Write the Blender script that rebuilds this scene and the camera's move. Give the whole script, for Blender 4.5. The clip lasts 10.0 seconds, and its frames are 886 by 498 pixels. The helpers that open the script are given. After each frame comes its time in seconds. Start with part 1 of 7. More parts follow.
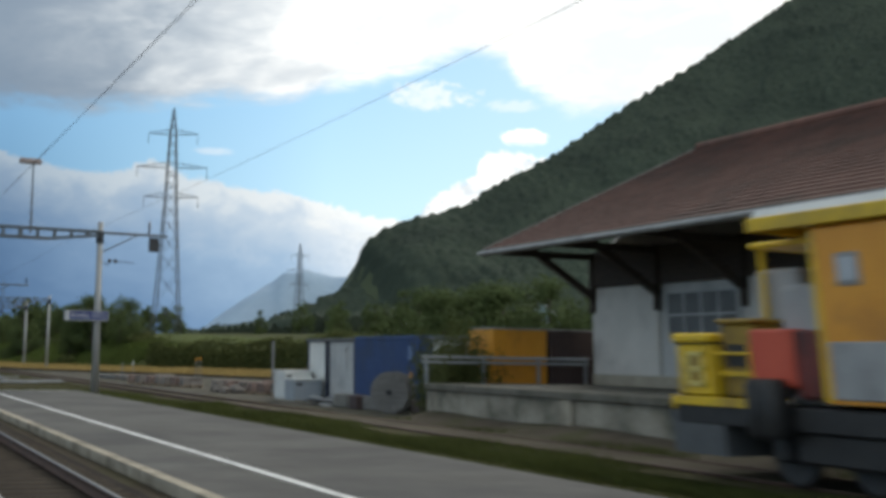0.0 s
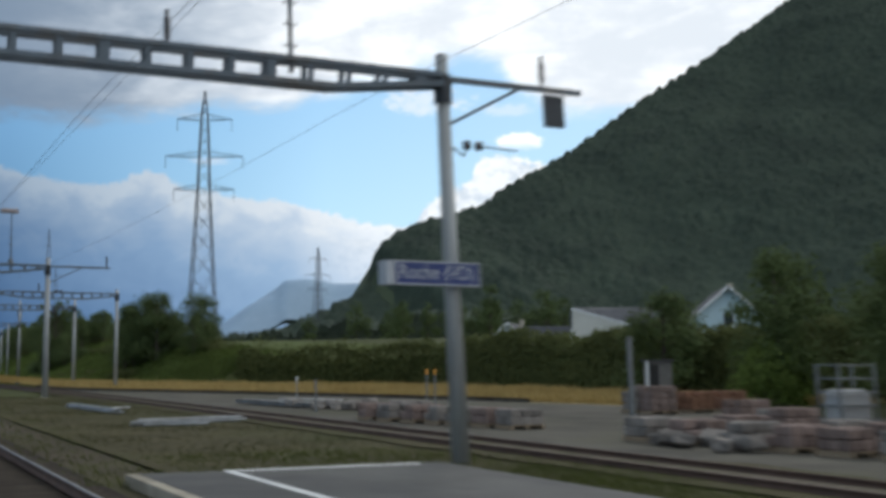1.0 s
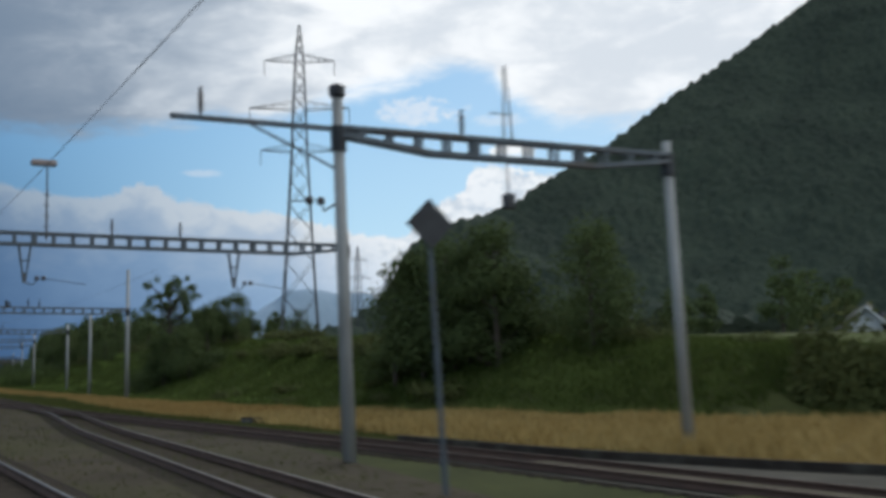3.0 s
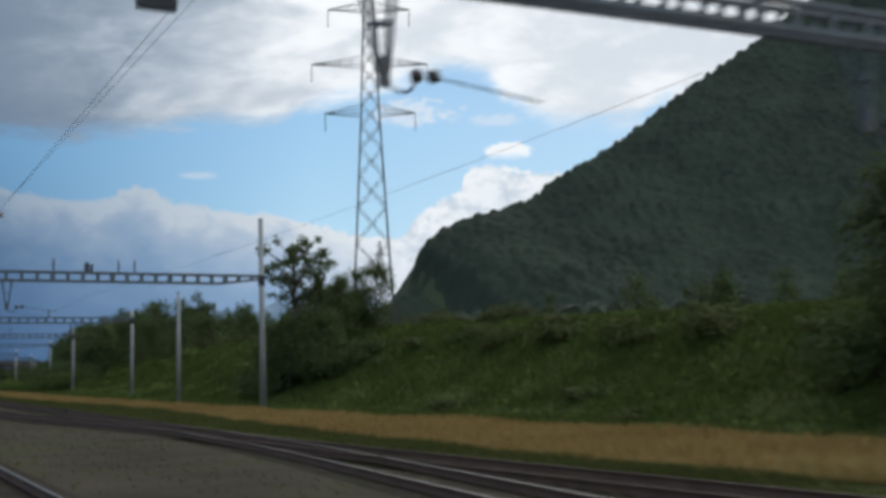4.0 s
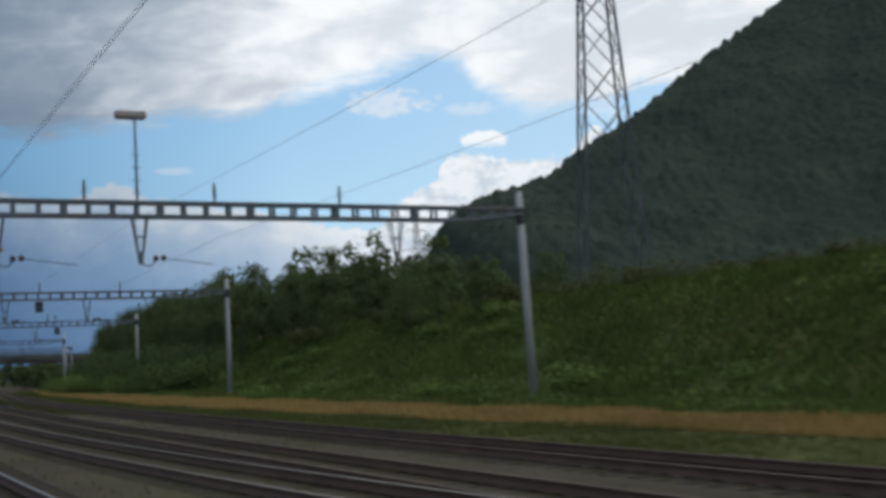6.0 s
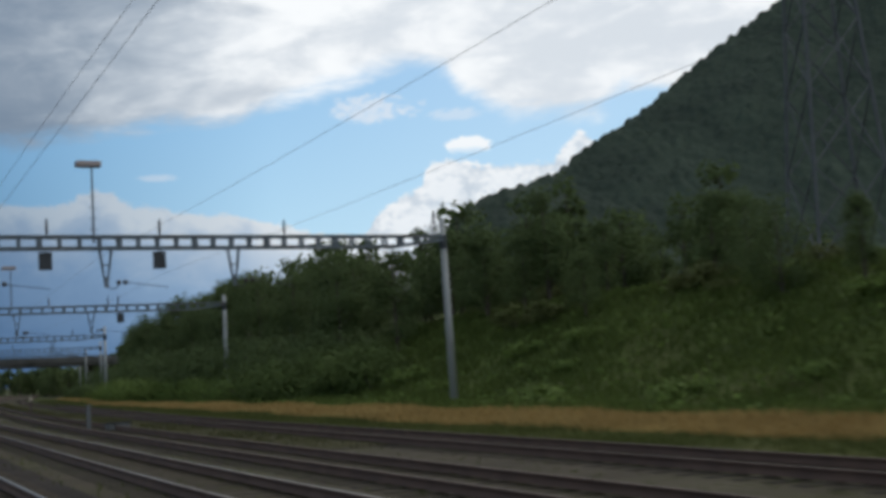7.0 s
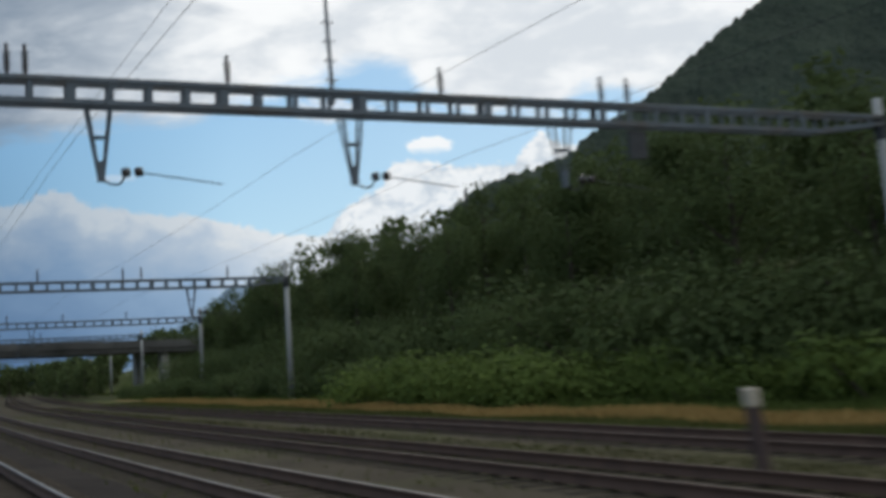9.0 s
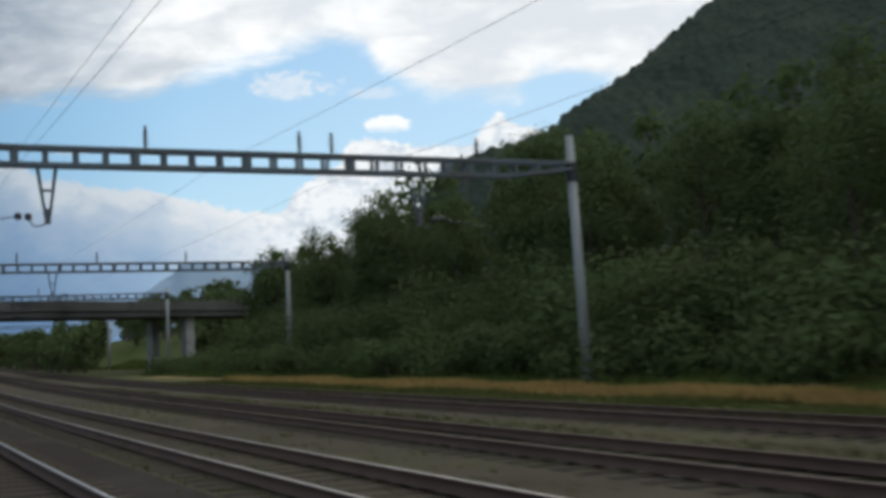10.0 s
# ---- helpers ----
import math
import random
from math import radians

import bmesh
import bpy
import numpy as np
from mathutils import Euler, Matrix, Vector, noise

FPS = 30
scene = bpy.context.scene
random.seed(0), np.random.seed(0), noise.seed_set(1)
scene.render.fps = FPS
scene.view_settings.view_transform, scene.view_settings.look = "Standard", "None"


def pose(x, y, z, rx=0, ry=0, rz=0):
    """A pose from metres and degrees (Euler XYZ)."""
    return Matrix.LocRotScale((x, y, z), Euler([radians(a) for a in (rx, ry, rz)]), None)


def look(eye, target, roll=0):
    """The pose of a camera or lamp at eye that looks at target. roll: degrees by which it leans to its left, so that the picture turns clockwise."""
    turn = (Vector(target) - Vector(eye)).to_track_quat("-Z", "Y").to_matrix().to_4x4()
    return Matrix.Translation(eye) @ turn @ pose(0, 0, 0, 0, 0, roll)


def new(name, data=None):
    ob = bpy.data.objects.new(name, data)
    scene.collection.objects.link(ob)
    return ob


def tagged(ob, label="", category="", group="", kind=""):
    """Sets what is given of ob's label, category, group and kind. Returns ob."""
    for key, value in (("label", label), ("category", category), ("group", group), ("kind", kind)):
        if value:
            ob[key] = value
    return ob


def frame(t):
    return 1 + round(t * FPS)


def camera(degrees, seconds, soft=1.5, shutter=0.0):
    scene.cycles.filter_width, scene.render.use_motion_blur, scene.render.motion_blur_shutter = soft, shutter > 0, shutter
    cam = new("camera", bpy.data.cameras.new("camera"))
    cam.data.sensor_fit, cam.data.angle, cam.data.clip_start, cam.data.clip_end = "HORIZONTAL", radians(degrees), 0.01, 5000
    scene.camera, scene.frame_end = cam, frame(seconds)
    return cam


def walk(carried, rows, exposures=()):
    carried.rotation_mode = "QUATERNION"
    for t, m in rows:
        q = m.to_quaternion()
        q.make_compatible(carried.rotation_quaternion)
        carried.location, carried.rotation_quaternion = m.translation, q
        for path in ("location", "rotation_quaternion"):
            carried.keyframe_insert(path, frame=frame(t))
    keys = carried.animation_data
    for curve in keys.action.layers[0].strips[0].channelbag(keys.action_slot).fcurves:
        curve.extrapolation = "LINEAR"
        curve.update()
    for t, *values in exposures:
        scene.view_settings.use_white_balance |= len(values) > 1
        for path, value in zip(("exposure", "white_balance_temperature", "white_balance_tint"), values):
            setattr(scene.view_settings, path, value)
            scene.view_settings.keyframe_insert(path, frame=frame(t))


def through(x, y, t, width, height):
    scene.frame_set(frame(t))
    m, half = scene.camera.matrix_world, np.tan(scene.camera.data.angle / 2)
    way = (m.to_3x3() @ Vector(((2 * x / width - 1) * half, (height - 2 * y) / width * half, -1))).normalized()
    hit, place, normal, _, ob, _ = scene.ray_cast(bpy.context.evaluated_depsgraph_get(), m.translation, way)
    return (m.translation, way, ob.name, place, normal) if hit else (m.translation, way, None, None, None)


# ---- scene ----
LENS = 40.08
cam = camera(LENS, 10.0, soft=4.0, shutter=1.0)
# the phone reads its picture from top to bottom while the train runs
scene.cycles.rolling_shutter_type = "TOP"
scene.cycles.rolling_shutter_duration = 0.2

EYE_Z = 1.333
# seconds, x, y, turn to the right, upward tilt, roll
ROWS = (
    (0.0, 0.0, 0.0, 25.955, 5.161, 1.023), (0.5, -0.0, 19.696, 26.247, 5.158, 0.066), (1.0, -0.0, 39.277, 26.073, 5.407, -0.129),
    (1.5, -0.001, 58.744, 26.072, 5.55, -0.128), (2.0, -0.003, 78.096, 26.076, 5.731, -0.501), (2.5, -0.004, 97.333, 26.27, 5.837, -0.729),
    (3.0, 0.001, 116.456, 26.37, 5.894, -0.642), (3.5, 0.027, 135.465, 26.391, 5.823, -0.658), (4.0, 0.074, 154.358, 26.528, 5.902, -1.131),
    (4.5, 0.126, 173.138, 26.612, 5.748, -1.678), (5.0, 0.165, 191.802, 26.892, 5.693, -1.935), (5.5, 0.194, 210.353, 27.088, 5.8, -2.03),
    (6.0, 0.251, 228.788, 27.544, 5.39, -2.627), (6.5, 0.374, 247.109, 27.924, 5.737, -2.369), (7.0, 0.577, 265.314, 28.267, 5.61, -3.042),
    (7.5, 0.95, 283.403, 28.884, 5.637, -2.989), (8.0, 1.582, 301.369, 29.286, 5.607, -3.328), (8.5, 2.474, 319.209, 29.701, 5.458, -3.26),
    (9.0, 3.601, 336.922, 30.104, 5.532, -3.229), (9.5, 4.933, 354.505, 31.092, 4.662, -2.962), (10.0, 6.454, 371.958, 32.144, 4.479, -2.404),
)


def camera_pose(x, y, turn, tilt, roll):
    return pose(x, y, EYE_Z, 0, 0, -turn) @ pose(0, 0, 0, 90 + tilt, 0, 0) @ pose(0, 0, 0, 0, 0, roll)


walk(cam, [(t, camera_pose(x, y, a, b, c)) for t, x, y, a, b, c in ROWS], exposures=((0.0, 0.28, 6650.0, 7.0), (1.0, 0.1, 6200.0, 8.0), (2.5, -0.1, 6150.0, 8.0), (6.0, -0.14, 6200.0, 8.0), (9.0, -0.14, 6300.0, 8.0), (10.0, -0.04, 6350.0, 8.0)))

# ---------------------------------------------------------------- light
SUN_TURN, SUN_UP = 38.0, 30.0
sun = new("sun", bpy.data.lights.new("sun", "SUN"))
sun.data.energy, sun.data.angle, sun.data.color = 0.8, radians(14), (1.0, 0.95, 0.88)
sun.matrix_world = look((0, 0, 50), (-math.sin(radians(SUN_TURN)), -math.cos(radians(SUN_TURN)), 50 - math.tan(radians(SUN_UP))))


class Nodes:
    """Small wrapper to write node trees in one line each."""

    def __init__(self, tree):
        self.tree = tree
        tree.nodes.clear()

    def add(self, kind, *ins, **props):
        n = self.tree.nodes.new(kind)
        for k, v in props.items():
            setattr(n, k, v)
        for i, v in enumerate(ins):
            if v is None:
                continue
            self.put(n.inputs[i], v)
        return n

    def put(self, socket, v):
        if isinstance(v, bpy.types.NodeSocket):
            self.tree.links.new(v, socket)
        elif isinstance(v, bpy.types.Node):
            self.tree.links.new(v.outputs[0], socket)
        else:
            socket.default_value = v

    def math(self, op, a, b=0.0, c=0.0):
        return self.add("ShaderNodeMath", a, b, c, operation=op).outputs[0]

    def ramp(self, fac, stops, mode="LINEAR"):
        n = self.add("ShaderNodeValToRGB", fac)
        r = n.color_ramp
        r.interpolation = mode
        while len(r.elements) < len(stops):
            r.elements.new(0.5)
        for e, (p, c) in zip(r.elements, stops):
            e.position = p
            e.color = (c, c, c, 1) if isinstance(c, (int, float)) else (*c, 1)
        return n.outputs[0]

    def mix(self, fac, a, b, blend="MIX"):
        n = self.tree.nodes.new("ShaderNodeMix")
        n.data_type, n.blend_type = "RGBA", blend
        for s, v in zip((n.inputs[0], n.inputs[6], n.inputs[7]), (fac, a, b)):
            if isinstance(v, tuple) and len(v) == 3:
                v = (*v, 1)
            self.put(s, v)
        return n.outputs[2]

    def noise(self, vec, scale, detail=4.0, rough=0.55, distortion=0.0):
        n = self.add("ShaderNodeTexNoise")
        if vec is not None:
            self.put(n.inputs["Vector"], vec)
        for k, v in (("Scale", scale), ("Detail", detail), ("Roughness", rough), ("Distortion", distortion)):
            n.inputs[k].default_value = v
        return n.outputs["Fac"]


def build_sky():
    world = bpy.data.worlds.new("sky")
    scene.world = world
    world.use_nodes = True
    N = Nodes(world.node_tree)
    way = N.add("ShaderNodeTexCoord").outputs["Generated"]
    sep = N.add("ShaderNodeSeparateXYZ", way)
    x, y, z = sep.outputs
    turn = N.math("MULTIPLY", N.math("ARCTAN2", x, y), 180 / math.pi)
    up = N.math("MULTIPLY", N.math("ARCSINE", z), 180 / math.pi)
    # ragged cloud outlines: coarse billows and fine edges
    flat = N.add("ShaderNodeCombineXYZ", turn, N.math("MULTIPLY", up, 1.5), 0.0).outputs[0]
    big = N.math("SUBTRACT", N.noise(flat, 0.16, 3, 0.5), 0.5)
    puff = N.math("SUBTRACT", N.noise(flat, 0.62, 6, 0.6, 0.3), 0.5)
    fine = N.math("SUBTRACT", N.noise(flat, 2.1, 5, 0.6, 0.3), 0.5)
    streak_vec = N.add("ShaderNodeCombineXYZ", N.math("ADD", N.math("MULTIPLY", turn, 0.35), N.math("MULTIPLY", up, -0.25)), up, 3.0).outputs[0]
    streak = N.math("SUBTRACT", N.noise(streak_vec, 0.45, 5, 0.6, 0.4), 0.5)
    wisp = N.math("SUBTRACT", N.noise(streak_vec, 1.6, 4, 0.6, 0.6), 0.5)
    u = N.math("DIVIDE", turn, 60.0)

    def outline(pairs):
        return N.math("MULTIPLY", N.ramp(u, [(a / 60.0, b / 20.0) for a, b in pairs]), 20.0)

    # lower bank of cumulus with its towers, and the foot of the higher sheet
    low_top = outline([(0, 8.7), (5.8, 8.6), (7.3, 8.2), (9.0, 7.95), (10.7, 7.9), (11.6, 8.4), (12.3, 8.65), (13.0, 8.45), (13.7, 7.95), (15.2, 7.65), (18.2, 7.4), (20.0, 7.0), (22.7, 6.35), (24.6, 6.3), (25.1, 7.1),
                       (26.4, 8.0), (27.4, 8.4), (27.75, 9.4), (28.8, 9.65), (30.2, 9.3), (31.2, 9.2), (33.7, 9.2), (34.3, 9.9), (35.1, 10.55), (35.7, 10.1), (36.8, 9.8), (40, 8.5), (60, 8.0)])
    high_foot = outline([(0, 11.4), (5.8, 11.1), (9.8, 11.0), (12.7, 11.6), (15.3, 12.0), (19.0, 11.9), (20.2, 12.5), (21.7, 13.2), (23.2, 13.8), (25.0, 14.2), (27.0, 14.6), (28.8, 14.3), (29.6, 13.3), (30.4, 12.8),
                         (31.8, 11.9), (34.5, 11.5), (36.0, 11.7), (37.3, 12.8), (40, 12.2), (44, 11.0), (60, 9.0)])
    low_d = N.math("ADD", N.math("SUBTRACT", low_top, up), N.math("ADD", N.math("MULTIPLY", puff, 0.9), N.math("ADD", N.math("MULTIPLY", fine, 0.7), 0.2)))
    low = N.ramp(N.math("ADD", N.math("MULTIPLY", low_d, 1.3), 0.5), [(0.3, 0.0), (0.68, 1.0)], "EASE")
    high_d = N.math("ADD", N.math("SUBTRACT", up, high_foot), N.math("ADD", N.math("MULTIPLY", streak, 2.4), N.math("ADD", N.math("MULTIPLY", wisp, 1.1), N.math("MULTIPLY", big, 0.8))))
    high = N.ramp(N.math("ADD", N.math("MULTIPLY", high_d, 0.5), 0.5), [(0.15, 0.0), (0.8, 1.0)], "EASE")

    def puff_cloud(a, b, ra, rb, edge, lo=0.3, hi=0.8):
        da = N.math("DIVIDE", N.math("SUBTRACT", turn, a), ra)
        db = N.math("DIVIDE", N.math("SUBTRACT", up, b), rb)
        d = N.math("ADD", N.math("MULTIPLY", da, da), N.math("MULTIPLY", db, db))
        f = N.math("ADD", N.math("SUBTRACT", 1.0, d), N.math("MULTIPLY", N.math("ADD", puff, fine), edge))
        return N.ramp(N.math("ADD", N.math("MULTIPLY", f, 0.5), 0.3), [(lo, 0.0), (hi, 1.0)], "EASE")

    soft = N.math("MAXIMUM", N.math("MULTIPLY", puff_cloud(25.2, 12.35, 2.5, 0.75, 2.4), 0.75), N.math("MULTIPLY", puff_cloud(29.2, 11.9, 1.6, 0.35, 1.8), 0.5))
    soft = N.math("MAXIMUM", soft, N.math("MULTIPLY", puff_cloud(15.1, 9.4, 1.2, 0.2, 1.6), 0.55))
    bold = N.math("MULTIPLY", puff_cloud(29.75, 10.4, 1.25, 0.5, 1.1, 0.3, 0.5), N.ramp(N.math("MULTIPLY", N.math("SUBTRACT", N.math("ADD", up, N.math("MULTIPLY", fine, 0.3)), 9.5), 0.5), [(0.25, 0.0), (0.45, 1.0)]))
    # colours
    depth = N.math("SUBTRACT", low_top, up)
    low_white = N.ramp(N.math("ADD", N.math("MULTIPLY", depth, 0.14), N.math("MULTIPLY", puff, 0.5)), [(0.02, (7.6, 7.9, 8.2)), (0.14, (5.6, 6.4, 7.4)), (0.45, (3.5, 4.8, 6.5)), (1.0, (2.1, 3.3, 5.1))])
    right = N.ramp(u, [(0.30, 0.0), (0.45, 1.0)], "EASE")
    billow = N.ramp(N.math("ADD", N.math("ADD", puff, N.math("MULTIPLY", fine, 0.6)), 0.5), [(0.3, (6.6, 7.2, 7.9)), (0.6, (10.2, 10.2, 10.2))], "EASE")
    low_col = N.mix(N.math("MULTIPLY", right, 0.85), low_white, billow)
    tex = N.math("ADD", N.math("MULTIPLY", streak, 1.1), N.math("ADD", N.math("MULTIPLY", puff, 0.5), N.math("MULTIPLY", big, 0.9)))
    bright = N.mix(N.ramp(N.math("ADD", tex, 0.5), [(0.25, 0.0), (0.75, 1.0)], "EASE"), (7.9, 8.2, 8.6), (10.8, 10.7, 10.6))
    # grey sheet on the left; its tone also carries the window's darkening
    dull = N.mix(N.ramp(N.math("ADD", tex, 0.5), [(0.25, 0.0), (0.75, 1.0)], "EASE"), (3.3, 3.9, 4.7), (3.9, 4.4, 5.1))
    high_col = N.mix(N.ramp(N.math("ADD", u, N.math("MULTIPLY", streak, 0.35)), [(0.1, 0.0), (0.38, 1.0)], "EASE"), dull, bright)
    sky = N.add("ShaderNodeTexSky", sky_type="NISHITA", sun_disc=False, sun_elevation=radians(SUN_UP), sun_rotation=radians(SUN_TURN)).outputs[0]
    pale = N.mix(0.8, sky, N.ramp(N.math("DIVIDE", up, 40.0), [(0.1, (4.0, 7.0, 9.1)), (0.35, (2.3, 5.2, 8.3)), (1.0, (1.4, 2.8, 5.8))]))
    c = N.mix(high, pale, high_col)
    c = N.mix(soft, c, (8.4, 8.8, 9.4))
    c = N.mix(bold, c, (10.3, 10.3, 10.3))
    c = N.mix(low, c, low_col)
    # the window's darkening towards the left, painted into the sky's colour
    side = N.ramp(N.math("DIVIDE", N.math("ADD", turn, 90.0), 120.0), [(0.3, 0.0), (0.72, 1.0), (0.8, 1.0), (0.86, 0.45), (0.92, 0.0)])
    low_part = N.ramp(N.math("DIVIDE", up, 30.0), [(0.2, 0.62), (0.45, 0.28)])
    left_dimming = N.math("SUBTRACT", 1.0, N.math("MULTIPLY", side, low_part))
    c = N.mix(1.0, c, N.add("ShaderNodeCombineXYZ", N.math("POWER", left_dimming, 1.25), left_dimming, N.math("POWER", left_dimming, 0.75)).outputs[0], "MULTIPLY")
    below = N.ramp(N.math("ADD", N.math("MULTIPLY", up, 0.2), 0.5), [(0.35, 0.0), (0.55, 1.0)])
    c = N.mix(below, (0.9, 0.95, 0.9), c)
    # unseen sky: brightened behind to lift the faces turned this way, slightly lowered overhead
    ahead = N.math("ADD", N.math("MULTIPLY", x, math.sin(radians(28))), N.math("MULTIPLY", y, math.cos(radians(28))))
    unseen_gain = N.math("MULTIPLY", N.ramp(N.math("ADD", N.math("MULTIPLY", ahead, 0.5), 0.5), [(0.3, 1.3), (0.88, 1.0)], "EASE"), N.ramp(N.math("DIVIDE", up, 90.0), [(0.19, 1.0), (0.42, 0.9)], "EASE"))
    c = N.mix(1.0, c, N.add("ShaderNodeCombineXYZ", unseen_gain, unseen_gain, unseen_gain).outputs[0], "MULTIPLY")
    bg = N.add("ShaderNodeBackground", c, 0.1)
    out = N.add("ShaderNodeOutputWorld")
    N.put(out.inputs[0], bg.outputs[0])


build_sky()

# ---------------------------------------------------------------- materials
def material(name, build, **kw):
    m = bpy.data.materials.new(name)
    m.use_nodes = True
    N = Nodes(m.node_tree)
    bsdf = N.add("ShaderNodeBsdfPrincipled")
    N.add("ShaderNodeOutputMaterial", bsdf)
    where = N.add("ShaderNodeTexCoord").outputs["Object"]
    build(N, bsdf, where)
    return m


def bump(N, bsdf, height, strength=0.4, distance=0.02):
    b = N.add("ShaderNodeBump")
    b.inputs["Strength"].default_value, b.inputs["Distance"].default_value = strength, distance
    N.put(b.inputs["Height"], height)
    N.put(bsdf.inputs["Normal"], b.outputs[0])


def surface(name, dark, light, rough=0.85, scale=6.0, grain=60.0, stain=None, stain_scale=0.7, metal=0.0, relief=0.4, depth=0.01, vary=0.0, world=False, stretch=None):
    """Two tones of one colour mixed by a coarse and a fine noise, with stains and relief."""

    def build(N, bsdf, where):
        if world:
            where = N.add("ShaderNodeNewGeometry").outputs["Position"]
        if stretch:
            mp = N.add("ShaderNodeMapping", where)
            mp.inputs["Scale"].default_value = stretch
            where = mp.outputs[0]
        a = N.noise(where, scale, 5, 0.6)
        g = N.noise(where, grain, 3, 0.6)
        f = N.math("ADD", N.math("MULTIPLY", a, 0.65), N.math("MULTIPLY", g, 0.35))
        col = N.ramp(f, [(0.33, dark), (0.67, light)])
        if stain:
            s = N.ramp(N.noise(where, stain_scale, 6, 0.65), [(0.48, 0.0), (0.66, 1.0)])
            col = N.mix(N.math("MULTIPLY", s, 0.75), col, stain)
        if vary:
            r = N.add("ShaderNodeObjectInfo").outputs["Random"]
            hsv = N.add("ShaderNodeHueSaturation")
            N.put(hsv.inputs["Value"], N.math("ADD", 1.0 - vary / 2, N.math("MULTIPLY", r, vary)))
            N.put(hsv.inputs["Color"], col)
            col = hsv.outputs[0]
        N.put(bsdf.inputs["Base Color"], col)
        N.put(bsdf.inputs["Roughness"], N.math("ADD", rough - 0.08, N.math("MULTIPLY", g, 0.16)))
        bsdf.inputs["Metallic"].default_value = metal
        if rough >= 0.88:
            bsdf.inputs["Specular IOR Level"].default_value = 0.06
        if relief:
            bump(N, bsdf, f, relief, depth)

    return material(name, build)


def leafy(name, dark, light, island=True, spread=0.5, through=0.25, patchy=0.9, patch_scale=0.22):
    """Leaves: each one, or each crown, has a tone of its own, and lets some light through."""

    def build(N, bsdf, where):
        pos = N.add("ShaderNodeNewGeometry")
        r = pos.outputs["Random Per Island"] if island else N.noise(where, 0.6, 3)
        patch = N.noise(pos.outputs["Position"], patch_scale, 4, 0.6)
        f = N.math("ADD", N.math("MULTIPLY", N.math("SUBTRACT", r, 0.5), spread), N.math("ADD", N.math("MULTIPLY", N.math("SUBTRACT", patch, 0.5), patchy), 0.5))
        col = N.ramp(f, [(0.2, dark), (0.8, light)])
        N.put(bsdf.inputs["Base Color"], col)
        bsdf.inputs["Roughness"].default_value = 0.85
        bsdf.inputs["Specular IOR Level"].default_value = 0.08
        tr = N.add("ShaderNodeBsdfTranslucent", col)
        mx = N.add("ShaderNodeMixShader", through, bsdf.outputs[0], tr.outputs[0])
        out = [n for n in N.tree.nodes if n.type == "OUTPUT_MATERIAL"][0]
        N.put(out.inputs[0], mx.outputs[0])

    return material(name, build)


M = {}


def ground_build(N, bsdf, where):
    """Meadow and soil on the valley floor, dark leafy growth on the slopes."""
    where = N.add("ShaderNodeNewGeometry").outputs["Position"]
    a, g = N.noise(where, 0.25, 5, 0.6), N.noise(where, 4.0, 3, 0.6)
    f = N.math("ADD", N.math("MULTIPLY", a, 0.65), N.math("MULTIPLY", g, 0.35))
    meadow = N.ramp(f, [(0.33, (0.036, 0.042, 0.016)), (0.67, (0.072, 0.08, 0.027))])
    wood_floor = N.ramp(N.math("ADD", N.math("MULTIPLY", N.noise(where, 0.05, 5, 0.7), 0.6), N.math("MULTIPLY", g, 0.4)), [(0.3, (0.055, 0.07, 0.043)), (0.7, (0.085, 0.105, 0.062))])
    slope = N.ramp(N.math("DIVIDE", N.add("ShaderNodeSeparateXYZ", where).outputs[2], 100.0), [(0.08, 0.0), (0.12, 1.0)])
    N.put(bsdf.inputs["Base Color"], N.mix(slope, meadow, wood_floor))
    bsdf.inputs["Roughness"].default_value = 0.95
    bsdf.inputs["Specular IOR Level"].default_value = 0.05
    bump(N, bsdf, f, 0.4, 0.05)


M["ground"] = material("meadow_soil", ground_build)
M["grass"] = surface("short_grass", (0.046, 0.04, 0.021), (0.085, 0.075, 0.036), 0.95, 0.6, 14.0, (0.06, 0.066, 0.026), 0.2, world=True, depth=0.05)
M["ballast"] = surface("ballast", (0.038, 0.031, 0.021), (0.088, 0.073, 0.05), 0.95, 0.35, 26.0, (0.072, 0.072, 0.03), 0.13, world=True, relief=0.8, depth=0.04)
# darker than the sidetracks' ballast: the dimness at lower left is painted in
M["main_ballast"] = surface("dimmed_main_ballast", (0.016, 0.0135, 0.012), (0.05, 0.041, 0.034), 0.95, 0.5, 26.0, (0.03, 0.022, 0.016), 0.2, world=True, relief=0.8, depth=0.04)
M["gravel"] = surface("yard_gravel", (0.05, 0.046, 0.038), (0.13, 0.12, 0.098), 0.95, 0.4, 20.0, (0.07, 0.068, 0.036), 0.1, world=True, relief=0.5)
M["asphalt"] = surface("asphalt", (0.086, 0.083, 0.078), (0.152, 0.148, 0.138), 0.9, 0.5, 40.0, (0.07, 0.07, 0.07), 0.2, world=True, relief=0.3, depth=0.006)
M["white_line"] = surface("road_paint", (0.55, 0.55, 0.53), (0.78, 0.78, 0.75), 0.7, 2.0, 50.0, (0.3, 0.3, 0.29), 0.9, world=True, relief=0.1)
M["concrete"] = surface("old_concrete", (0.29, 0.26, 0.20), (0.48, 0.43, 0.34), 0.9, 1.2, 30.0, (0.15, 0.135, 0.105), 0.8, world=True, relief=0.4)
M["mast"] = surface("galvanised_mast", (0.26, 0.27, 0.26), (0.40, 0.41, 0.40), 0.6, 1.5, 20.0, (0.2, 0.2, 0.19), 0.8, metal=0.25, relief=0.15, stretch=(3, 3, 0.4))
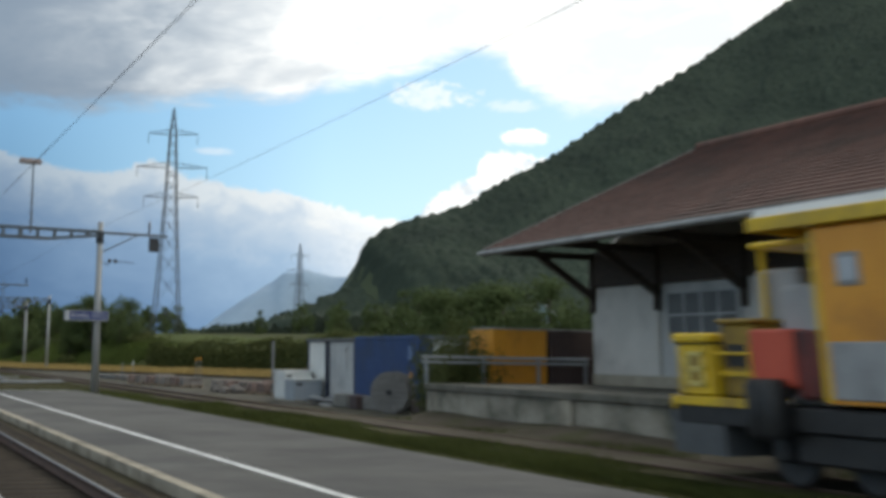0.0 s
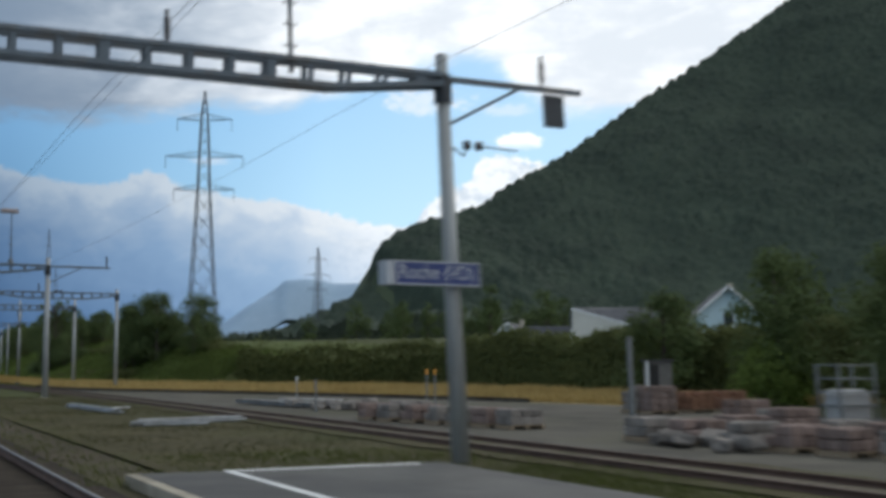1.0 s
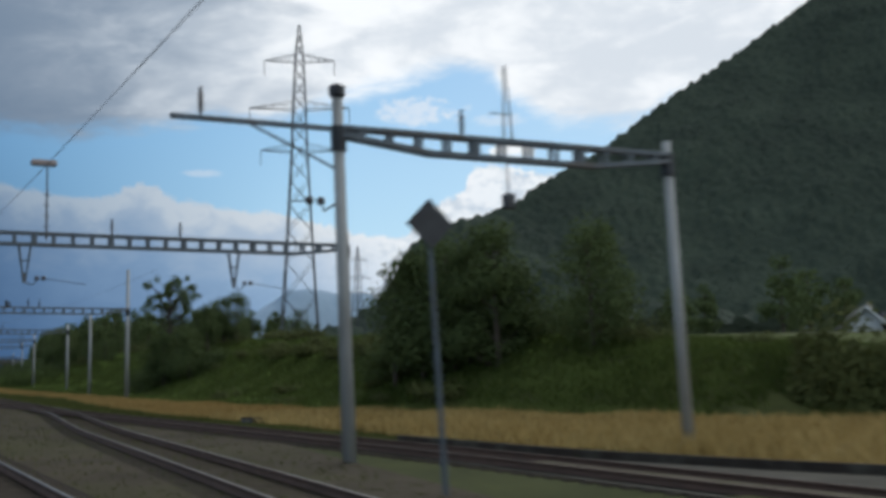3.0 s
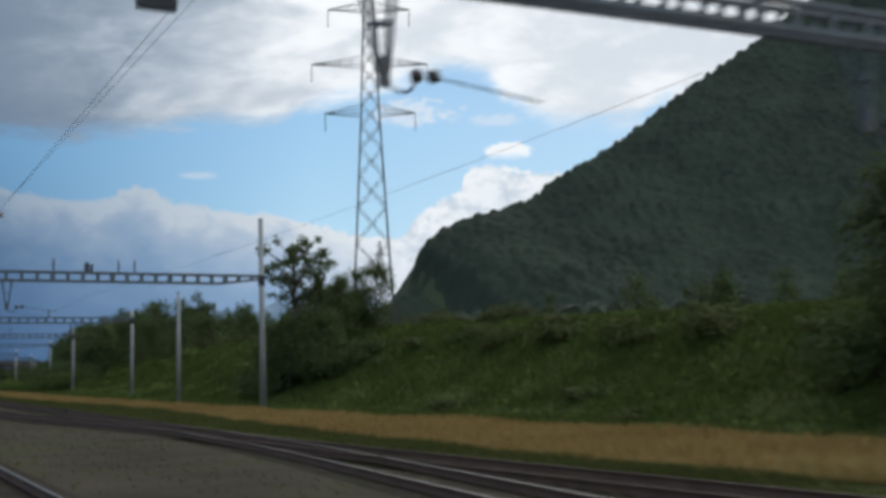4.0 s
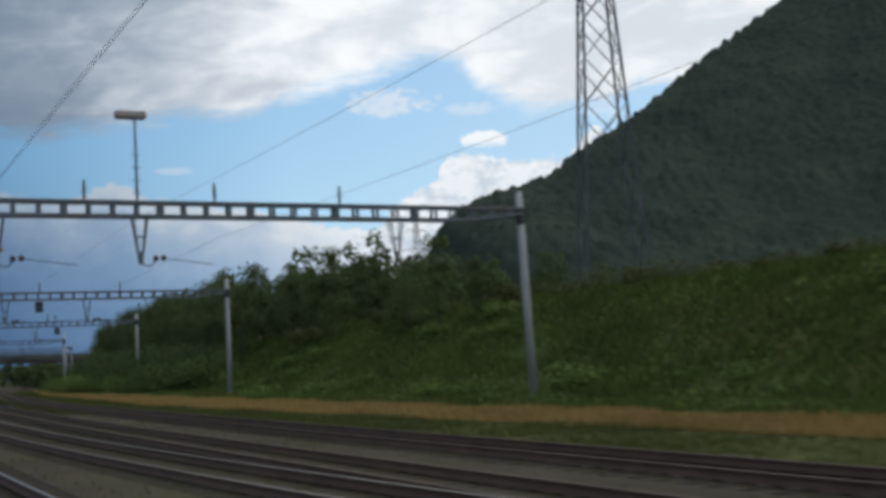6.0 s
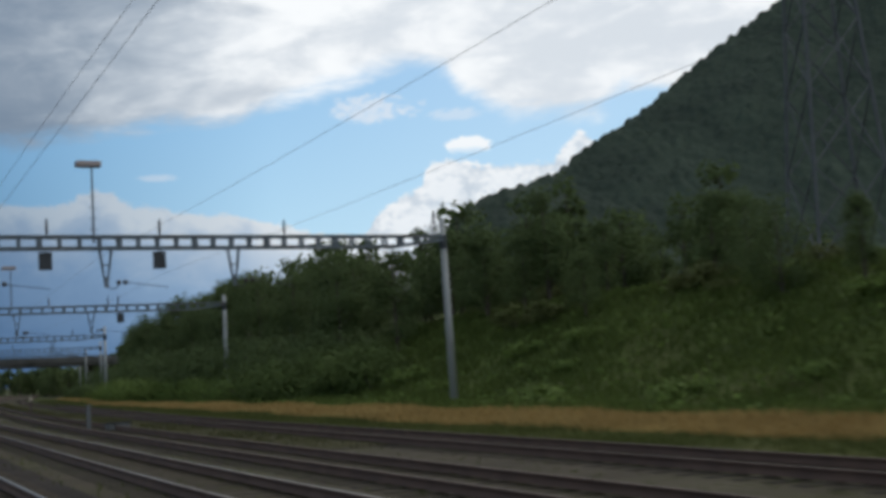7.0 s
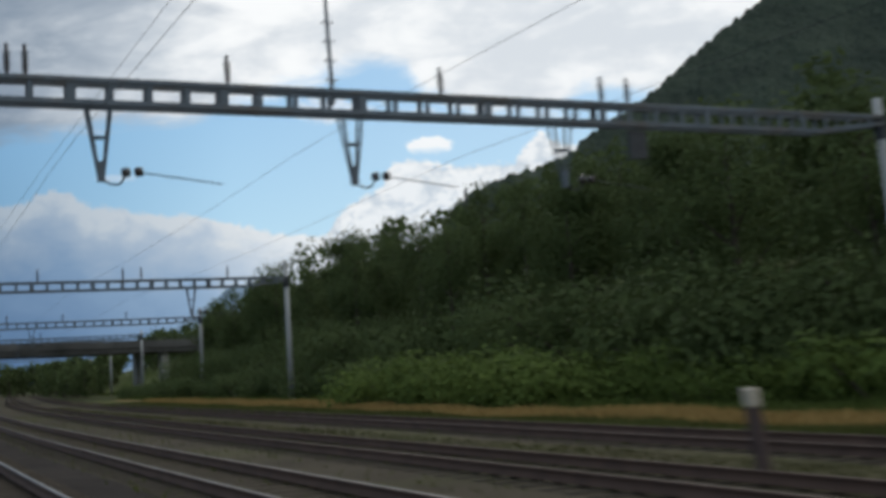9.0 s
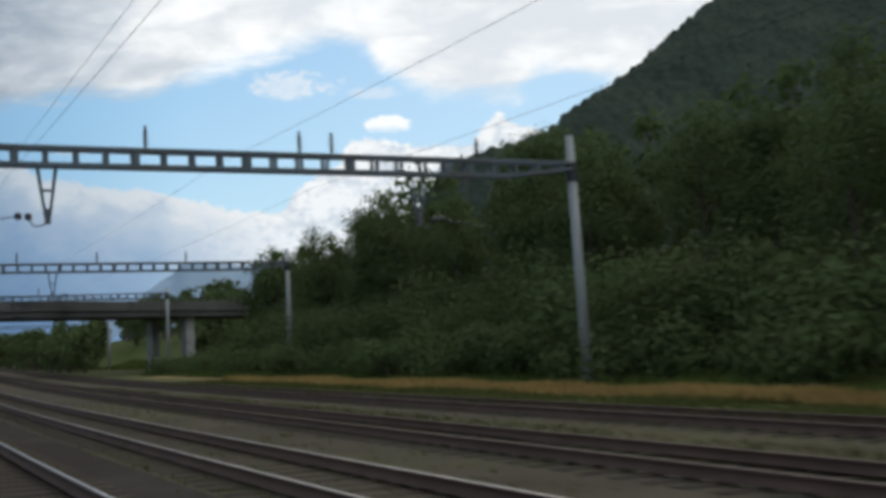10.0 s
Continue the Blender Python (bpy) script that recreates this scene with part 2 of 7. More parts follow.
M["steel"] = surface("painted_steel", (0.07, 0.088, 0.105), (0.125, 0.15, 0.17), 0.55, 1.5, 25.0, (0.10, 0.08, 0.06), 0.7, metal=0.3, relief=0.1)
M["dark_steel"] = surface("dark_steel", (0.02, 0.022, 0.025), (0.05, 0.055, 0.06), 0.5, 2.0, 30.0, metal=0.4, relief=0.1)
M["porcelain"] = surface("brown_porcelain", (0.03, 0.025, 0.022), (0.06, 0.05, 0.045), 0.25, 4.0, 30.0, relief=0.05)
M["rail"] = surface("worn_rail_head", (0.11, 0.11, 0.11), (0.2, 0.2, 0.195), 0.48, 1.0, 30.0, metal=0.9, relief=0.05, world=True)
M["rail_side"] = surface("rusty_rail", (0.066, 0.04, 0.03), (0.13, 0.078, 0.056), 0.85, 2.0, 30.0, metal=0.2, world=True)
M["rail_dull"] = surface("dull_rail_head", (0.065, 0.044, 0.032), (0.115, 0.08, 0.06), 0.85, 1.0, 30.0, metal=0.1, relief=0.05, world=True)
M["trodden"] = surface("trodden_earth", (0.062, 0.05, 0.036), (0.14, 0.118, 0.088), 0.95, 0.5, 18.0, (0.068, 0.072, 0.03), 0.35, world=True, relief=0.5)
M["rail_worn"] = surface("half_worn_rail_head", (0.1, 0.09, 0.08), (0.19, 0.175, 0.16), 0.55, 1.0, 30.0, (0.09, 0.06, 0.045), 0.2, metal=0.5, relief=0.05, world=True)
M["sleeper"] = surface("weathered_sleeper", (0.042, 0.035, 0.027), (0.088, 0.073, 0.055), 0.95, 2.0, 25.0, world=True, vary=0.3)
M["wheat"] = leafy("ripe_wheat", (0.24, 0.17, 0.062), (0.44, 0.33, 0.135))
M["soil"] = surface("straw_soil", (0.17, 0.125, 0.055), (0.33, 0.245, 0.11), 0.95, 0.6, 18.0, (0.10, 0.10, 0.035), 0.14, world=True, depth=0.05)
M["dry_soil"] = surface("dry_grass_soil", (0.15, 0.105, 0.042), (0.27, 0.19, 0.078), 0.95, 0.6, 18.0, (0.085, 0.085, 0.03), 0.14, world=True, depth=0.05)
M["dry_blade"] = leafy("dry_grass_blades", (0.22, 0.148, 0.054), (0.39, 0.275, 0.105), spread=0.4)
M["verge"] = surface("verge_grass", (0.055, 0.062, 0.017), (0.105, 0.112, 0.032), 0.95, 0.8, 14.0, (0.11, 0.1, 0.036), 0.25, world=True, depth=0.05)
M["blade"] = leafy("grass_blades", (0.052, 0.062, 0.018), (0.1, 0.112, 0.035), spread=0.3)
M["dull_blade"] = leafy("dull_grass_blades", (0.042, 0.045, 0.018), (0.085, 0.083, 0.033), spread=0.3)
M["meadow_blade"] = leafy("meadow_blades", (0.05, 0.07, 0.018), (0.11, 0.143, 0.036), spread=0.3)
M["leaf"] = leafy("broad_leaves", (0.062, 0.086, 0.034), (0.112, 0.146, 0.055), spread=0.12, through=0.3, patchy=0.5)
M["leaf_bright"] = leafy("bush_leaves", (0.075, 0.11, 0.027), (0.165, 0.22, 0.056), spread=0.35)
M["leaf_soft"] = leafy("soft_bush_leaves", (0.062, 0.09, 0.028), (0.108, 0.144, 0.044), spread=0.12)
M["leaf_hedge"] = leafy("hedge_leaves", (0.066, 0.076, 0.027), (0.122, 0.134, 0.047), spread=0.14, patchy=0.8)
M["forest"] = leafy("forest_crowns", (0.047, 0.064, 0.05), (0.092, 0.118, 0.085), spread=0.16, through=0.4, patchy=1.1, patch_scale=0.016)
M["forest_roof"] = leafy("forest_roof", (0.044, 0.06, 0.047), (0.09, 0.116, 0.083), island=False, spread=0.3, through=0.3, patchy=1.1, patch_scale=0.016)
M["bark"] = surface("bark", (0.05, 0.042, 0.033), (0.12, 0.10, 0.08), 0.95, 3.0, 20.0)
# the haze of distance is painted into this base colour
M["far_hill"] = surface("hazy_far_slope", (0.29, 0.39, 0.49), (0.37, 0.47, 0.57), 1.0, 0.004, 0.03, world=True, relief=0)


# ---------------------------------------------------------------- mesh helpers
class Build:
    """Collects boxes, rods and sheets into one mesh."""

    def __init__(self):
        self.v, self.f = [], []

    def add(self, verts, faces):
        n = len(self.v)
        self.v.extend([tuple(p) for p in verts])
        self.f.extend([tuple(i + n for i in f) for f in faces])
        return self

    def box(self, x0, x1, y0, y1, z0, z1, c=0.0):
        """A box with its edges cut off by c."""
        if c <= 0:
            p = [(x, y, z) for x in (x0, x1) for y in (y0, y1) for z in (z0, z1)]
            return self.add(p, [(0, 1, 3, 2), (4, 6, 7, 5), (0, 4, 5, 1), (2, 3, 7, 6), (0, 2, 6, 4), (1, 5, 7, 3)])
        bm = bmesh.new()
        bmesh.ops.create_cube(bm, size=1.0)
        bmesh.ops.scale(bm, vec=(x1 - x0, y1 - y0, z1 - z0), verts=bm.verts)
        bmesh.ops.translate(bm, vec=((x0 + x1) / 2, (y0 + y1) / 2, (z0 + z1) / 2), verts=bm.verts)
        bmesh.ops.bevel(bm, geom=bm.edges[:], offset=c, segments=1, affect="EDGES")
        bm.verts.index_update()
        self.add([v.co[:] for v in bm.verts], [[v.index for v in f.verts] for f in bm.faces])
        bm.free()
        return self

    def rod(self, a, b, r0, r1=None, n=8, caps=True):
        a, b = Vector(a), Vector(b)
        r1 = r0 if r1 is None else r1
        d = (b - a).normalized()
        u = d.orthogonal().normalized()
        w = d.cross(u)
        ring = [u * math.cos(2 * math.pi * i / n + math.pi / n) + w * math.sin(2 * math.pi * i / n + math.pi / n) for i in range(n)]
        p = [a + q * r0 for q in ring] + [b + q * r1 for q in ring]
        f = [(i, (i + 1) % n, n + (i + 1) % n, n + i) for i in range(n)]
        if caps:
            f += [tuple(range(n - 1, -1, -1)), tuple(range(n, 2 * n))]
        return self.add(p, f)

    def tube(self, points, r, n=6):
        """A round bar bent through the points."""
        pts = [Vector(p) for p in points]
        base = len(self.v)
        for k, p in enumerate(pts):
            d = (pts[min(k + 1, len(pts) - 1)] - pts[max(k - 1, 0)]).normalized()
            u = d.cross(Vector((0, 1, 0))).normalized()
            w = d.cross(u)
            self.v += [tuple(p + (u * math.cos(2 * math.pi * i / n) + w * math.sin(2 * math.pi * i / n)) * r) for i in range(n)]
        for k in range(len(pts) - 1):
            self.f += [(base + k * n + i, base + k * n + (i + 1) % n, base + (k + 1) * n + (i + 1) % n, base + (k + 1) * n + i) for i in range(n)]
        self.f += [tuple(range(base + n - 1, base - 1, -1)), tuple(range(base + (len(pts) - 1) * n, base + len(pts) * n))]
        return self

    def bar(self, a, b, w, h):
        """A flat bar with a w by h section; h lies nearest to upright."""
        a, b = Vector(a), Vector(b)
        d = (b - a).normalized()
        side = d.cross(Vector((0, 0, 1)))
        if side.length < 1e-4:
            side = Vector((1, 0, 0))
        side.normalize()
        up = side.cross(d)
        q = [side * sx * w / 2 + up * sz * h / 2 for sx, sz in ((-1, -1), (1, -1), (1, 1), (-1, 1))]
        return self.add([a + o for o in q] + [b + o for o in q], [(3, 2, 1, 0), (4, 5, 6, 7)] + [(i, (i + 1) % 4, 4 + (i + 1) % 4, 4 + i) for i in range(4)])

    def lathe(self, profile, n=12, at=(0, 0, 0)):
        p = [(at[0] + r * math.cos(2 * math.pi * i / n), at[1] + r * math.sin(2 * math.pi * i / n), at[2] + z) for r, z in profile for i in range(n)]
        f = []
        for k in range(len(profile) - 1):
            f += [(k * n + i, k * n + (i + 1) % n, (k + 1) * n + (i + 1) % n, (k + 1) * n + i) for i in range(n)]
        f += [tuple(range(n - 1, -1, -1)), tuple(range((len(profile) - 1) * n, len(profile) * n))]
        return self.add(p, f)

    def prism(self, outline, y0, y1):
        """An outline in x and z drawn out along y."""
        n = len(outline)
        p = [(x, y0, z) for x, z in outline] + [(x, y1, z) for x, z in outline]
        return self.add(p, [tuple(range(n)), tuple(range(2 * n - 1, n - 1, -1))] + [(i, n + i, n + (i + 1) % n, (i + 1) % n) for i in range(n)])

    def mesh(self, name, smooth=False):
        m = bpy.data.meshes.new(name)
        m.from_pydata(self.v, [], self.f)
        bm = bmesh.new()
        bm.from_mesh(m)
        bmesh.ops.recalc_face_normals(bm, faces=bm.faces)
        bm.to_mesh(m)
        bm.free()
        if smooth:
            m.polygons.foreach_set("use_smooth", [True] * len(m.polygons))
        return m


def array_mesh(name, verts, faces, smooth=False):
    """A mesh from numpy arrays, all faces with the same number of corners."""
    m = bpy.data.meshes.new(name)
    k = faces.shape[1]
    m.vertices.add(len(verts))
    m.vertices.foreach_set("co", np.asarray(verts, np.float32).ravel())
    m.loops.add(faces.size)
    m.loops.foreach_set("vertex_index", np.asarray(faces, np.int32).ravel())
    m.polygons.add(len(faces))
    m.polygons.foreach_set("loop_start", np.arange(0, faces.size, k, dtype=np.int32))
    if smooth:
        m.polygons.foreach_set("use_smooth", np.ones(len(faces), bool))
    m.update(calc_edges=True)
    m.validate()
    return m


def part(name, shape, mat, parent=None, label="", smooth=False, at=None):
    """Links a Build or a mesh as one object under a thing or a part."""
    data = shape.mesh(name, smooth) if isinstance(shape, Build) else shape
    if not data.materials:
        data.materials.append(M[mat])
    ob = new(name, data)
    if parent is not None:
        ob.parent = parent
    if at is not None:
        ob.matrix_basis = at
    if label:
        tagged(ob, label)
    return ob


def thing(name, m, label, category, group="", kind=""):
    ob = new(name)
    ob.empty_display_size = 0.2
    ob.matrix_basis = m
    return tagged(ob, label, category, group, kind)


# ---------------------------------------------------------------- lie of the land
BEND, BEND_START, BEND_END = radians(0.0387), 235.0, 500.0


def line_turn(s):
    return BEND * np.clip(np.asarray(s, float) - BEND_START, 0, BEND_END - BEND_START)


_s = np.arange(-400.0, 1500.0, 0.5)
_h = line_turn(_s)
_x = np.concatenate([[0.0], np.cumsum(np.sin((_h[1:] + _h[:-1]) / 2) * 0.5)])
_y = np.concatenate([[0.0], np.cumsum(np.cos((_h[1:] + _h[:-1]) / 2) * 0.5)])
_y = _y - 400.0


def spot(s, off):
    """The place s metres along the line and off metres to its right."""
    a = np.interp(s, _s, _h)
    return np.interp(s, _s, _x) + off * np.cos(a), np.interp(s, _s, _y) - off * np.sin(a)


def level(y):
    """Height of the formation along the line."""
    return np.interp(y, [190.0, 330.0], [-0.68, -0.3])


def smooth01(t):
    t = np.clip(t, 0, 1)
    return t * t * (3 - 2 * t)


RIDGE = ((290, 1005, 14), (340, 1020, 34), (395, 1040, 56), (424, 1056, 72), (437, 1062, 108), (455, 1072, 121), (470, 1080, 127), (500, 1087, 137), (560, 1100, 155), (585, 1108, 171), (655, 1134, 207), (700, 1150, 230), (793, 1190, 286), (950, 1230, 379), (1106, 1262, 477), (1500, 1380, 732), (2400, 1600, 1142))


def land(x, y):
    """Height of the ground."""
    x, y = np.asarray(x, float), np.asarray(y, float)
    off = x - np.interp(y, _y, _x)
    z = level(y)
    # bank on the right of the yard
    foot = np.interp(y, [60, 120, 138, 155, 170, 185, 340, 400, 482, 490, 516, 530, 600], [62, 58, 48, 30.5, 25.5, 25.0, 24.0, 21.5, 21.5, 31.5, 31.5, 26, 24])
    top = np.interp(y, [60, 120, 140, 155, 170, 200, 240, 330, 380, 600], [1.0, 1.6, 1.8, 2.8, 3.6, 4.6, 5.4, 5.2, 4.2, 5.0])
    run = np.interp(y, [140, 155, 175, 200, 350, 420], [14, 6.5, 8, 13, 15, 16])
    z = z + top * smooth01((off - foot) / run) + 0.02 * np.clip(off - foot - run, 0, 150)
    z = z + 0.22 * np.clip(off - foot - run, 0, 14) * smooth01((y - 330) / 60.0) * smooth01((900 - y) / 300.0)
    # wooded spur
    rx, ry, rz = (np.array(c) for c in zip(*RIDGE))
    yr, zr = np.interp(x, rx, ry), np.interp(x, rx, rz)
    west = np.clip((290 - x) / 60.0, 0, 1)
    zr = zr - 60 * west
    d = yr - y
    hill = np.where(d > 0, zr - d * 0.47 - 6 * np.sin(x * 0.021 + 0.6) * np.clip(d / 80, 0, 1), zr + d * 0.55)
    return np.maximum(z, np.minimum(hill, 2500))


def lines(*runs):
    out = []
    for a, b, step in runs:
        out += list(np.arange(a, b, step))
    return np.array(out + [runs[-1][1]])


def sheet(name, gx, gy, height, mat, label, category, lift=0.0, kind="structure"):
    X, Y = np.meshgrid(gx, gy)
    Z = height(X, Y) + lift
    n, m = X.shape
    v = np.stack([X, Y, Z], -1).reshape(-1, 3)
    i = np.arange(n * m).reshape(n, m)
    f = np.stack([i[:-1, :-1], i[:-1, 1:], i[1:, 1:], i[1:, :-1]], -1).reshape(-1, 4)
    ob = part(name, array_mesh(name, v, f, True), mat)
    return tagged(ob, label, category, "", kind)


def strip(name, s0, s1, step, offs, mat, label, category, lift):
    """A sheet that follows the line: offs(s) gives the rising offsets across it, lying lift, or lift(s), above the land."""
    ss = np.append(np.arange(s0, s1, step), s1)
    rows = []
    for s in ss:
        o = np.asarray(offs(s), float)
        px, py = spot(s, o)
        rows.append(np.stack([px, py, land(px, py) + (lift(s) if callable(lift) else lift)], -1))
    v = np.array(rows)
    n, m = v.shape[:2]
    i = np.arange(n * m).reshape(n, m)
    f = np.stack([i[:-1, :-1], i[:-1, 1:], i[1:, 1:], i[1:, :-1]], -1).reshape(-1, 4)
    ob = part(name, array_mesh(name, v.reshape(-1, 3), f, True), mat)
    return tagged(ob, label, category, "", "structure")


sheet("ground", lines((-4000, -1000, 500), (-1000, -200, 100), (-200, -20, 10), (-20, 70, 1.5), (70, 300, 8), (300, 1300, 20), (1300, 4000, 100)),
      lines((-1000, -100, 60), (-100, 40, 10), (40, 640, 4), (640, 1500, 20), (1500, 4800, 150)), land, "ground", "meadow and soil ground of the valley floor", "ground")


def ballast_edges(s):
    a = np.interp(s, [0, 85, 120, 165, 210, 290, 340], [5.2, 5.2, 7.6, 13.6, 13.2, 13.7, 14.8])
    return np.linspace(3.9, a, 8)


strip("track_bed", -120, 720, 4, ballast_edges, "ballast", "brown-grey ballast bed under the sidetracks", "track bed", 0.03)
strip("main_track_bed", -120, 720, 4, lambda s: np.linspace(-9.0, 3.9, 10), "main_ballast", "dark brown ballast of the main tracks, dimness at lower left put into its colour", "track bed", 0.03)


STRAW_S, STRAW_O = (172, 192, 210, 230, 245, 280, 302, 312, 372, 392, 440), (14.6, 15.0, 16.3, 18.0, 17.8, 16.4, 15.5, 16.1, 16.4, 17.8, 18.0)
BANK_S, BANK_O = (142, 155, 172, 200, 210, 245, 308, 335, 365, 380, 397, 484, 493, 516, 540, 720), (43.5, 30.45, 25.05, 23.35, 21.85, 21.65, 20.65, 20.35, 18.65, 18.35, 20.25, 20.55, 30.0, 30.0, 24.0, 18.5)
FIELD_S, FIELD_O = (84, 92, 100, 108, 114, 121, 125, 129, 132, 136, 141, 150, 172), (33.2, 32.0, 30.0, 27.8, 25.6, 23.4, 21.6, 19.7, 18.3, 16.8, 15.5, 14.9, 14.4)


def straw_foot(s):
    return np.interp(s, STRAW_S, STRAW_O)


def bank_foot(s):
    return np.interp(s, BANK_S, BANK_O)


def platform():
    ob = thing("platform", Matrix(), "low asphalt station platform with a white safety line", "platform", kind="structure")
    z = -0.47
    part("surface", Build().box(4.4, 10.0, -90, 60.3, -0.9, z, 0.03), "asphalt", ob)
    part("edge", Build().box(4.2, 4.4, -90, 60.3, -0.9, z + 0.004), "concrete", ob, "pale concrete platform edge")
    part("safety_line", Build().box(5.83, 5.98, -90, 60.2, z - 0.02, z + 0.004), "white_line", ob, "painted white line")
    part("end_line", Build().box(5.83, 9.5, 60.02, 60.2, z - 0.02, z + 0.006), "white_line", ob, "painted white line")


platform()
strip("grass_verge", -90, 118, 4, lambda s: np.linspace(10.02 if s < 60.3 else 5.3, 12.4, 6), "grass", "short green and yellowed grass beside the siding", "grass", 0.06)
strip("yard_edge", -60, 62, 1.5, lambda s: np.linspace(14.62, 15.75 + 0.28 * math.sin(s * 0.9) + 0.2 * math.sin(s * 2.3), 4), "grass", "thin weedy grass between the siding and the yard", "grass", 0.062)
strip("yard", -90, 150, 4, lambda s: np.linspace(12.4, np.interp(s, FIELD_S, FIELD_O), 12), "gravel", "pale compacted gravel of the goods yard", "yard", 0.05)
strip("field", 84, 172, 4, lambda s: np.linspace(np.interp(s, FIELD_S, FIELD_O) + 0.05, np.interp(s, [84, 138, 155, 172], [47, 47, 30.4, 25]), 10), "soil", "ripe wheat field", "field", 0.05)
strip("green_verge", 172, 470, 4, lambda s: np.linspace(ballast_edges(s)[-1] - 0.35, straw_foot(s) + 0.25, 5), "verge", "green grass verge beside the outer track", "grass", 0.07)
strip("field_margin", 96, 173, 2, lambda s: np.linspace(np.interp(s, FIELD_S, FIELD_O) - (0.05 if s < 150 else 0.9), np.interp(s, FIELD_S, FIELD_O) + 1.0, 5), "verge", "green grassy margin in front of the wheat", "grass", 0.075)
strip("straw_strip", 172, 470, 4, lambda s: np.linspace(straw_foot(s), bank_foot(s) - 0.05, 6), "dry_soil", "dry straw-coloured grass strip beside the tracks", "grass strip", 0.05)
strip("weedy_strip", 292, 440, 1.5, lambda s: np.linspace(9.95 + 0.2 * math.sin(s * 0.7) + 0.12 * math.sin(s * 2.1), 11.75 + 0.25 * math.sin(s * 0.5 + 1.0) + 0.4 * float(smooth01((s - 330) / 40)), 4), "grass", "thin yellow-green weeds between two sidetracks", "grass", 0.05)
M["meadow"] = surface("bank_meadow", (0.042, 0.058, 0.016), (0.095, 0.12, 0.03), 0.95, 0.5, 9.0, (0.085, 0.082, 0.03), 0.12, world=True, depth=0.08)
strip("bank", 142, 720, 4, lambda s: np.linspace(bank_foot(s), 60, 16), "meadow", "steep green grass bank beside the line", "bank", 0.05)


# ---------------------------------------------------------------- tracks
RAIL_UP = 0.22
GAUGE = 1.36
RAIL_OUTLINE = ((-0.065, 0), (0.065, 0), (0.065, 0.012), (0.012, 0.03), (0.012, 0.115), (0.034, 0.125), (0.034, 0.15), (-0.034, 0.15), (-0.034, 0.125), (-0.012, 0.115), (-0.012, 0.03), (-0.065, 0.012))


def track(label, s0, s1, centre, step=2.0, head="rail_dull"):
    """Two rails and their sleepers along the line; centre(s) is the offset of the track's middle."""
    ob = thing("railway_track", Matrix(), label, "railway track", "tracks", "structure")
    ss = np.append(np.arange(s0, s1, step), s1)
    c = np.array([centre(s) for s in ss])
    for side in (-GAUGE / 2, GAUGE / 2):
        px, py = spot(ss, c + side)
        qx, qy = spot(ss, c + side + 1.0)
        nx, ny = qx - px, qy - py
        z = land(px, py) + RAIL_UP - 0.15
        prof = np.array(RAIL_OUTLINE)
        v = np.stack([px[:, None] + nx[:, None] * prof[:, 0], py[:, None] + ny[:, None] * prof[:, 0], z[:, None] + prof[:, 1]], -1)
        n, m = v.shape[:2]
        i = np.arange(n * m).reshape(n, m)
        j = np.roll(i, -1, axis=1)
        f = np.stack([i[:-1], j[:-1], j[1:], i[1:]], -1).reshape(-1, 4)
        mesh = array_mesh("rail", v.reshape(-1, 3), f)
        mesh.materials.append(M["rail_side"])
        mesh.materials.append(M[head])
        idx = np.tile((np.arange(m) == 6).astype(np.int32), n - 1)
        mesh.polygons.foreach_set("material_index", idx)
        part("rail", mesh, "rail_side", ob)
    k = np.arange(s0 + 0.3, s1, 0.62)
    ck = np.array([centre(s) for s in k])
    a = np.interp(k, _s, _h)
    px, py = spot(k, ck)
    z = land(px, py) + RAIL_UP - 0.15
    lx, ly, lz = 1.25, 0.12, 0.16
    corner = np.array([(x, y, w) for x in (-lx, lx) for y in (-ly, ly) for w in (-lz, -0.025)])
    v = np.stack([px[:, None] + corner[:, 0] * np.cos(a)[:, None] + corner[:, 1] * np.sin(a)[:, None],
                  py[:, None] - corner[:, 0] * np.sin(a)[:, None] + corner[:, 1] * np.cos(a)[:, None],
                  z[:, None] + corner[:, 2]], -1).reshape(-1, 3)
    base = np.array([(0, 1, 3, 2), (4, 6, 7, 5), (0, 4, 5, 1), (2, 3, 7, 6), (1, 5, 7, 3)])
    f = (base[None] + 8 * np.arange(len(k))[:, None, None]).reshape(-1, 4)
    tagged(part("sleepers", array_mesh("sleepers", v, f), "sleeper", ob), "worn sleepers set in ballast", kind="stuff")


OWN, NEAR = -1.25, 2.5


def curve(*knots):
    """A smooth line through the knots: distance along the line, offset of the track's middle."""
    a, b = (np.array(c, float) for c in zip(*knots))
    m = np.gradient(b, a)

    def f(s):
        i = max(0, min(len(a) - 2, int(np.searchsorted(a, s)) - 1))
        d = a[i + 1] - a[i]
        t = min(1.0, max(0.0, (s - a[i]) / d))
        return float(b[i] * (1 + 2 * t) * (1 - t) ** 2 + m[i] * d * t * (1 - t) ** 2 + b[i + 1] * t * t * (3 - 2 * t) + m[i + 1] * d * t * t * (t - 1))

    return f


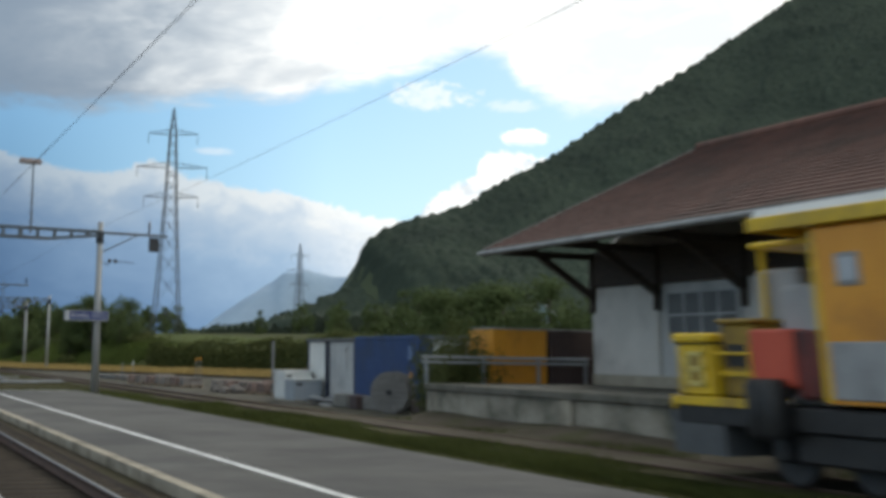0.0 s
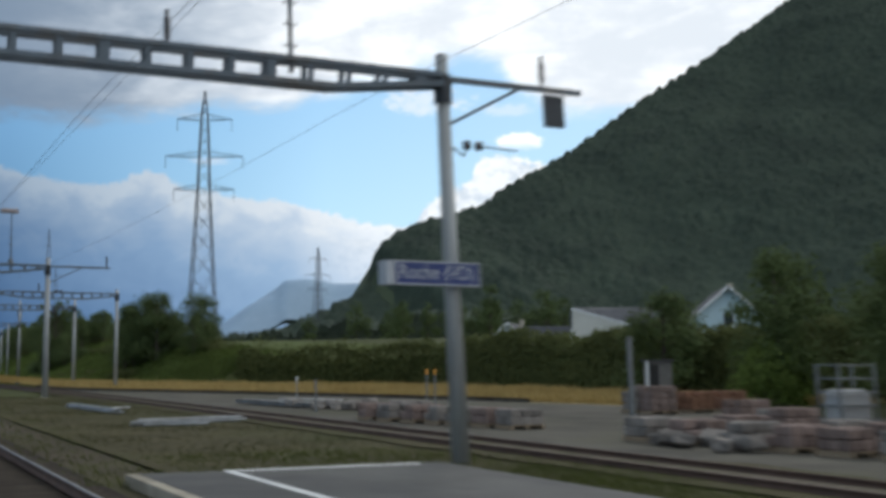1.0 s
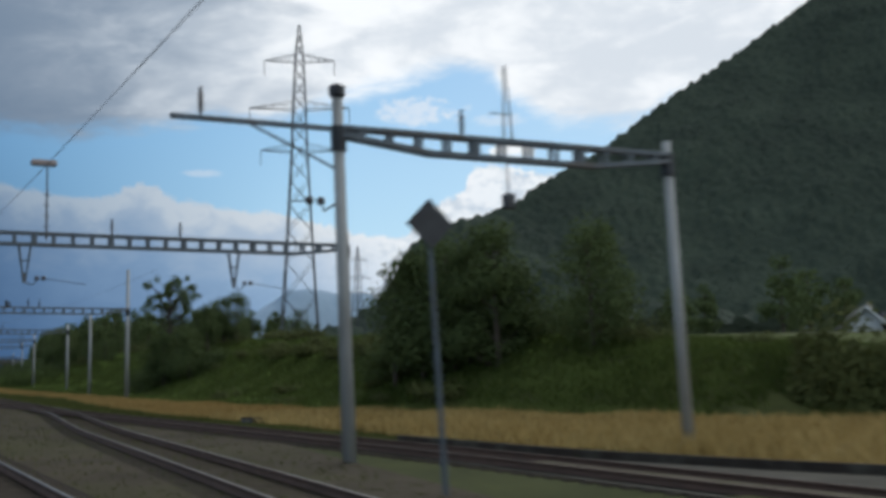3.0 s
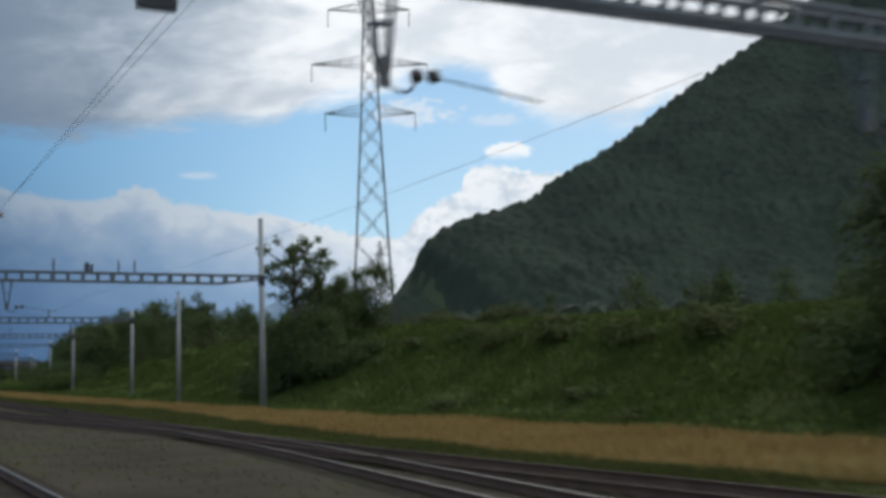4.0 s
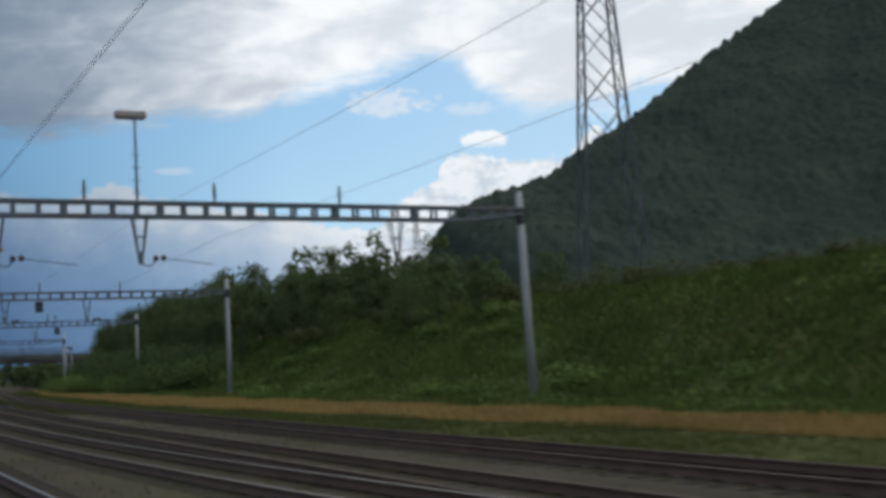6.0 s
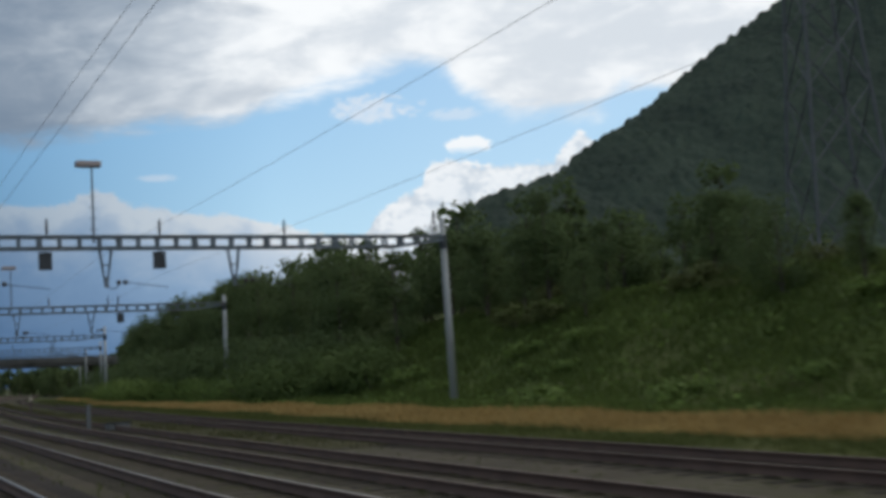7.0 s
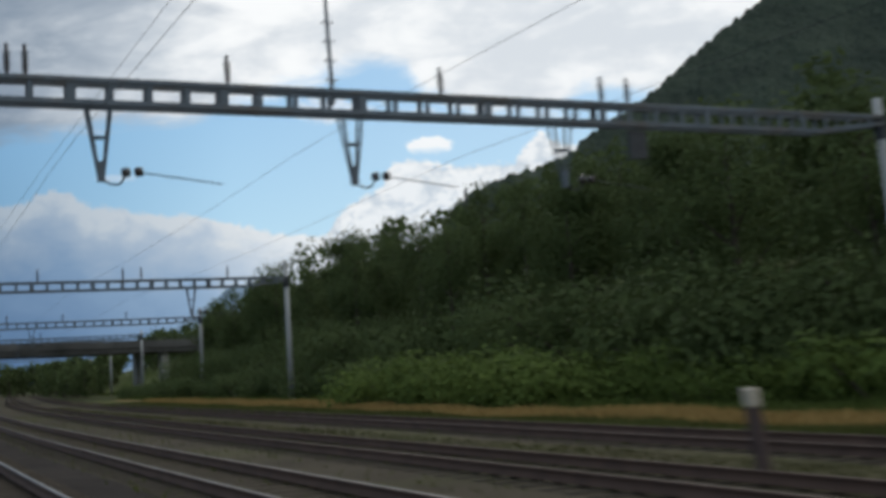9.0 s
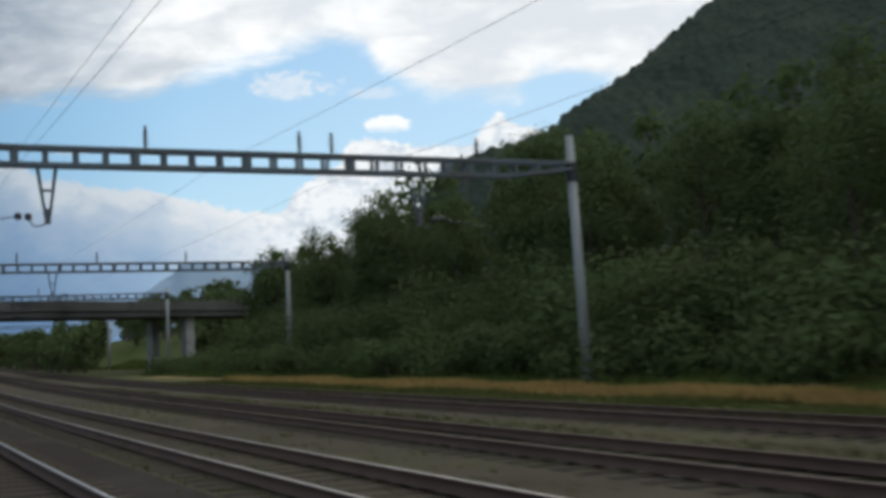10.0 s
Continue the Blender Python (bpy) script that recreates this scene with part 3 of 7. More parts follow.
siding_line = curve((-100, 13.55), (60, 13.58), (115, 13.6), (140, 13.35), (165, 12.35), (182, 11.65), (195, 11.4), (212, 11.8), (227, 12.1), (276, 12.5), (322, 12.6), (345, 13.2), (370, 13.85), (420, 14.1), (700, 14.2))
strip("siding_infill", -90, 140, 2, lambda s: np.linspace(siding_line(s) - 0.63, siding_line(s) + 0.63, 4), "trodden", "trodden earth and gravel filled in between the rails of the siding", "gravel", lambda s: float(np.interp(s, [36, 52], [0.195, 0.11])))
strip("siding_shoulder", -90, 132, 1.5, lambda s: np.linspace(12.1 + 0.1 * math.sin(s * 1.3), siding_line(s) - 0.73, 3), "grass", "grassy shoulder grown up to the siding's rail", "grass", lambda s: float(np.interp(s, [36, 52], [0.17, 0.1])))
strip("dock_foot", -20, 34, 1.5, lambda s: np.linspace(siding_line(s) + 0.73, 16.13, 5), "trodden", "brown earth and weeds heaped against the foot of the dock", "earth", lambda s: np.array([0.17, 0.16, 0.2, 0.3, 0.4]) + 0.05 * math.sin(s * 0.8))
near_line = curve((-110, NEAR), (120, NEAR), (175, 2.58), (226, 2.66), (285, 2.22), (330, 1.8), (376, 1.88), (700, 1.9))
track("main track with worn rails, under the train", -110, 700, lambda s: OWN, head="rail")
track("main track with shiny worn rail heads", -110, 700, near_line, head="rail")
track("sidetrack branching from the main track, rusty rails", 86, 196, curve((86, 2.55), (95, 3.1), (104, 3.9), (114, 4.75), (123, 5.55), (134, 6.45), (150, 7.6), (163, 8.55), (175, 9.8), (186, 10.9), (196, 11.35)), head="rail_worn")
track("overgrown goods siding with rusty rails", -100, 700, siding_line)
track("sidetrack leaving the goods siding, worn rails", 198, 700, curve((198, 11.4), (206, 10.6), (213, 9.75), (224, 8.75), (231, 7.95), (245, 6.8), (262, 5.95), (276, 5.65), (306, 5.55), (330, 5.2), (366, 5.2), (400, 5.25), (700, 5.3)), head="rail_worn")
track("sidetrack in the yard, rusty rails", 224, 700, curve((224, 8.8), (235, 8.55), (250, 8.5), (276, 8.5), (303, 8.5), (325, 8.55), (350, 8.95), (368, 9.05), (390, 9.25), (700, 9.3)))


# ---------------------------------------------------------------- overhead line gantries
BEAM_LOW, BEAM_TOP = 6.83, 7.42


def insulator_mesh():
    prof = [(0.035, 0.0), (0.035, 0.12)]
    for i in range(6):
        z = 0.12 + i * 0.075
        prof += [(0.035, z), (0.085, z + 0.015), (0.075, z + 0.03), (0.035, z + 0.045)]
    prof += [(0.03, 0.60), (0.045, 0.62), (0.045, 0.68)]
    return Build().lathe(prof, 10).mesh("insulator", True)


INSULATOR = insulator_mesh()
BATTEN = Build().box(-0.055, 0.055, -0.02, 0.02, 0.0, 0.5).mesh("batten")
BATTEN_WIDE = Build().box(-0.09, 0.09, -0.02, 0.02, 0.0, 0.5).mesh("batten")


def mast_part(ob, o, z0, z1, r0=0.19, r1=0.13, cap=True):
    """A tapered round mast with a foot and a cap."""
    m = part("mast", Build().rod((o, 0, z0 - 0.4), (o, 0, z1), r0, r1, 16), "mast", ob, "pale grey tapered mast", True)
    part("footing", Build().box(o - 0.3, o + 0.3, -0.3, 0.3, z0 - 0.5, z0 + 0.08, 0.04), "concrete", ob, "concrete footing")
    part("collar", Build().rod((o, 0, BEAM_LOW - 0.05), (o, 0, BEAM_TOP - 0.02), r1 + 0.06, r1 + 0.06, 12), "dark_steel", ob)
    return m


def beam_part(ob, o0, o1, taper0=True, taper1=True, deep=0.42):
    """A ladder girder of four chords and upright battens, thinner towards its ends."""
    def low(o):
        t = 1.0
        if taper1:
            t = min(t, (o1 - o) / 2.4)
        if taper0:
            t = min(t, (o - o0) / 2.4)
        t = max(0.0, t)
        return BEAM_TOP - 0.30 - (BEAM_TOP - BEAM_LOW - 0.30) * t
    cuts = [o0] + ([o0 + 2.4] if taper0 else []) + ([o1 - 2.4] if taper1 else []) + [o1]
    for y in (-deep / 2, deep / 2):
        b = Build().box(o0, o1, y - 0.05, y + 0.05, BEAM_TOP - 0.12, BEAM_TOP, 0.012)
        part("top_chord", b, "steel", ob)
        for p, q in zip(cuts, cuts[1:]):
            part("bottom_chord", Build().bar((p, y, low(p) + 0.06), (q, y, low(q) + 0.06), 0.10, 0.12), "steel", ob)
        n = int((o1 - o0 - 1.0) / 0.78)
        for i in range(n + 1):
            o = o0 + 0.5 + i * (o1 - o0 - 1.0) / n
            z = low(o) + 0.11
            h = BEAM_TOP - 0.11 - z
            part("batten", BATTEN_WIDE if i % 4 == 0 else BATTEN, "steel", ob, at=Matrix.LocRotScale((o, y, z), None, (1, 1, h / 0.5)))


def insulator_part(ob, o, z=None):
    part("insulator", INSULATOR, "porcelain", ob, "brown ribbed porcelain insulator", at=pose(o, 0, BEAM_TOP if z is None else z))


def hanger_part(ob, o, way=1, arm=1.7, foot=5.40):
    """A narrow steel frame under the girder that carries the contact wire's arm on two insulators."""
    b = Build()
    for y in (-0.16, 0.16):
        b.bar((o - 0.24, y, BEAM_LOW), (o - 0.045, y * 0.3, foot), 0.045, 0.045).bar((o + 0.24, y, BEAM_LOW), (o + 0.045, y * 0.3, foot), 0.045, 0.045)
    b.bar((o - 0.14, 0, 6.2), (o + 0.14, 0, 6.2), 0.2, 0.045).box(o - 0.07, o + 0.07, -0.07, 0.07, foot - 0.12, foot + 0.3)
    h = part("hanger", b, "steel", ob)
    if way == 2:
        hanger_side(h, o, -1, arm, foot)
        way = 1
    hanger_side(h, o, way, arm, foot)


def hanger_side(h, o, way, arm, foot):
    """A curved bracket, two insulators and the arm on one side of a hanger."""
    pts = [(o + way * (0.05 + 0.42 * math.sin(a)), 0, foot - 0.1 + 0.18 * (1 - math.cos(a)) - 0.12 * math.sin(2 * a)) for a in [i * math.pi / 2 / 6 for i in range(7)]]
    part("bracket", Build().tube(pts, 0.022), "dark_steel", h)
    x = o + way * 0.50
    z = foot + 0.08
    for dx in (0.0, 0.26):
        part("insulator", Build().lathe([(0.025, -0.1), (0.085, -0.08), (0.1, 0.0), (0.085, 0.08), (0.025, 0.1)], 10, (x + way * dx, 0, z + dx * 0.06)), "porcelain", h, smooth=True)
    part("steady_arm", Build().rod((x + way * 0.3, 0, z), (x + way * (0.3 + arm), 0, z - 0.22), 0.016, n=6), "dark_steel", h)


def board_part(ob, o, w=0.52, hgt=0.72):
    part("number_board", Build().box(o - w / 2, o + w / 2, -0.05, 0.05, BEAM_LOW - 0.08 - hgt, BEAM_LOW - 0.08, 0.015), "dark_steel", ob, "dark number board")
    part("hook", Build().box(o - 0.03, o + 0.03, -0.03, 0.03, BEAM_LOW - 0.1, BEAM_LOW + 0.02), "steel", ob)


def lamp_part(ob, o, z=10.35, shift=-0.14):
    """A yard lamp on a slim pole above the girder, with climbing rungs."""
    p = part("lamp_pole", Build().rod((o, 0.0, BEAM_TOP - 0.3), (o, 0.0, z - 0.1), 0.05, 0.035, 8), "steel", ob)
    for i in range(4):
        part("rung", Build().bar((o - 0.14, 0, BEAM_TOP + 0.25 + i * 0.45), (o + 0.14, 0, BEAM_TOP + 0.25 + i * 0.45), 0.03, 0.03), "steel", p)
    b = Build().box(o - 0.52 + shift, o + 0.52 + shift, -0.2, 0.2, z - 0.1, z + 0.16, 0.05)
    part("lamp_head", b, "lamp_shell", ob, "long pinkish-grey lamp housing")


M["lamp_shell"] = surface("lamp_shell", (0.24, 0.2, 0.19), (0.36, 0.3, 0.28), 0.5, 2.0, 20.0, relief=0.05)
M["blue_sign"] = surface("blue_sign", (0.012, 0.025, 0.12), (0.02, 0.04, 0.17), 0.4, 2.0, 30.0, relief=0)
M["sign_white"] = surface("dulled_sign_white", (0.34, 0.35, 0.37), (0.46, 0.47, 0.49), 0.5, 1.5, 20.0, (0.28, 0.29, 0.31), 0.8, relief=0.05)
M["white_paint"] = surface("white_paint", (0.62, 0.63, 0.62), (0.78, 0.79, 0.78), 0.5, 1.5, 20.0, (0.48, 0.47, 0.44), 0.8, relief=0.05)


def gantry(s, o_mast, top, o_left=-6.2, dz=0.0, label="steel ladder-girder gantry on round grey masts over the tracks", r=0.19):
    x, y = spot(s, 0.0)
    a = float(np.interp(s, _s, _h))
    ob = thing("catenary_gantry", pose(float(x), float(y), dz, 0, 0, -math.degrees(a)), label, "catenary gantry", "overhead line gantries")
    z0 = float(land(*spot(s, o_mast)))
    mast_part(ob, o_mast, z0, top, r)
    if o_left is not None:
        mast_part(ob, o_left, float(land(*spot(s, o_left))), 7.9)
    return ob


def side_arm(ob, o, end, z=7.36):
    d = 1 if end > o else -1
    part("side_arm", Build().box(min(o, end), max(o, end), -0.06, 0.06, z - 0.09, z + 0.03, 0.012), "steel", ob)
    part("brace", Build().rod((o + d * 0.12, 0, z - 1.0), (o + d * (abs(end - o) * 0.55), 0, z - 0.06), 0.035, n=6), "steel", ob)


def knob_part(ob, o, z=5.45, way=1, arm=0.9):
    p = part("bracket", Build().tube([(o + way * 0.15, 0, z - 0.02), (o + way * 0.42, 0, z - 0.2), (o + way * 0.5, 0, z)], 0.025), "dark_steel", ob)
    for dx in (0.5, 0.78):
        part("insulator", Build().lathe([(0.025, -0.1), (0.085, -0.08), (0.1, 0.0), (0.085, 0.08), (0.025, 0.1)], 10, (o + way * dx, 0, z + 0.04)), "porcelain", p, smooth=True)
    part("steady_arm", Build().rod((o + way * 0.8, 0, z + 0.04), (o + way * (0.8 + arm), 0, z), 0.02, n=6), "dark_steel", p)


# by the platform end, with the station's name board
g = gantry(61.3, 10.94, 7.85, label="gantry with a station name board on its mast beside the platform", dz=-0.07)
beam_part(g, -6.0, 10.85)
side_arm(g, 10.94, 14.3)
insulator_part(g, 13.35, 7.39)
part("number_board", Build().box(13.35, 13.85, -0.05, 0.05, 6.5, 7.22, 0.015), "dark_steel", g, "dark number board")
for o in (1.6, 5.2):
    insulator_part(g, o)
lamp_part(g, 7.64, 10.6)
knob_part(g, 10.94, 5.9)
sign = part("name_board", Build().box(9.55, 11.42, -0.32, -0.22, 2.95, 3.43, 0.012), "blue_sign", g, "blue station name board with white frame")
fr = Build()
for z in (2.95, 3.40):
    fr.box(9.55, 11.42, -0.33, -0.30, z, z + 0.03)
for o in (9.55, 11.39):
    fr.box(o, o + 0.03, -0.334, -0.30, 2.95, 3.43)
part("frame", fr, "sign_white", sign)


def lettering(text, size, squeeze, x, z):
    """White letters on the board, turned towards the coming trains."""
    curve = bpy.data.curves.new("lettering", "FONT")
    curve.body, curve.size, curve.extrude = text, size, 0.004
    held = bpy.data.objects.new("lettering", curve)
    mesh = bpy.data.meshes.new_from_object(held)
    bpy.data.objects.remove(held)
    mesh.materials.clear()
    part("lettering", mesh, "sign_white", sign, "white lettering", at=pose(x, -0.326, z, 90, 0, 0) @ Matrix.Diagonal((squeeze, 1, 1, 1)))


lettering("Roche (VD)", 0.40, 0.86, 9.63, 3.08)
part("end_panel", Build().box(9.38, 9.53, -0.32, 0.10, 2.95, 3.43, 0.01), "sign_white", sign, "pale side panel of the board")

g = gantry(116.4, 10.83, 7.85)
beam_part(g, -6.0, 10.75)
side_arm(g, 10.83, 14.55)
insulator_part(g, 14.35, 7.39)
for o in (-1.0, 2.0, 5.0):
    insulator_part(g, o)
lamp_part(g, 8.66, 10.6)
part("lamp_foot", Build().lathe([(0.2, 0), (0.06, 0.35), (0.05, 0.4)], 8, (8.66, 0, BEAM_TOP)), "steel", g)
hanger_part(g, 7.65, -1, 2.9)
knob_part(g, 10.83, 5.75, 1, 1.6)
part("spike", Build().rod((10.75, 0, 7.8), (10.83, 0, 9.6), 0.03, 0.02, 6).rod((10.95, 0, 7.8), (10.87, 0, 9.6), 0.03, 0.02, 6).bar((10.7, 0, 8.6), (11.0, 0, 8.6), 0.03, 0.03).bar((10.72, 0, 9.1), (10.98, 0, 9.1), 0.03, 0.03), "steel", g)

# the short gantry over the siding
g = gantry(143.1, 20.22, 7.75, None, -0.1, "short gantry between two masts over the siding", 0.16)
mast_part(g, 10.55, float(land(*spot(143.1, 10.55))), 8.3, 0.17)
part("mast_head", Build().lathe([(0.13, 0), (0.2, 0.08), (0.2, 0.3), (0.08, 0.36)], 12, (10.55, 0, 8.1)), "dark_steel", g)
beam_part(g, 10.6, 20.2, deep=0.3)
side_arm(g, 10.55, 6.5)
insulator_part(g, 7.2, 7.39)
insulator_part(g, 13.9)
knob_part(g, 10.55, 5.5, -1, 0.4)
part("spike", Build().rod((15.1, 0, 7.4), (15.2, 0, 9.4), 0.03, 0.02, 6).rod((15.35, 0, 7.4), (15.24, 0, 9.4), 0.03, 0.02, 6).bar((14.7, 0, 8.1), (15.4, 0, 8.1), 0.03, 0.03), "steel", g)
part("lantern", Build().box(15.0, 15.3, -0.12, 0.12, 5.6, 6.0, 0.03).rod((15.15, 0, 6.0), (15.15, 0, 6.8), 0.02), "dark_steel", g)


def long_gantry(s, o_mast, top, insulators=(), hangers=(), boards=(), lamps=(), r=0.19, dz=0.0):
    g = gantry(s, o_mast, top - dz, r=r, dz=dz)
    beam_part(g, -6.0, o_mast - 0.08)
    for o in insulators:
        insulator_part(g, o)
    for o, w in hangers:
        hanger_part(g, o, w)
    for o in boards:
        board_part(g, o)
    for o in lamps:
        lamp_part(g, o)
    return g


long_gantry(169.0, 21.0, 8.0, (3.2, 10.25, 13.2), ((6.7, 1), (15.6, 1)), (3.6,), (7.55,))
g = long_gantry(221.9, 21.97, 10.6, (4.0, 10.36, 13.81, 14.68), ((3.2, 1), (8.0, 1)), (), (7.37,), dz=-0.15)
part("transformer", Build().rod((12.1, 0, BEAM_TOP), (12.1, 0, BEAM_TOP + 0.5), 0.14, 0.12, 10).rod((12.35, 0, BEAM_TOP), (12.35, 0, BEAM_TOP + 0.4), 0.08, 0.08, 8), "dark_steel", g, "dark switch on the girder")
long_gantry(269.4, 24.22, 7.85, (3.2, 7.77, 12.15, 16.76), ((5.0, 1), (9.55, 1), (18.9, 1)), (), (9.5,), 0.17, dz=-0.2)
long_gantry(315.7, 24.79, 8.2, (3.0, 7.31, 11.81, 17.2), ((4.91, 2), (9.58, 1), (14.9, 1)), (7.23, 11.76), (9.14,), dz=0.03)
long_gantry(361.7, 25.64, 8.1, (2.71, 3.06, 7.19, 12.23, 16.6, 17.36), ((4.45, 1), (9.92, 1), (15.3, 1)), (17.5,), (9.55,), dz=0.15)
long_gantry(405.9, 21.46, 8.0, (3.0, 7.6, 12.12, 13.13, 18.01), ((4.92, -1), (15.87, 1)), dz=-0.3)
long_gantry(447.9, 24.54, 7.9, (3.0, 8.0, 12.6, 18.0), ((5.3, 1), (10.0, 1)), dz=-0.3)
long_gantry(491.0, 24.4, 7.9, (3.0, 8.0, 12.6), ((5.3, 1), (10.0, 1)))
long_gantry(540.0, 24.4, 7.9, (3.0, 8.0, 12.6), ((5.3, 1),))
long_gantry(590.0, 24.4, 7.9, (3.0, 8.0), ((5.3, 1),))


def lone_mast(s, o, top):
    x, y = spot(s, o)
    z = float(land(x, y))
    ob = thing("line_mast", pose(float(x), float(y), z), "pale grey tapered line mast standing on the bank", "mast")
    part("shaft", Build().rod((0, 0, -0.5), (0, 0, top - z), 0.17, 0.11, 16), "mast", ob, smooth=True)
    part("footing", Build().box(-0.35, 0.35, -0.35, 0.35, -0.4, 0.15, 0.05), "concrete", ob)
    part("cap", Build().lathe([(0.12, 0), (0.13, 0.04), (0.06, 0.07)], 12, (0, 0, top - z)), "dark_steel", ob)


lone_mast(245.8, 23.08, 7.9)


def diamond_signal():
    x, y = spot(135.2, 9.05)
    z = float(land(x, y))
    ob = thing("signal_post", pose(float(x), float(y), z), "slim trackside post with a dark diamond board", "signal")
    part("post", Build().rod((0, 0, -0.3), (0, 0, 4.5), 0.05, 0.04, 8), "steel", ob)
    part("diamond_board", Build().add([(0, -0.07, -0.45), (0.45, -0.07, 0), (0, -0.07, 0.45), (-0.45, -0.07, 0), (0, -0.05, -0.45), (0.45, -0.05, 0), (0, -0.05, 0.45), (-0.45, -0.05, 0)],
                                      [(0, 1, 2, 3), (7, 6, 5, 4), (0, 4, 5, 1), (1, 5, 6, 2), (2, 6, 7, 3), (3, 7, 4, 0)]), "dark_steel", ob, "dark diamond-shaped board", at=pose(0, 0, 4.6))


diamond_signal()


# ---------------------------------------------------------------- wires
def wire(label, s0, s1, off, z, sag=0.0, spans=(), r=0.012, category="overhead wire"):
    """A wire along the line, sagging between the supports in spans."""
    ss = np.arange(s0, s1 + 0.1, 4.0)
    px, py = spot(ss, off)
    zz = np.full(len(ss), float(z))
    if sag:
        k = np.array(spans)
        i = np.clip(np.searchsorted(k, ss) - 1, 0, len(k) - 2)
        t = (ss - k[i]) / (k[i + 1] - k[i])
        zz = z - 4 * sag * np.clip(t * (1 - t), 0, 0.25)
    b = Build()
    n = 5
    for j in range(len(ss)):
        b.v += [(px[j] + r * math.cos(2 * math.pi * q / n), py[j], zz[j] + r * math.sin(2 * math.pi * q / n)) for q in range(n)]
    for j in range(len(ss) - 1):
        b.f += [(j * n + q, j * n + (q + 1) % n, (j + 1) * n + (q + 1) % n, (j + 1) * n + q) for q in range(n)]
    return tagged(part("overhead_wire", b, "dark_steel"), label, category, "overhead wires")


SPANS = (-60, 0, 61.3, 116.4, 169, 221.9, 269.4, 315.7, 361.7, 405.1, 447.9, 491, 540, 590, 640)
for off, s0, s1 in ((OWN + 0.2, -60, 640), (3.36, -60, 269.4), (3.1, 269.4, 640)):
    wire("thin dark contact wire over the track", s0, s1, off, 5.35, r=0.0035)
for off, s0, s1, z in ((OWN + 0.2, -60, 640, 6.5), (3.75, -60, 640, 6.05), (9.3, 240, 640, 6.55), (12.2, 169, 640, 6.0), (9.4, -60, 120, 6.8)):
    wire("thin dark carrying wire over the contact wire", s0, s1, off, z, 0.25, SPANS, 0.005)


# ---------------------------------------------------------------- high-voltage pylon
def leg_mesh(half, sx, sy, w=0.12):
    """One corner leg as a bent square bar that runs on without a gap."""
    b, zs = Build(), (0, 25, 45, 54, 64, 71)
    for z in zs:
        b.v += [(sx * half(z) + dx * w, sy * half(z) + dy * w, z) for dx, dy in ((-1, -1), (1, -1), (1, 1), (-1, 1))]
    for k in range(len(zs) - 1):
        b.f += [(4 * k + q, 4 * k + (q + 1) % 4, 4 * k + 4 + (q + 1) % 4, 4 * k + 4 + q) for q in range(4)]
    b.f += [(3, 2, 1, 0), tuple(range(4 * len(zs) - 4, 4 * len(zs)))]
    return b


def pylon(x, y, z0, turn, scale=1.0):
    ob = thing("power_pylon", pose(x, y, z0, 0, 0, turn) @ Matrix.Scale(scale, 4), "tall grey steel lattice pylon with three crossarms", "pylon", "power pylons")
    half = lambda z: float(np.interp(z, [0, 25, 45, 54, 64, 71], [4.1, 2.6, 1.55, 1.25, 0.85, 0.12]))
    for sx in (-1, 1):
        for sy in (-1, 1):
            part("leg", leg_mesh(half, sx, sy), "pylon", ob)
    zs = [0, 8.5, 16.5, 23.5, 29.5, 34.8, 39.5, 43.5, 47, 50.4, 53.6, 56.6, 59.4, 62, 64.4, 67, 69]
    for i, (p, q) in enumerate(zip(zs, zs[1:])):
        a, b_ = half(p), half(q)
        for sgn in (-1, 1):
            for u, w in (((-a, sgn * a, p), (b_, sgn * b_, q)), ((a, sgn * a, p), (-b_, sgn * b_, q)), ((sgn * a, -a, p), (sgn * b_, b_, q)), ((sgn * a, a, p), (sgn * b_, -b_, q))):
                part("brace", Build().bar(u, w, 0.11, 0.11), "pylon", ob)
    for z, reach in ((45.3, 7.7), (53.8, 9.9), (63.4, 7.0)):
        h = half(z)
        for d in (-1, 1):
            b = Build()
            for sy in (-1, 1):
                b.bar((d * h, sy * h, z), (d * reach, 0, z + 0.25), 0.13, 0.13).bar((d * h, sy * half(z + 1.5), z + 1.5), (d * reach, 0, z + 0.3), 0.1, 0.1)
            for k in (0.25, 0.5, 0.75):
                o = h + (reach - h) * k
                b.bar((d * o, 0, z + 0.1), (d * (o - 0.6), 0, z + 1.5 * (1 - k)), 0.07, 0.07)
            arm = part("crossarm", b, "pylon", ob)
            for o in (reach - 0.1,):
                part("insulator_string", Build().lathe([(0.03, 0)] + [(0.03 + 0.09 * (i % 2), -0.2 - i * 0.16) for i in range(16)] + [(0.03, -3.0)], 6, (d * o, 0, z + 0.2)), "porcelain", arm)
    return ob


M["pylon"] = surface("weathered_pylon_steel", (0.06, 0.066, 0.07), (0.105, 0.112, 0.116), 0.75, 0.4, 6.0, metal=0.3, relief=0.05)
pylon(79.8, 340.4, 0.0, -23.0)
pylon(270.4, 775.0, 0.0, 20.0, 1.08)


# ---------------------------------------------------------------- woods and plants


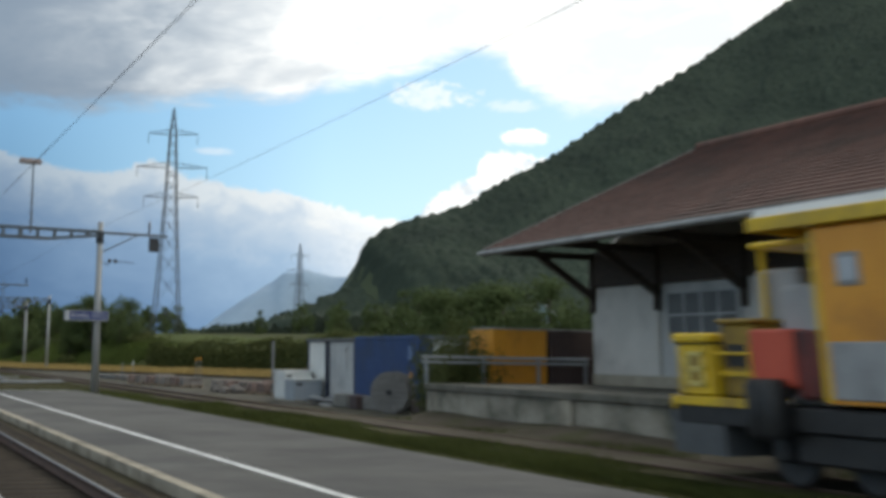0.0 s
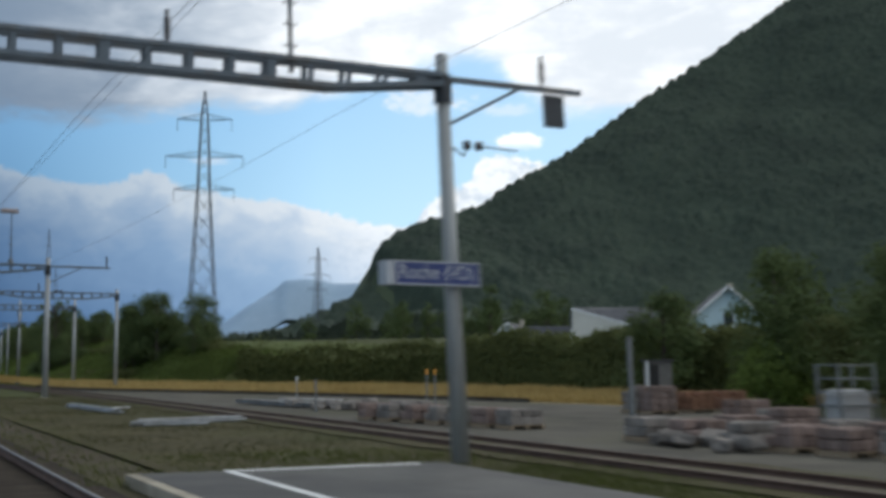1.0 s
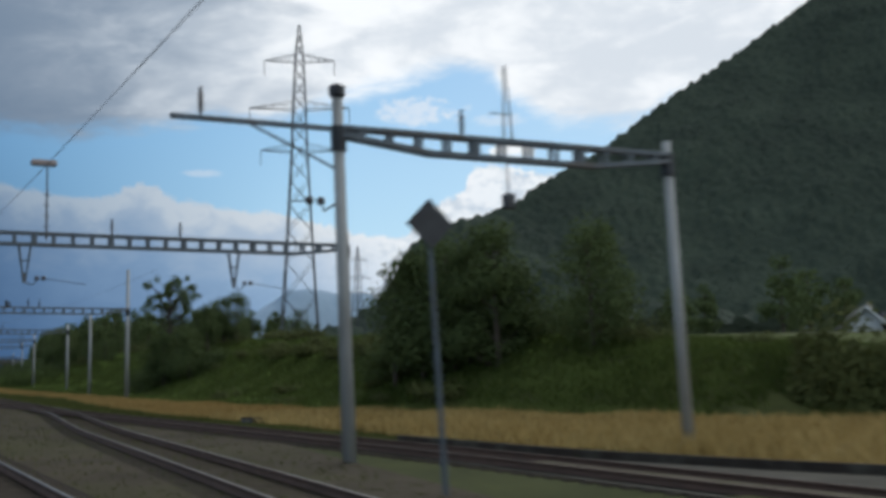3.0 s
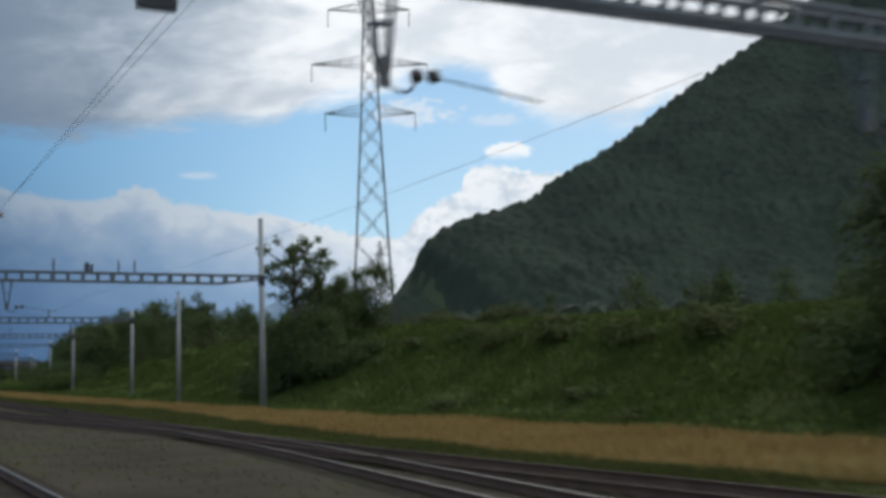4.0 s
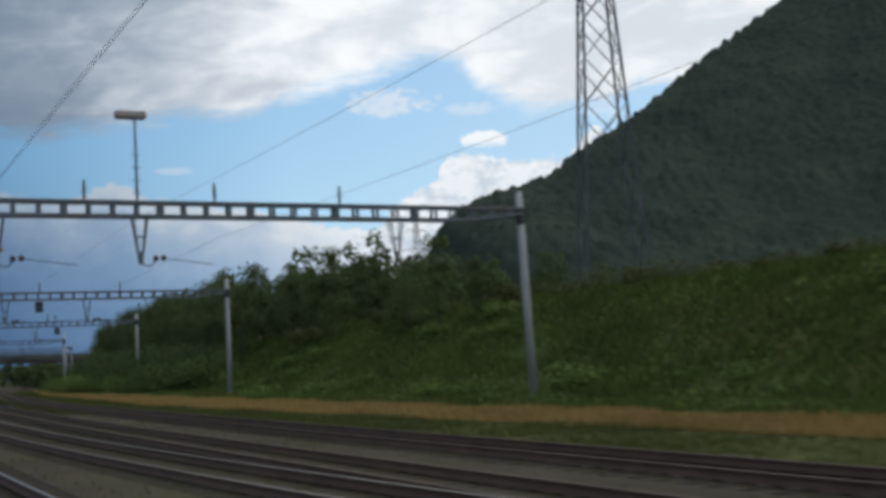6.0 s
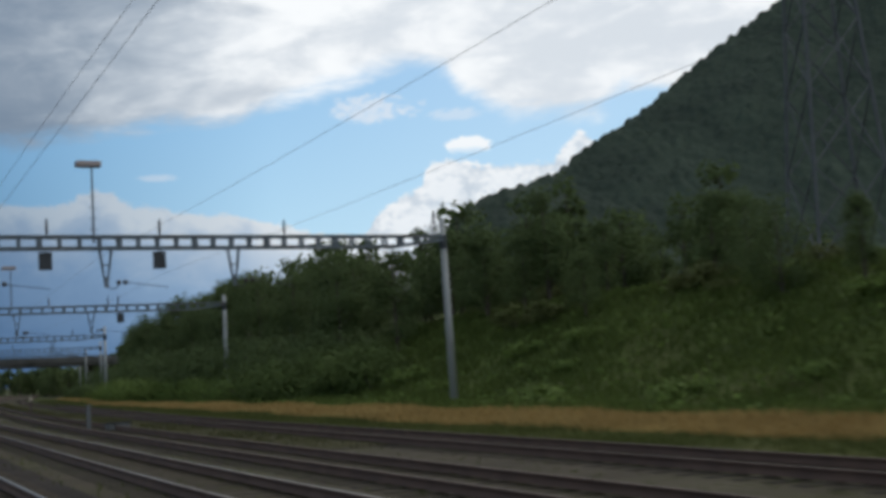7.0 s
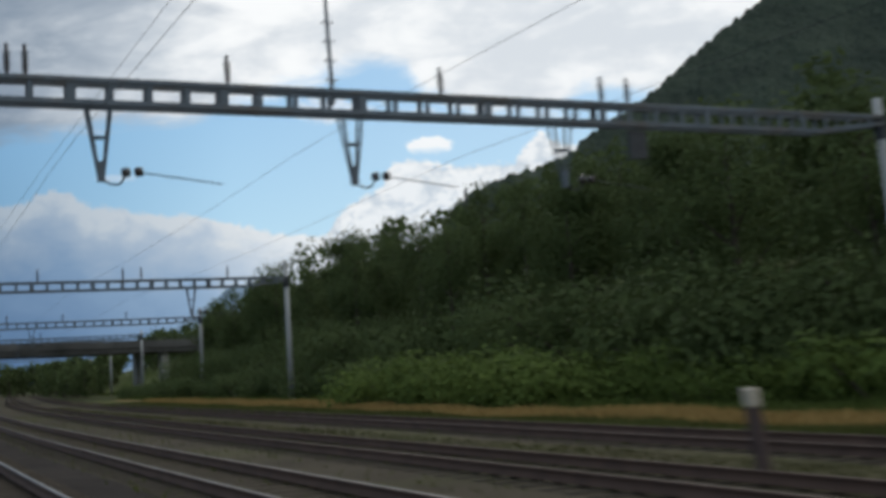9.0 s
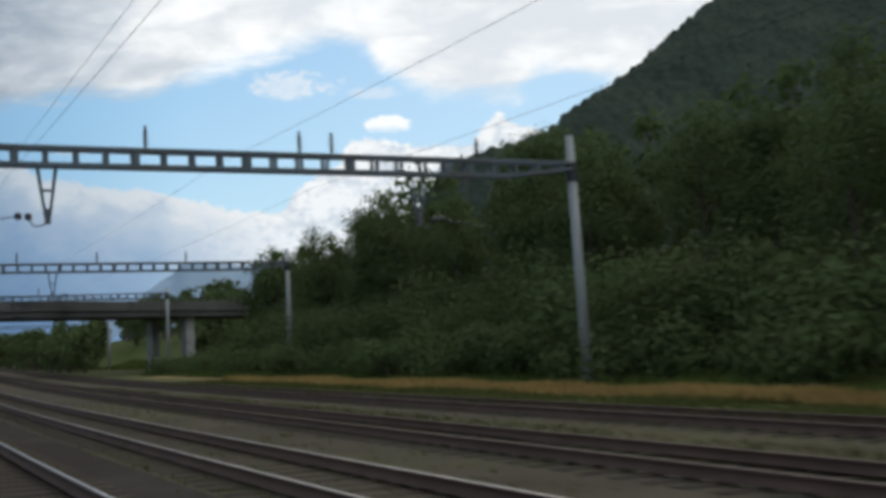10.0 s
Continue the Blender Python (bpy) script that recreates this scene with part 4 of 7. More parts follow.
def leaf_quads(centres, normals, size, rng, droop=0.3, broad=0.55):
    """Bent four-cornered leaves at the centres, turned at random about their normals."""
    n = len(centres)
    nrm = normals / np.maximum(np.linalg.norm(normals, axis=1, keepdims=True), 1e-6)
    t = rng.normal(size=(n, 3))
    t -= (t * nrm).sum(1, keepdims=True) * nrm
    t /= np.maximum(np.linalg.norm(t, axis=1, keepdims=True), 1e-6)
    b = np.cross(nrm, t)
    s = size * rng.uniform(0.6, 1.4, (n, 1))
    v = np.stack([centres - t * s, centres - b * s * broad - nrm * s * droop, centres + t * s, centres + b * s * broad + nrm * s * droop * 0.5], 1).reshape(-1, 3)
    f = np.arange(4 * n).reshape(n, 4)
    return v, f


def crown_points(lobes, count, rng):
    """Points near the skins of several round lobes, with their outward ways."""
    vol = np.array([l[3] ** 2 for l in lobes])
    pick = rng.choice(len(lobes), count, p=vol / vol.sum())
    d = rng.normal(size=(count, 3))
    d /= np.linalg.norm(d, axis=1, keepdims=True)
    L = np.array(lobes)[pick]
    r = L[:, 3:4] * (0.35 + 1.05 * rng.uniform(0, 1, (count, 1)) ** 0.8 + 0.35 * rng.uniform(0, 1, (count, 1)) ** 6)
    c = L[:, :3] + d * r * np.array([1, 1, 0.85])
    return c, d + np.array([0, 0, 0.35]) + rng.normal(size=(count, 3)) * 0.32


def tree_parts(height, width, seed, leaves=2900, size=0.2, bare=0.02):
    """Meshes of a trunk with limbs and of a leafy crown of uneven outline."""
    rng = np.random.default_rng(seed)
    trunk = Build().rod((0, 0, -0.4), (0.1, 0.05, height * 0.45), height * 0.022, height * 0.013, 8, False)
    trunk.rod((0.1, 0.05, height * 0.45), (0.0, 0.1, height * 0.85), height * 0.013, height * 0.004, 6, False)
    lobes = []
    for i in range(13):
        a, k = rng.uniform(0, 2 * math.pi), rng.uniform(0, 1)
        z = height * (bare + 0.12 + (0.88 - bare - 0.12) * k)
        reach = width / 2 * (1.0 - 0.75 * abs(k - 0.35) ** 1.2) * rng.uniform(0.35, 0.8)
        r = width * rng.uniform(0.14, 0.24) * (1.0 - 0.35 * k)
        lobes.append((math.cos(a) * reach, math.sin(a) * reach, z, r))
        trunk.rod((0.08, 0.05, z - reach * 0.7), (math.cos(a) * reach * 0.8, math.sin(a) * reach * 0.8, z), height * 0.006, height * 0.002, 5, False)
    lobes.append((0, 0, height * 0.9, width * 0.16))
    lobes.append((0, 0, height * 0.6, width * 0.3))
    c, n = crown_points(lobes, leaves, rng)
    v, f = leaf_quads(c, n, size, rng)
    return trunk.mesh("trunk", True), array_mesh("crown", v, f)


def plant(name, meshes, mats, x, y, scale, turn, label, category, group):
    z = float(land(x, y))
    ob = thing(name, pose(float(x), float(y), z, 0, 0, turn) @ Matrix.Diagonal((scale[0], scale[0], scale[1], 1)), label, category, group)
    for n, m, k in zip(("trunk", "crown"), meshes, mats):
        if m is not None:
            part(n, m, k, ob)
    return ob


FINE_TREES = [tree_parts(10.0, w, 31 + i, 6000, 0.128) for i, w in enumerate((6.5, 7.5, 7.0, 8.2, 6.0))]
TREES = [tree_parts(10.0, w, 11 + i, 3600, 0.156) for i, w in enumerate((6.5, 7.5, 5.6, 8.2, 6.0))]
FAR_TREES = [tree_parts(10.0, w, 21 + i, 1000, 0.31) for i, w in enumerate((6.5, 7.5, 5.6, 8.2, 6.0))]


def wood(s0, s1, o0, o1, gap, h0, h1, group, seed, label="dark green broadleaf tree on the bank", mat="leaf", kinds=None):
    """Trees strewn over a stretch beside the line."""
    rng = np.random.default_rng(seed)
    s = s0
    kinds = kinds or (TREES if s1 < 480 and o0 < 36 else FAR_TREES)
    while s < s1:
        o = rng.uniform(o0, o1)
        x, y = spot(s, o)
        h = rng.uniform(h0, h1) / 10.0
        kind, broad, turn = kinds[int(rng.integers(len(kinds)))], h * rng.uniform(0.85, 1.15), rng.uniform(0, 360)
        if y < 512:
            plant("tree", kind, ("bark", mat), x, y, (broad, h), turn, label, "tree", group)
        s += gap * rng.uniform(0.6, 1.4)


def far_woods(stretches):
    """The trees beyond the bridge as one body of crowns on trunks; a lane between them stays open."""
    rng = np.random.default_rng(20)
    kinds = []
    for i, w in enumerate((6.5, 7.5, 5.6, 8.2, 6.0)):
        trunk, crown = tree_parts(10.0, w, 51 + i, 240, 0.6)
        kinds.append([(np.array([v.co[:] for v in m.vertices]), [tuple(p.vertices) for p in m.polygons]) for m in (trunk, crown)])
    body = (Build(), Build())
    for s0, s1, o0, o1, gap, h0, h1 in stretches:
        s = s0
        while s < s1:
            x, y = spot(s, rng.uniform(o0, o1))
            h, a = rng.uniform(h0, h1) / 10.0, rng.uniform(0, 2 * math.pi)
            c, d = math.cos(a) * h, math.sin(a) * h
            if abs(x - 6.2 - (y - 365) * 0.296) > 2.2:
                z = float(land(x, y))
                for b, (v, f) in zip(body, kinds[int(rng.integers(5))]):
                    b.add(np.stack([x + v[:, 0] * c - v[:, 1] * d, y + v[:, 0] * d + v[:, 1] * c, z + v[:, 2] * h], -1), f)
            s += gap * rng.uniform(0.6, 1.4)
    ob = tagged(part("woods", body[1], "leaf"), "dark broadleaf trees beyond the bridge", "trees", "", "stuff")
    part("trunks", body[0], "bark", ob)


def bush_mesh(seed, leaves=550, size=0.112):
    rng = np.random.default_rng(seed)
    lobes = [(rng.uniform(-0.9, 0.9), rng.uniform(-0.9, 0.9), rng.uniform(0.25, 0.75), rng.uniform(0.35, 0.62)) for _ in range(8)]
    c, n = crown_points(lobes, leaves, rng)
    c[:, 2] = np.abs(c[:, 2])
    v, f = leaf_quads(c, n, size, rng)
    stems = Build()
    for x, y, z, r in lobes:
        stems.rod((x * 0.2, y * 0.2, -0.1), (x, y, z), 0.03, 0.012, 5, False)
    return array_mesh("foliage", v, f), stems.mesh("stem")


BUSHES = [bush_mesh(40 + i) for i in range(5)]
TALL_BUSHES = [bush_mesh(60 + i, 1900, 0.058) for i in range(5)]
EDGE_BUSHES = [bush_mesh(70 + i, 4200, 0.036) for i in range(5)]
BUSH_TINTS = {}


def bushes(s0, s1, o0, o1, gap, h0, h1, mat, seed, label, wide=1.3):
    rng = np.random.default_rng(seed)
    s = s0
    while s < s1:
        x, y = spot(s, rng.uniform(o0, o1))
        h = rng.uniform(h0, h1)
        k = int(rng.integers(5))
        tall = 2 if h > 2.5 else 1 if h > 1.3 else 0
        kind = (BUSHES, TALL_BUSHES, EDGE_BUSHES)[tall][k]
        if (k, mat, tall) not in BUSH_TINTS:
            BUSH_TINTS[k, mat, tall] = kind[0].copy()
        ob = thing("bush", pose(float(x), float(y), float(land(x, y)) - 0.1, 0, 0, rng.uniform(0, 360)) @ Matrix.Diagonal((h * wide * 0.75, h * wide * 0.75, h * 0.85, 1)), label, "bush", "bushes by the line")
        part("foliage", BUSH_TINTS[k, mat, tall], mat, ob)
        part("stem", kind[1], "bark", ob)
        s += gap * rng.uniform(0.6, 1.4)


CROWN_CELL = 6.5


def crown_in_cell(i, j):
    """Random numbers that belong to one cell of the wood: place, reach and height of its crown."""
    h = [np.modf(np.abs(np.sin(i * a + j * b + c)) * 43758.5453)[0] for a, b, c in ((12.9898, 78.233, 0.0), (39.346, 11.135, 1.7), (73.156, 52.235, 3.1), (26.71, 94.33, 5.9))]
    x, y = (i + 0.1 + 0.8 * h[0]) * CROWN_CELL, (j + 0.1 + 0.8 * h[1]) * CROWN_CELL
    return x, y, CROWN_CELL * (0.62 + 0.4 * h[2]), 1.8 + 5.2 * h[3] ** 2


def canopy(x, y):
    """Height of the leaf roof over the ground: many overlapping domed crowns."""
    i, j = np.floor(x / CROWN_CELL), np.floor(y / CROWN_CELL)
    top = np.zeros_like(x)
    for di in (-1, 0, 1):
        for dj in (-1, 0, 1):
            cx, cy, r, h = crown_in_cell(i + di, j + dj)
            d = ((x - cx) ** 2 + (y - cy) ** 2) / (r * r)
            top = np.maximum(top, h * np.sqrt(np.clip(1 - d, 0, 1)))
    # stands of different age, and folds in the slope
    rx, ry, _ = (np.array(c) for c in zip(*RIDGE))
    below = smooth01((np.interp(x, rx, ry) - 20 - y) / 60.0)
    stands = np.sin(x * 0.047 + 1.4 * np.sin(y * 0.031)) * np.sin(y * 0.041 + 1.1 * np.sin(x * 0.023)) + 0.6 * np.sin(x * 0.019 + y * 0.006)
    return top * (1 + 0.15 * below * stands) + 2.4 * below * (stands + 1.6)


def wooded(x, y, z):
    rx, ry, _ = (np.array(c) for c in zip(*RIDGE))
    turn = np.degrees(np.arctan2(x, y - 100))
    return (y < np.interp(x, rx, ry) + 22) & ((z > 6) | (y > 430 + 0.2 * x)) & (turn > 15.5) & (turn < 60)


def forest():
    """The woods on the spur: a roof of domed crowns, roughened by leafy sprays."""
    rng = np.random.default_rng(3)
    gx, gy = np.arange(190, 1330, 2.2), np.arange(420, 1330, 2.2)
    X, Y = np.meshgrid(gx, gy)
    G = land(X, Y)
    rough = rng.uniform(-0.3, 0.3, X.shape)
    Z = G + canopy(X, Y) + rough - 0.5
    n, m = X.shape
    ok = wooded(X, Y, G)
    i = np.arange(n * m).reshape(n, m)
    f = np.stack([i[:-1, :-1], i[:-1, 1:], i[1:, 1:], i[1:, :-1]], -1)[(ok[:-1, :-1] & ok[1:, 1:])].reshape(-1, 4)
    used, f = np.unique(f, return_inverse=True)
    v = np.stack([X, Y, Z], -1).reshape(-1, 3)[used]
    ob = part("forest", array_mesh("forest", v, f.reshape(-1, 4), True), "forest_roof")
    tagged(ob, "dense dark green forest covering the mountain spur", "forest", "", "stuff")
    x, y = rng.uniform(190, 1330, 140000), rng.uniform(420, 1330, 140000)
    z = land(x, y)
    keep = wooded(x, y, z)
    x, y, z = x[keep], y[keep], z[keep]
    c = np.stack([x, y, z + canopy(x, y) + rng.uniform(-0.4, 0.7, len(x))], -1)
    way = rng.normal(size=(len(x), 3)) * 0.35 + np.array([0, -0.4, 0.8])
    v, f = leaf_quads(c, way, 0.75, rng, 0.3, 0.8)
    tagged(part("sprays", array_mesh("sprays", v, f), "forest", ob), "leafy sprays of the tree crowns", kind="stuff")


forest()


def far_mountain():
    """The pale mountain far up the valley, its haze put into the base colour."""
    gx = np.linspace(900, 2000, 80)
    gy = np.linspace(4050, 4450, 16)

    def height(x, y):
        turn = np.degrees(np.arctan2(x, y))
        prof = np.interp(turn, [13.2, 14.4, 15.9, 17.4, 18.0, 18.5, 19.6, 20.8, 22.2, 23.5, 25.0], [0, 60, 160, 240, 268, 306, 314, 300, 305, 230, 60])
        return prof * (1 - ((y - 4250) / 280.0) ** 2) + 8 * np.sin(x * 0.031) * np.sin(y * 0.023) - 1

    sheet("backdrop", gx, gy, height, "far_hill", "mountain far up the valley, haze painted in as pale blue-grey", "mountain")


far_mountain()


# trees and bushes along the line
M["leaf_mid"] = leafy("garden_leaves", (0.07, 0.105, 0.022), (0.15, 0.195, 0.048), spread=0.35)
plant("tree", TREES[3], ("bark", "leaf"), 32.8, 166.5, (0.6, 0.66), 40, "green slender tree behind the line", "tree", "trees on the bank")
plant("tree", TREES[1], ("bark", "leaf"), 34.6, 168.5, (0.55, 0.6), 140, "green slender tree behind the line", "tree", "trees on the bank")
wood(171, 181, 28.5, 31.5, 1.5, 6.4, 7.7, "trees on the bank", 1, "dark bushy broadleaf tree behind the line")
wood(231, 242, 27.5, 31.5, 1.9, 4.4, 5.6, "trees on the bank", 6)
wood(238.5, 252, 33.5, 37.5, 1.5, 4.4, 5.6, "trees on the bank", 34)
wood(330, 372, 46, 64, 3.2, 4.5, 6.3, "trees on the bank", 35)
wood(294, 330, 33, 39, 4.2, 3.4, 5.0, "trees on the bank", 2)
wood(328, 348, 31, 38, 3.6, 5.6, 7.4, "trees on the bank", 13)
wood(346, 462, 29.5, 36, 3.9, 6.9, 9.3, "trees on the bank", 3, kinds=FINE_TREES)
wood(340, 466, 37, 46, 4.4, 8.6, 10.8, "trees on the bank", 4)
wood(318, 345, 40, 48, 5.5, 5, 7, "trees on the bank", 8)
wood(350, 372, 62, 84, 3.5, 5.0, 7.5, "trees on the bank", 14)
wood(372, 440, 56, 84, 4.0, 7.0, 9.6, "trees on the bank", 32)
wood(462, 484, 30.5, 34, 3.2, 6.0, 8.0, "trees on the bank", 33)
wood(460, 497, 35.5, 43, 3.0, 5.6, 7.4, "trees on the bank", 18)
wood(463, 500, 44, 54, 4.0, 6.4, 8.2, "trees on the bank", 19)
far_woods(((512, 560, 33, 52, 2.6, 5.2, 6.8), (518, 610, 17, 25, 2.4, 4.2, 5.6), (514, 560, -34, -8, 2.0, 4.2, 5.4), (518, 540, 16, 22, 5, 2.6, 3.6), (556, 680, 17, 46, 1.6, 6.0, 8.0), (520, 700, -40, -12, 3.0, 4.5, 6.5), (640, 700, -70, 10, 1.6, 6.5, 9.5), (660, 700, 8, 46, 1.1, 6.5, 9.0)))
wood(78, 118, 58, 74, 5.0, 5.5, 8.5, "trees beyond the yard", 9, "green broadleaf tree among the houses", "leaf_mid")
wood(40, 90, 48, 66, 6, 5, 7.5, "trees beyond the yard", 10, "green broadleaf tree beyond the goods yard", "leaf_mid")
rng_spots = ((38.4, 83.0, 7.4, 0.8), (41.6, 86.2, 7.7, 0.85), (44.6, 100.0, 6.6, 0.95), (47.8, 104.0, 6.0, 0.9), (33.2, 62.5, 6.6, 0.85), (36.0, 60.0, 6.9, 0.9), (38.5, 57.0, 6.4, 0.85), (36.5, 66.5, 7.0, 0.85), (41.0, 70.0, 7.4, 0.9), (33.6, 69.0, 6.4, 0.85), (35.2, 72.5, 6.6, 0.85), (37.8, 73.0, 6.8, 0.85), (39.0, 75.5, 7.2, 0.85), (42.5, 80.0, 7.2, 0.8))
for i, (x, y, h, w) in enumerate(rng_spots):
    plant("tree", TREES[i % 5], ("bark", "leaf_mid"), x, y, (w * (0.9 + 0.06 * (i % 4)), h / 10.0), 37.0 * i, "bright green bushy tree behind the goods yard", "tree", "trees beyond the yard")
wood(232, 330, 95, 130, 6, 7, 10, "trees beyond the yard", 12, "green broadleaf tree at the foot of the hill")
bushes(231, 241, 27, 31.5, 1.3, 1.8, 3.0, "leaf", 21, "dark dense bush on the bank")
bushes(172, 184, 29, 33, 1.7, 1.8, 2.6, "leaf", 22, "dark dense bush on the bank")
bushes(343, 462, 26.5, 30, 2.7, 2.0, 4.4, "leaf", 23, "dark dense bush at the edge of the wood")
bushes(250, 345, 23, 37, 3.0, 0.45, 1.1, "leaf_bright", 24, "low green shrub on the grass bank", 1.7)
bushes(170, 250, 25, 38, 3.6, 0.45, 1.1, "leaf_hedge", 25, "low olive green shrub on the grass bank", 1.7)
bushes(160, 345, 33, 40, 5.0, 0.7, 1.5, "leaf_hedge", 43, "olive green shrub at the top of the bank", 1.6)
bushes(371, 388.5, 20.0, 23, 0.9, 1.4, 2.2, "leaf_bright", 26, "bright green bramble bush beside the track")
bushes(331, 346, 23.5, 28.5, 1.1, 1.7, 3.0, "leaf_soft", 27, "green bush at the foot of the bank")
bushes(396, 470, 22.8, 25, 2.0, 1.2, 2.2, "leaf", 28, "green bramble bush beside the track")
bushes(466, 484, 22, 26, 2.2, 1.0, 1.7, "leaf", 31, "dark bush beside the track near the bridge")
bushes(92, 140, 52, 60, 4.5, 0.8, 1.4, "leaf_hedge", 29, "green bush among the houses")
bushes(352, 372, 22.5, 25, 2.0, 1.2, 2.2, "leaf_bright", 30, "green bramble bush beside the track")

for x, y, h in ((16.9, 35.3, 2.6), (17.5, 35.15, 2.7), (17.2, 35.9, 2.8), (18.05, 35.1, 2.7), (17.7, 36.2, 2.7)):
    ob = thing("bush", pose(x, y, -0.7, 0, 0, x * 77) @ Matrix.Diagonal((0.72, 0.62, h * 0.85, 1)), "bushy green shrub between the dock and a cabin", "bush", "bushes by the line")
    part("foliage", BUSH_TINTS.setdefault((1, "leaf_hedge", 1), TALL_BUSHES[1][0].copy()), "leaf_hedge", ob)
    part("stem", TALL_BUSHES[1][1], "bark", ob)


for x, y, h in ((37.4, 82.2, 2.8), (38.8, 83.8, 3.2), (40.2, 85.4, 3.2), (41.8, 87.2, 3.0)):
    ob = thing("bush", pose(x, y, float(land(x, y)) - 0.1, 0, 0, x * 50) @ Matrix.Diagonal((1.5, 1.4, h * 0.85, 1)), "green bush under a garden tree", "bush", "bushes by the line")
    part("foliage", BUSH_TINTS.setdefault((2, "leaf_mid", 1), TALL_BUSHES[2][0].copy()), "leaf_mid", ob)
    part("stem", TALL_BUSHES[2][1], "bark", ob)


def tree_by_pole():
    """A small open-crowned tree whose branches show against the sky."""
    rng = np.random.default_rng(77)
    trunk = Build().rod((0, 0, -0.3), (0, 0, 7.6), 0.16, 0.09, 8, False)
    lobes = []
    for i in range(46):
        a, z = rng.uniform(0, 2 * math.pi), rng.uniform(6.0, 10.6)
        reach = rng.uniform(0.6, 3.4) * (1 - abs(z - 8.6) / 4.4)
        lobes.append((math.cos(a) * reach, math.sin(a) * reach, z, rng.uniform(0.25, 0.5)))
        trunk.rod((0, 0, z - 1.5), (math.cos(a) * reach, math.sin(a) * reach, z), 0.05, 0.02, 5, False)
    c, n = crown_points(lobes, 3000, rng)
    v, f = leaf_quads(c, n, 0.13, rng)
    plant("tree", (trunk.mesh("trunk", True), array_mesh("crown", v, f)), ("bark", "leaf"), 29.1, 236.5, (1.05, 1.0), 20, "small open-crowned tree with gaps against the sky", "tree", "trees on the bank")


tree_by_pole()


def cover(name, s0, s1, o0, o1, per_m2, size, rise, mat, label, category, seed, edge=None):
    """Leaves or blades strewn over the land, denser in clumps."""
    rng = np.random.default_rng(seed)
    n = int((s1 - s0) * (o1 - o0) * per_m2)
    s, o = rng.uniform(s0, s1, n), rng.uniform(o0, o1, n)
    if edge is not None:
        lo, hi = edge(s)
        o = lo + (hi - lo) * (o - o0) / (o1 - o0)
    x, y = spot(s, o)
    clump = 0.5 + 0.5 * np.sin(x * 0.9 + 2.1 * np.sin(y * 0.37)) * np.sin(y * 0.8 + 1.7 * np.sin(x * 0.41))
    h = rise * (0.25 + 0.75 * clump) * rng.uniform(0.2, 1.0, n)
    c = np.stack([x, y, land(x, y) + 0.05 + h], -1)
    nrm = rng.normal(size=(n, 3)) + np.array([0, 0, 0.9])
    v, f = leaf_quads(c, nrm, size, rng)
    ob = part(name, array_mesh(name, v, f), mat)
    return tagged(ob, label, category, "", "stuff")


def blades(name, s0, s1, per_m2, height, width, mat, label, category, seed, edge):
    """Upright stalks as narrow bent triangles."""
    rng = np.random.default_rng(seed)
    s = rng.uniform(s0, s1, int((s1 - s0) * per_m2 * 6))
    lo, hi = edge(s)
    o = lo + (hi - lo) * rng.uniform(0, 1, len(s))
    x, y = spot(s, o)
    n = len(s)
    h = height * rng.uniform(0.55, 1.1, n) * (0.8 + 0.2 * np.sin(x * 0.7 + np.sin(y * 0.5) * 2))
    a = rng.uniform(0, 2 * math.pi, n)
    lean = rng.normal(size=(n, 2)) * 0.25 * height
    z = land(x, y) + 0.03
    w = width * rng.uniform(0.6, 1.4, n)
    p0 = np.stack([x - np.cos(a) * w, y - np.sin(a) * w, z], -1)
    p1 = np.stack([x + np.cos(a) * w, y + np.sin(a) * w, z], -1)
    p2 = np.stack([x + lean[:, 0], y + lean[:, 1], z + h], -1)
    v = np.stack([p0, p1, p2], 1).reshape(-1, 3)
    ob = part(name, array_mesh(name, v, np.arange(3 * n).reshape(n, 3)), mat)
    return tagged(ob, label, category, "", "stuff")


def arr(xs, ys):
    return lambda s: np.interp(s, xs, ys)


field_lo, field_hi = arr(FIELD_S, [o + 0.8 for o in FIELD_O]), arr([84, 138, 155, 172], [46.8, 46.8, 30.2, 24.8])
blades("wheat", 84, 172, 110, 0.6, 0.05, "wheat", "dense ripe golden wheat", "wheat", 51, lambda s: (field_lo(s), field_hi(s)))
blades("dry_grass", 172, 440, 60, 0.4, 0.045, "dry_blade", "dry straw-coloured grass", "grass", 52, lambda s: (straw_foot(s) + 0.1, bank_foot(s) - 0.1))
blades("margin_grass", 96, 173, 40, 0.22, 0.03, "blade", "green grass tufts in front of the wheat", "grass", 63, lambda s: (np.interp(s, FIELD_S, FIELD_O) - np.where(s < 150, 0.0, 0.8), np.interp(s, FIELD_S, FIELD_O) + 1.0))
blades("verge_grass", 172, 440, 55, 0.24, 0.03, "blade", "green grass tufts on the verge", "grass", 53, lambda s: (np.interp(s, [172, 210, 290, 340], [13.4, 13.0, 13.5, 14.6]), straw_foot(s) + 0.5))
blades("siding_grass", 14, 66, 120, 0.13, 0.022, "blade", "short green grass tufts", "grass", 54, lambda s: (np.where(s < 60.3, 10.1, 5.6), np.full_like(s, 12.85)))
blades("verge_tufts", 66, 118, 60, 0.11, 0.022, "dull_blade", "dull olive grass tufts", "grass", 62, lambda s: (np.full_like(s, 5.6), np.full_like(s, 12.85)))
blades("shoulder_grass", 6, 46, 160, 0.26, 0.028, "blade", "longer grass along the siding's rail", "grass", 60, lambda s: (np.full_like(s, 11.2), np.full_like(s, 12.88)))
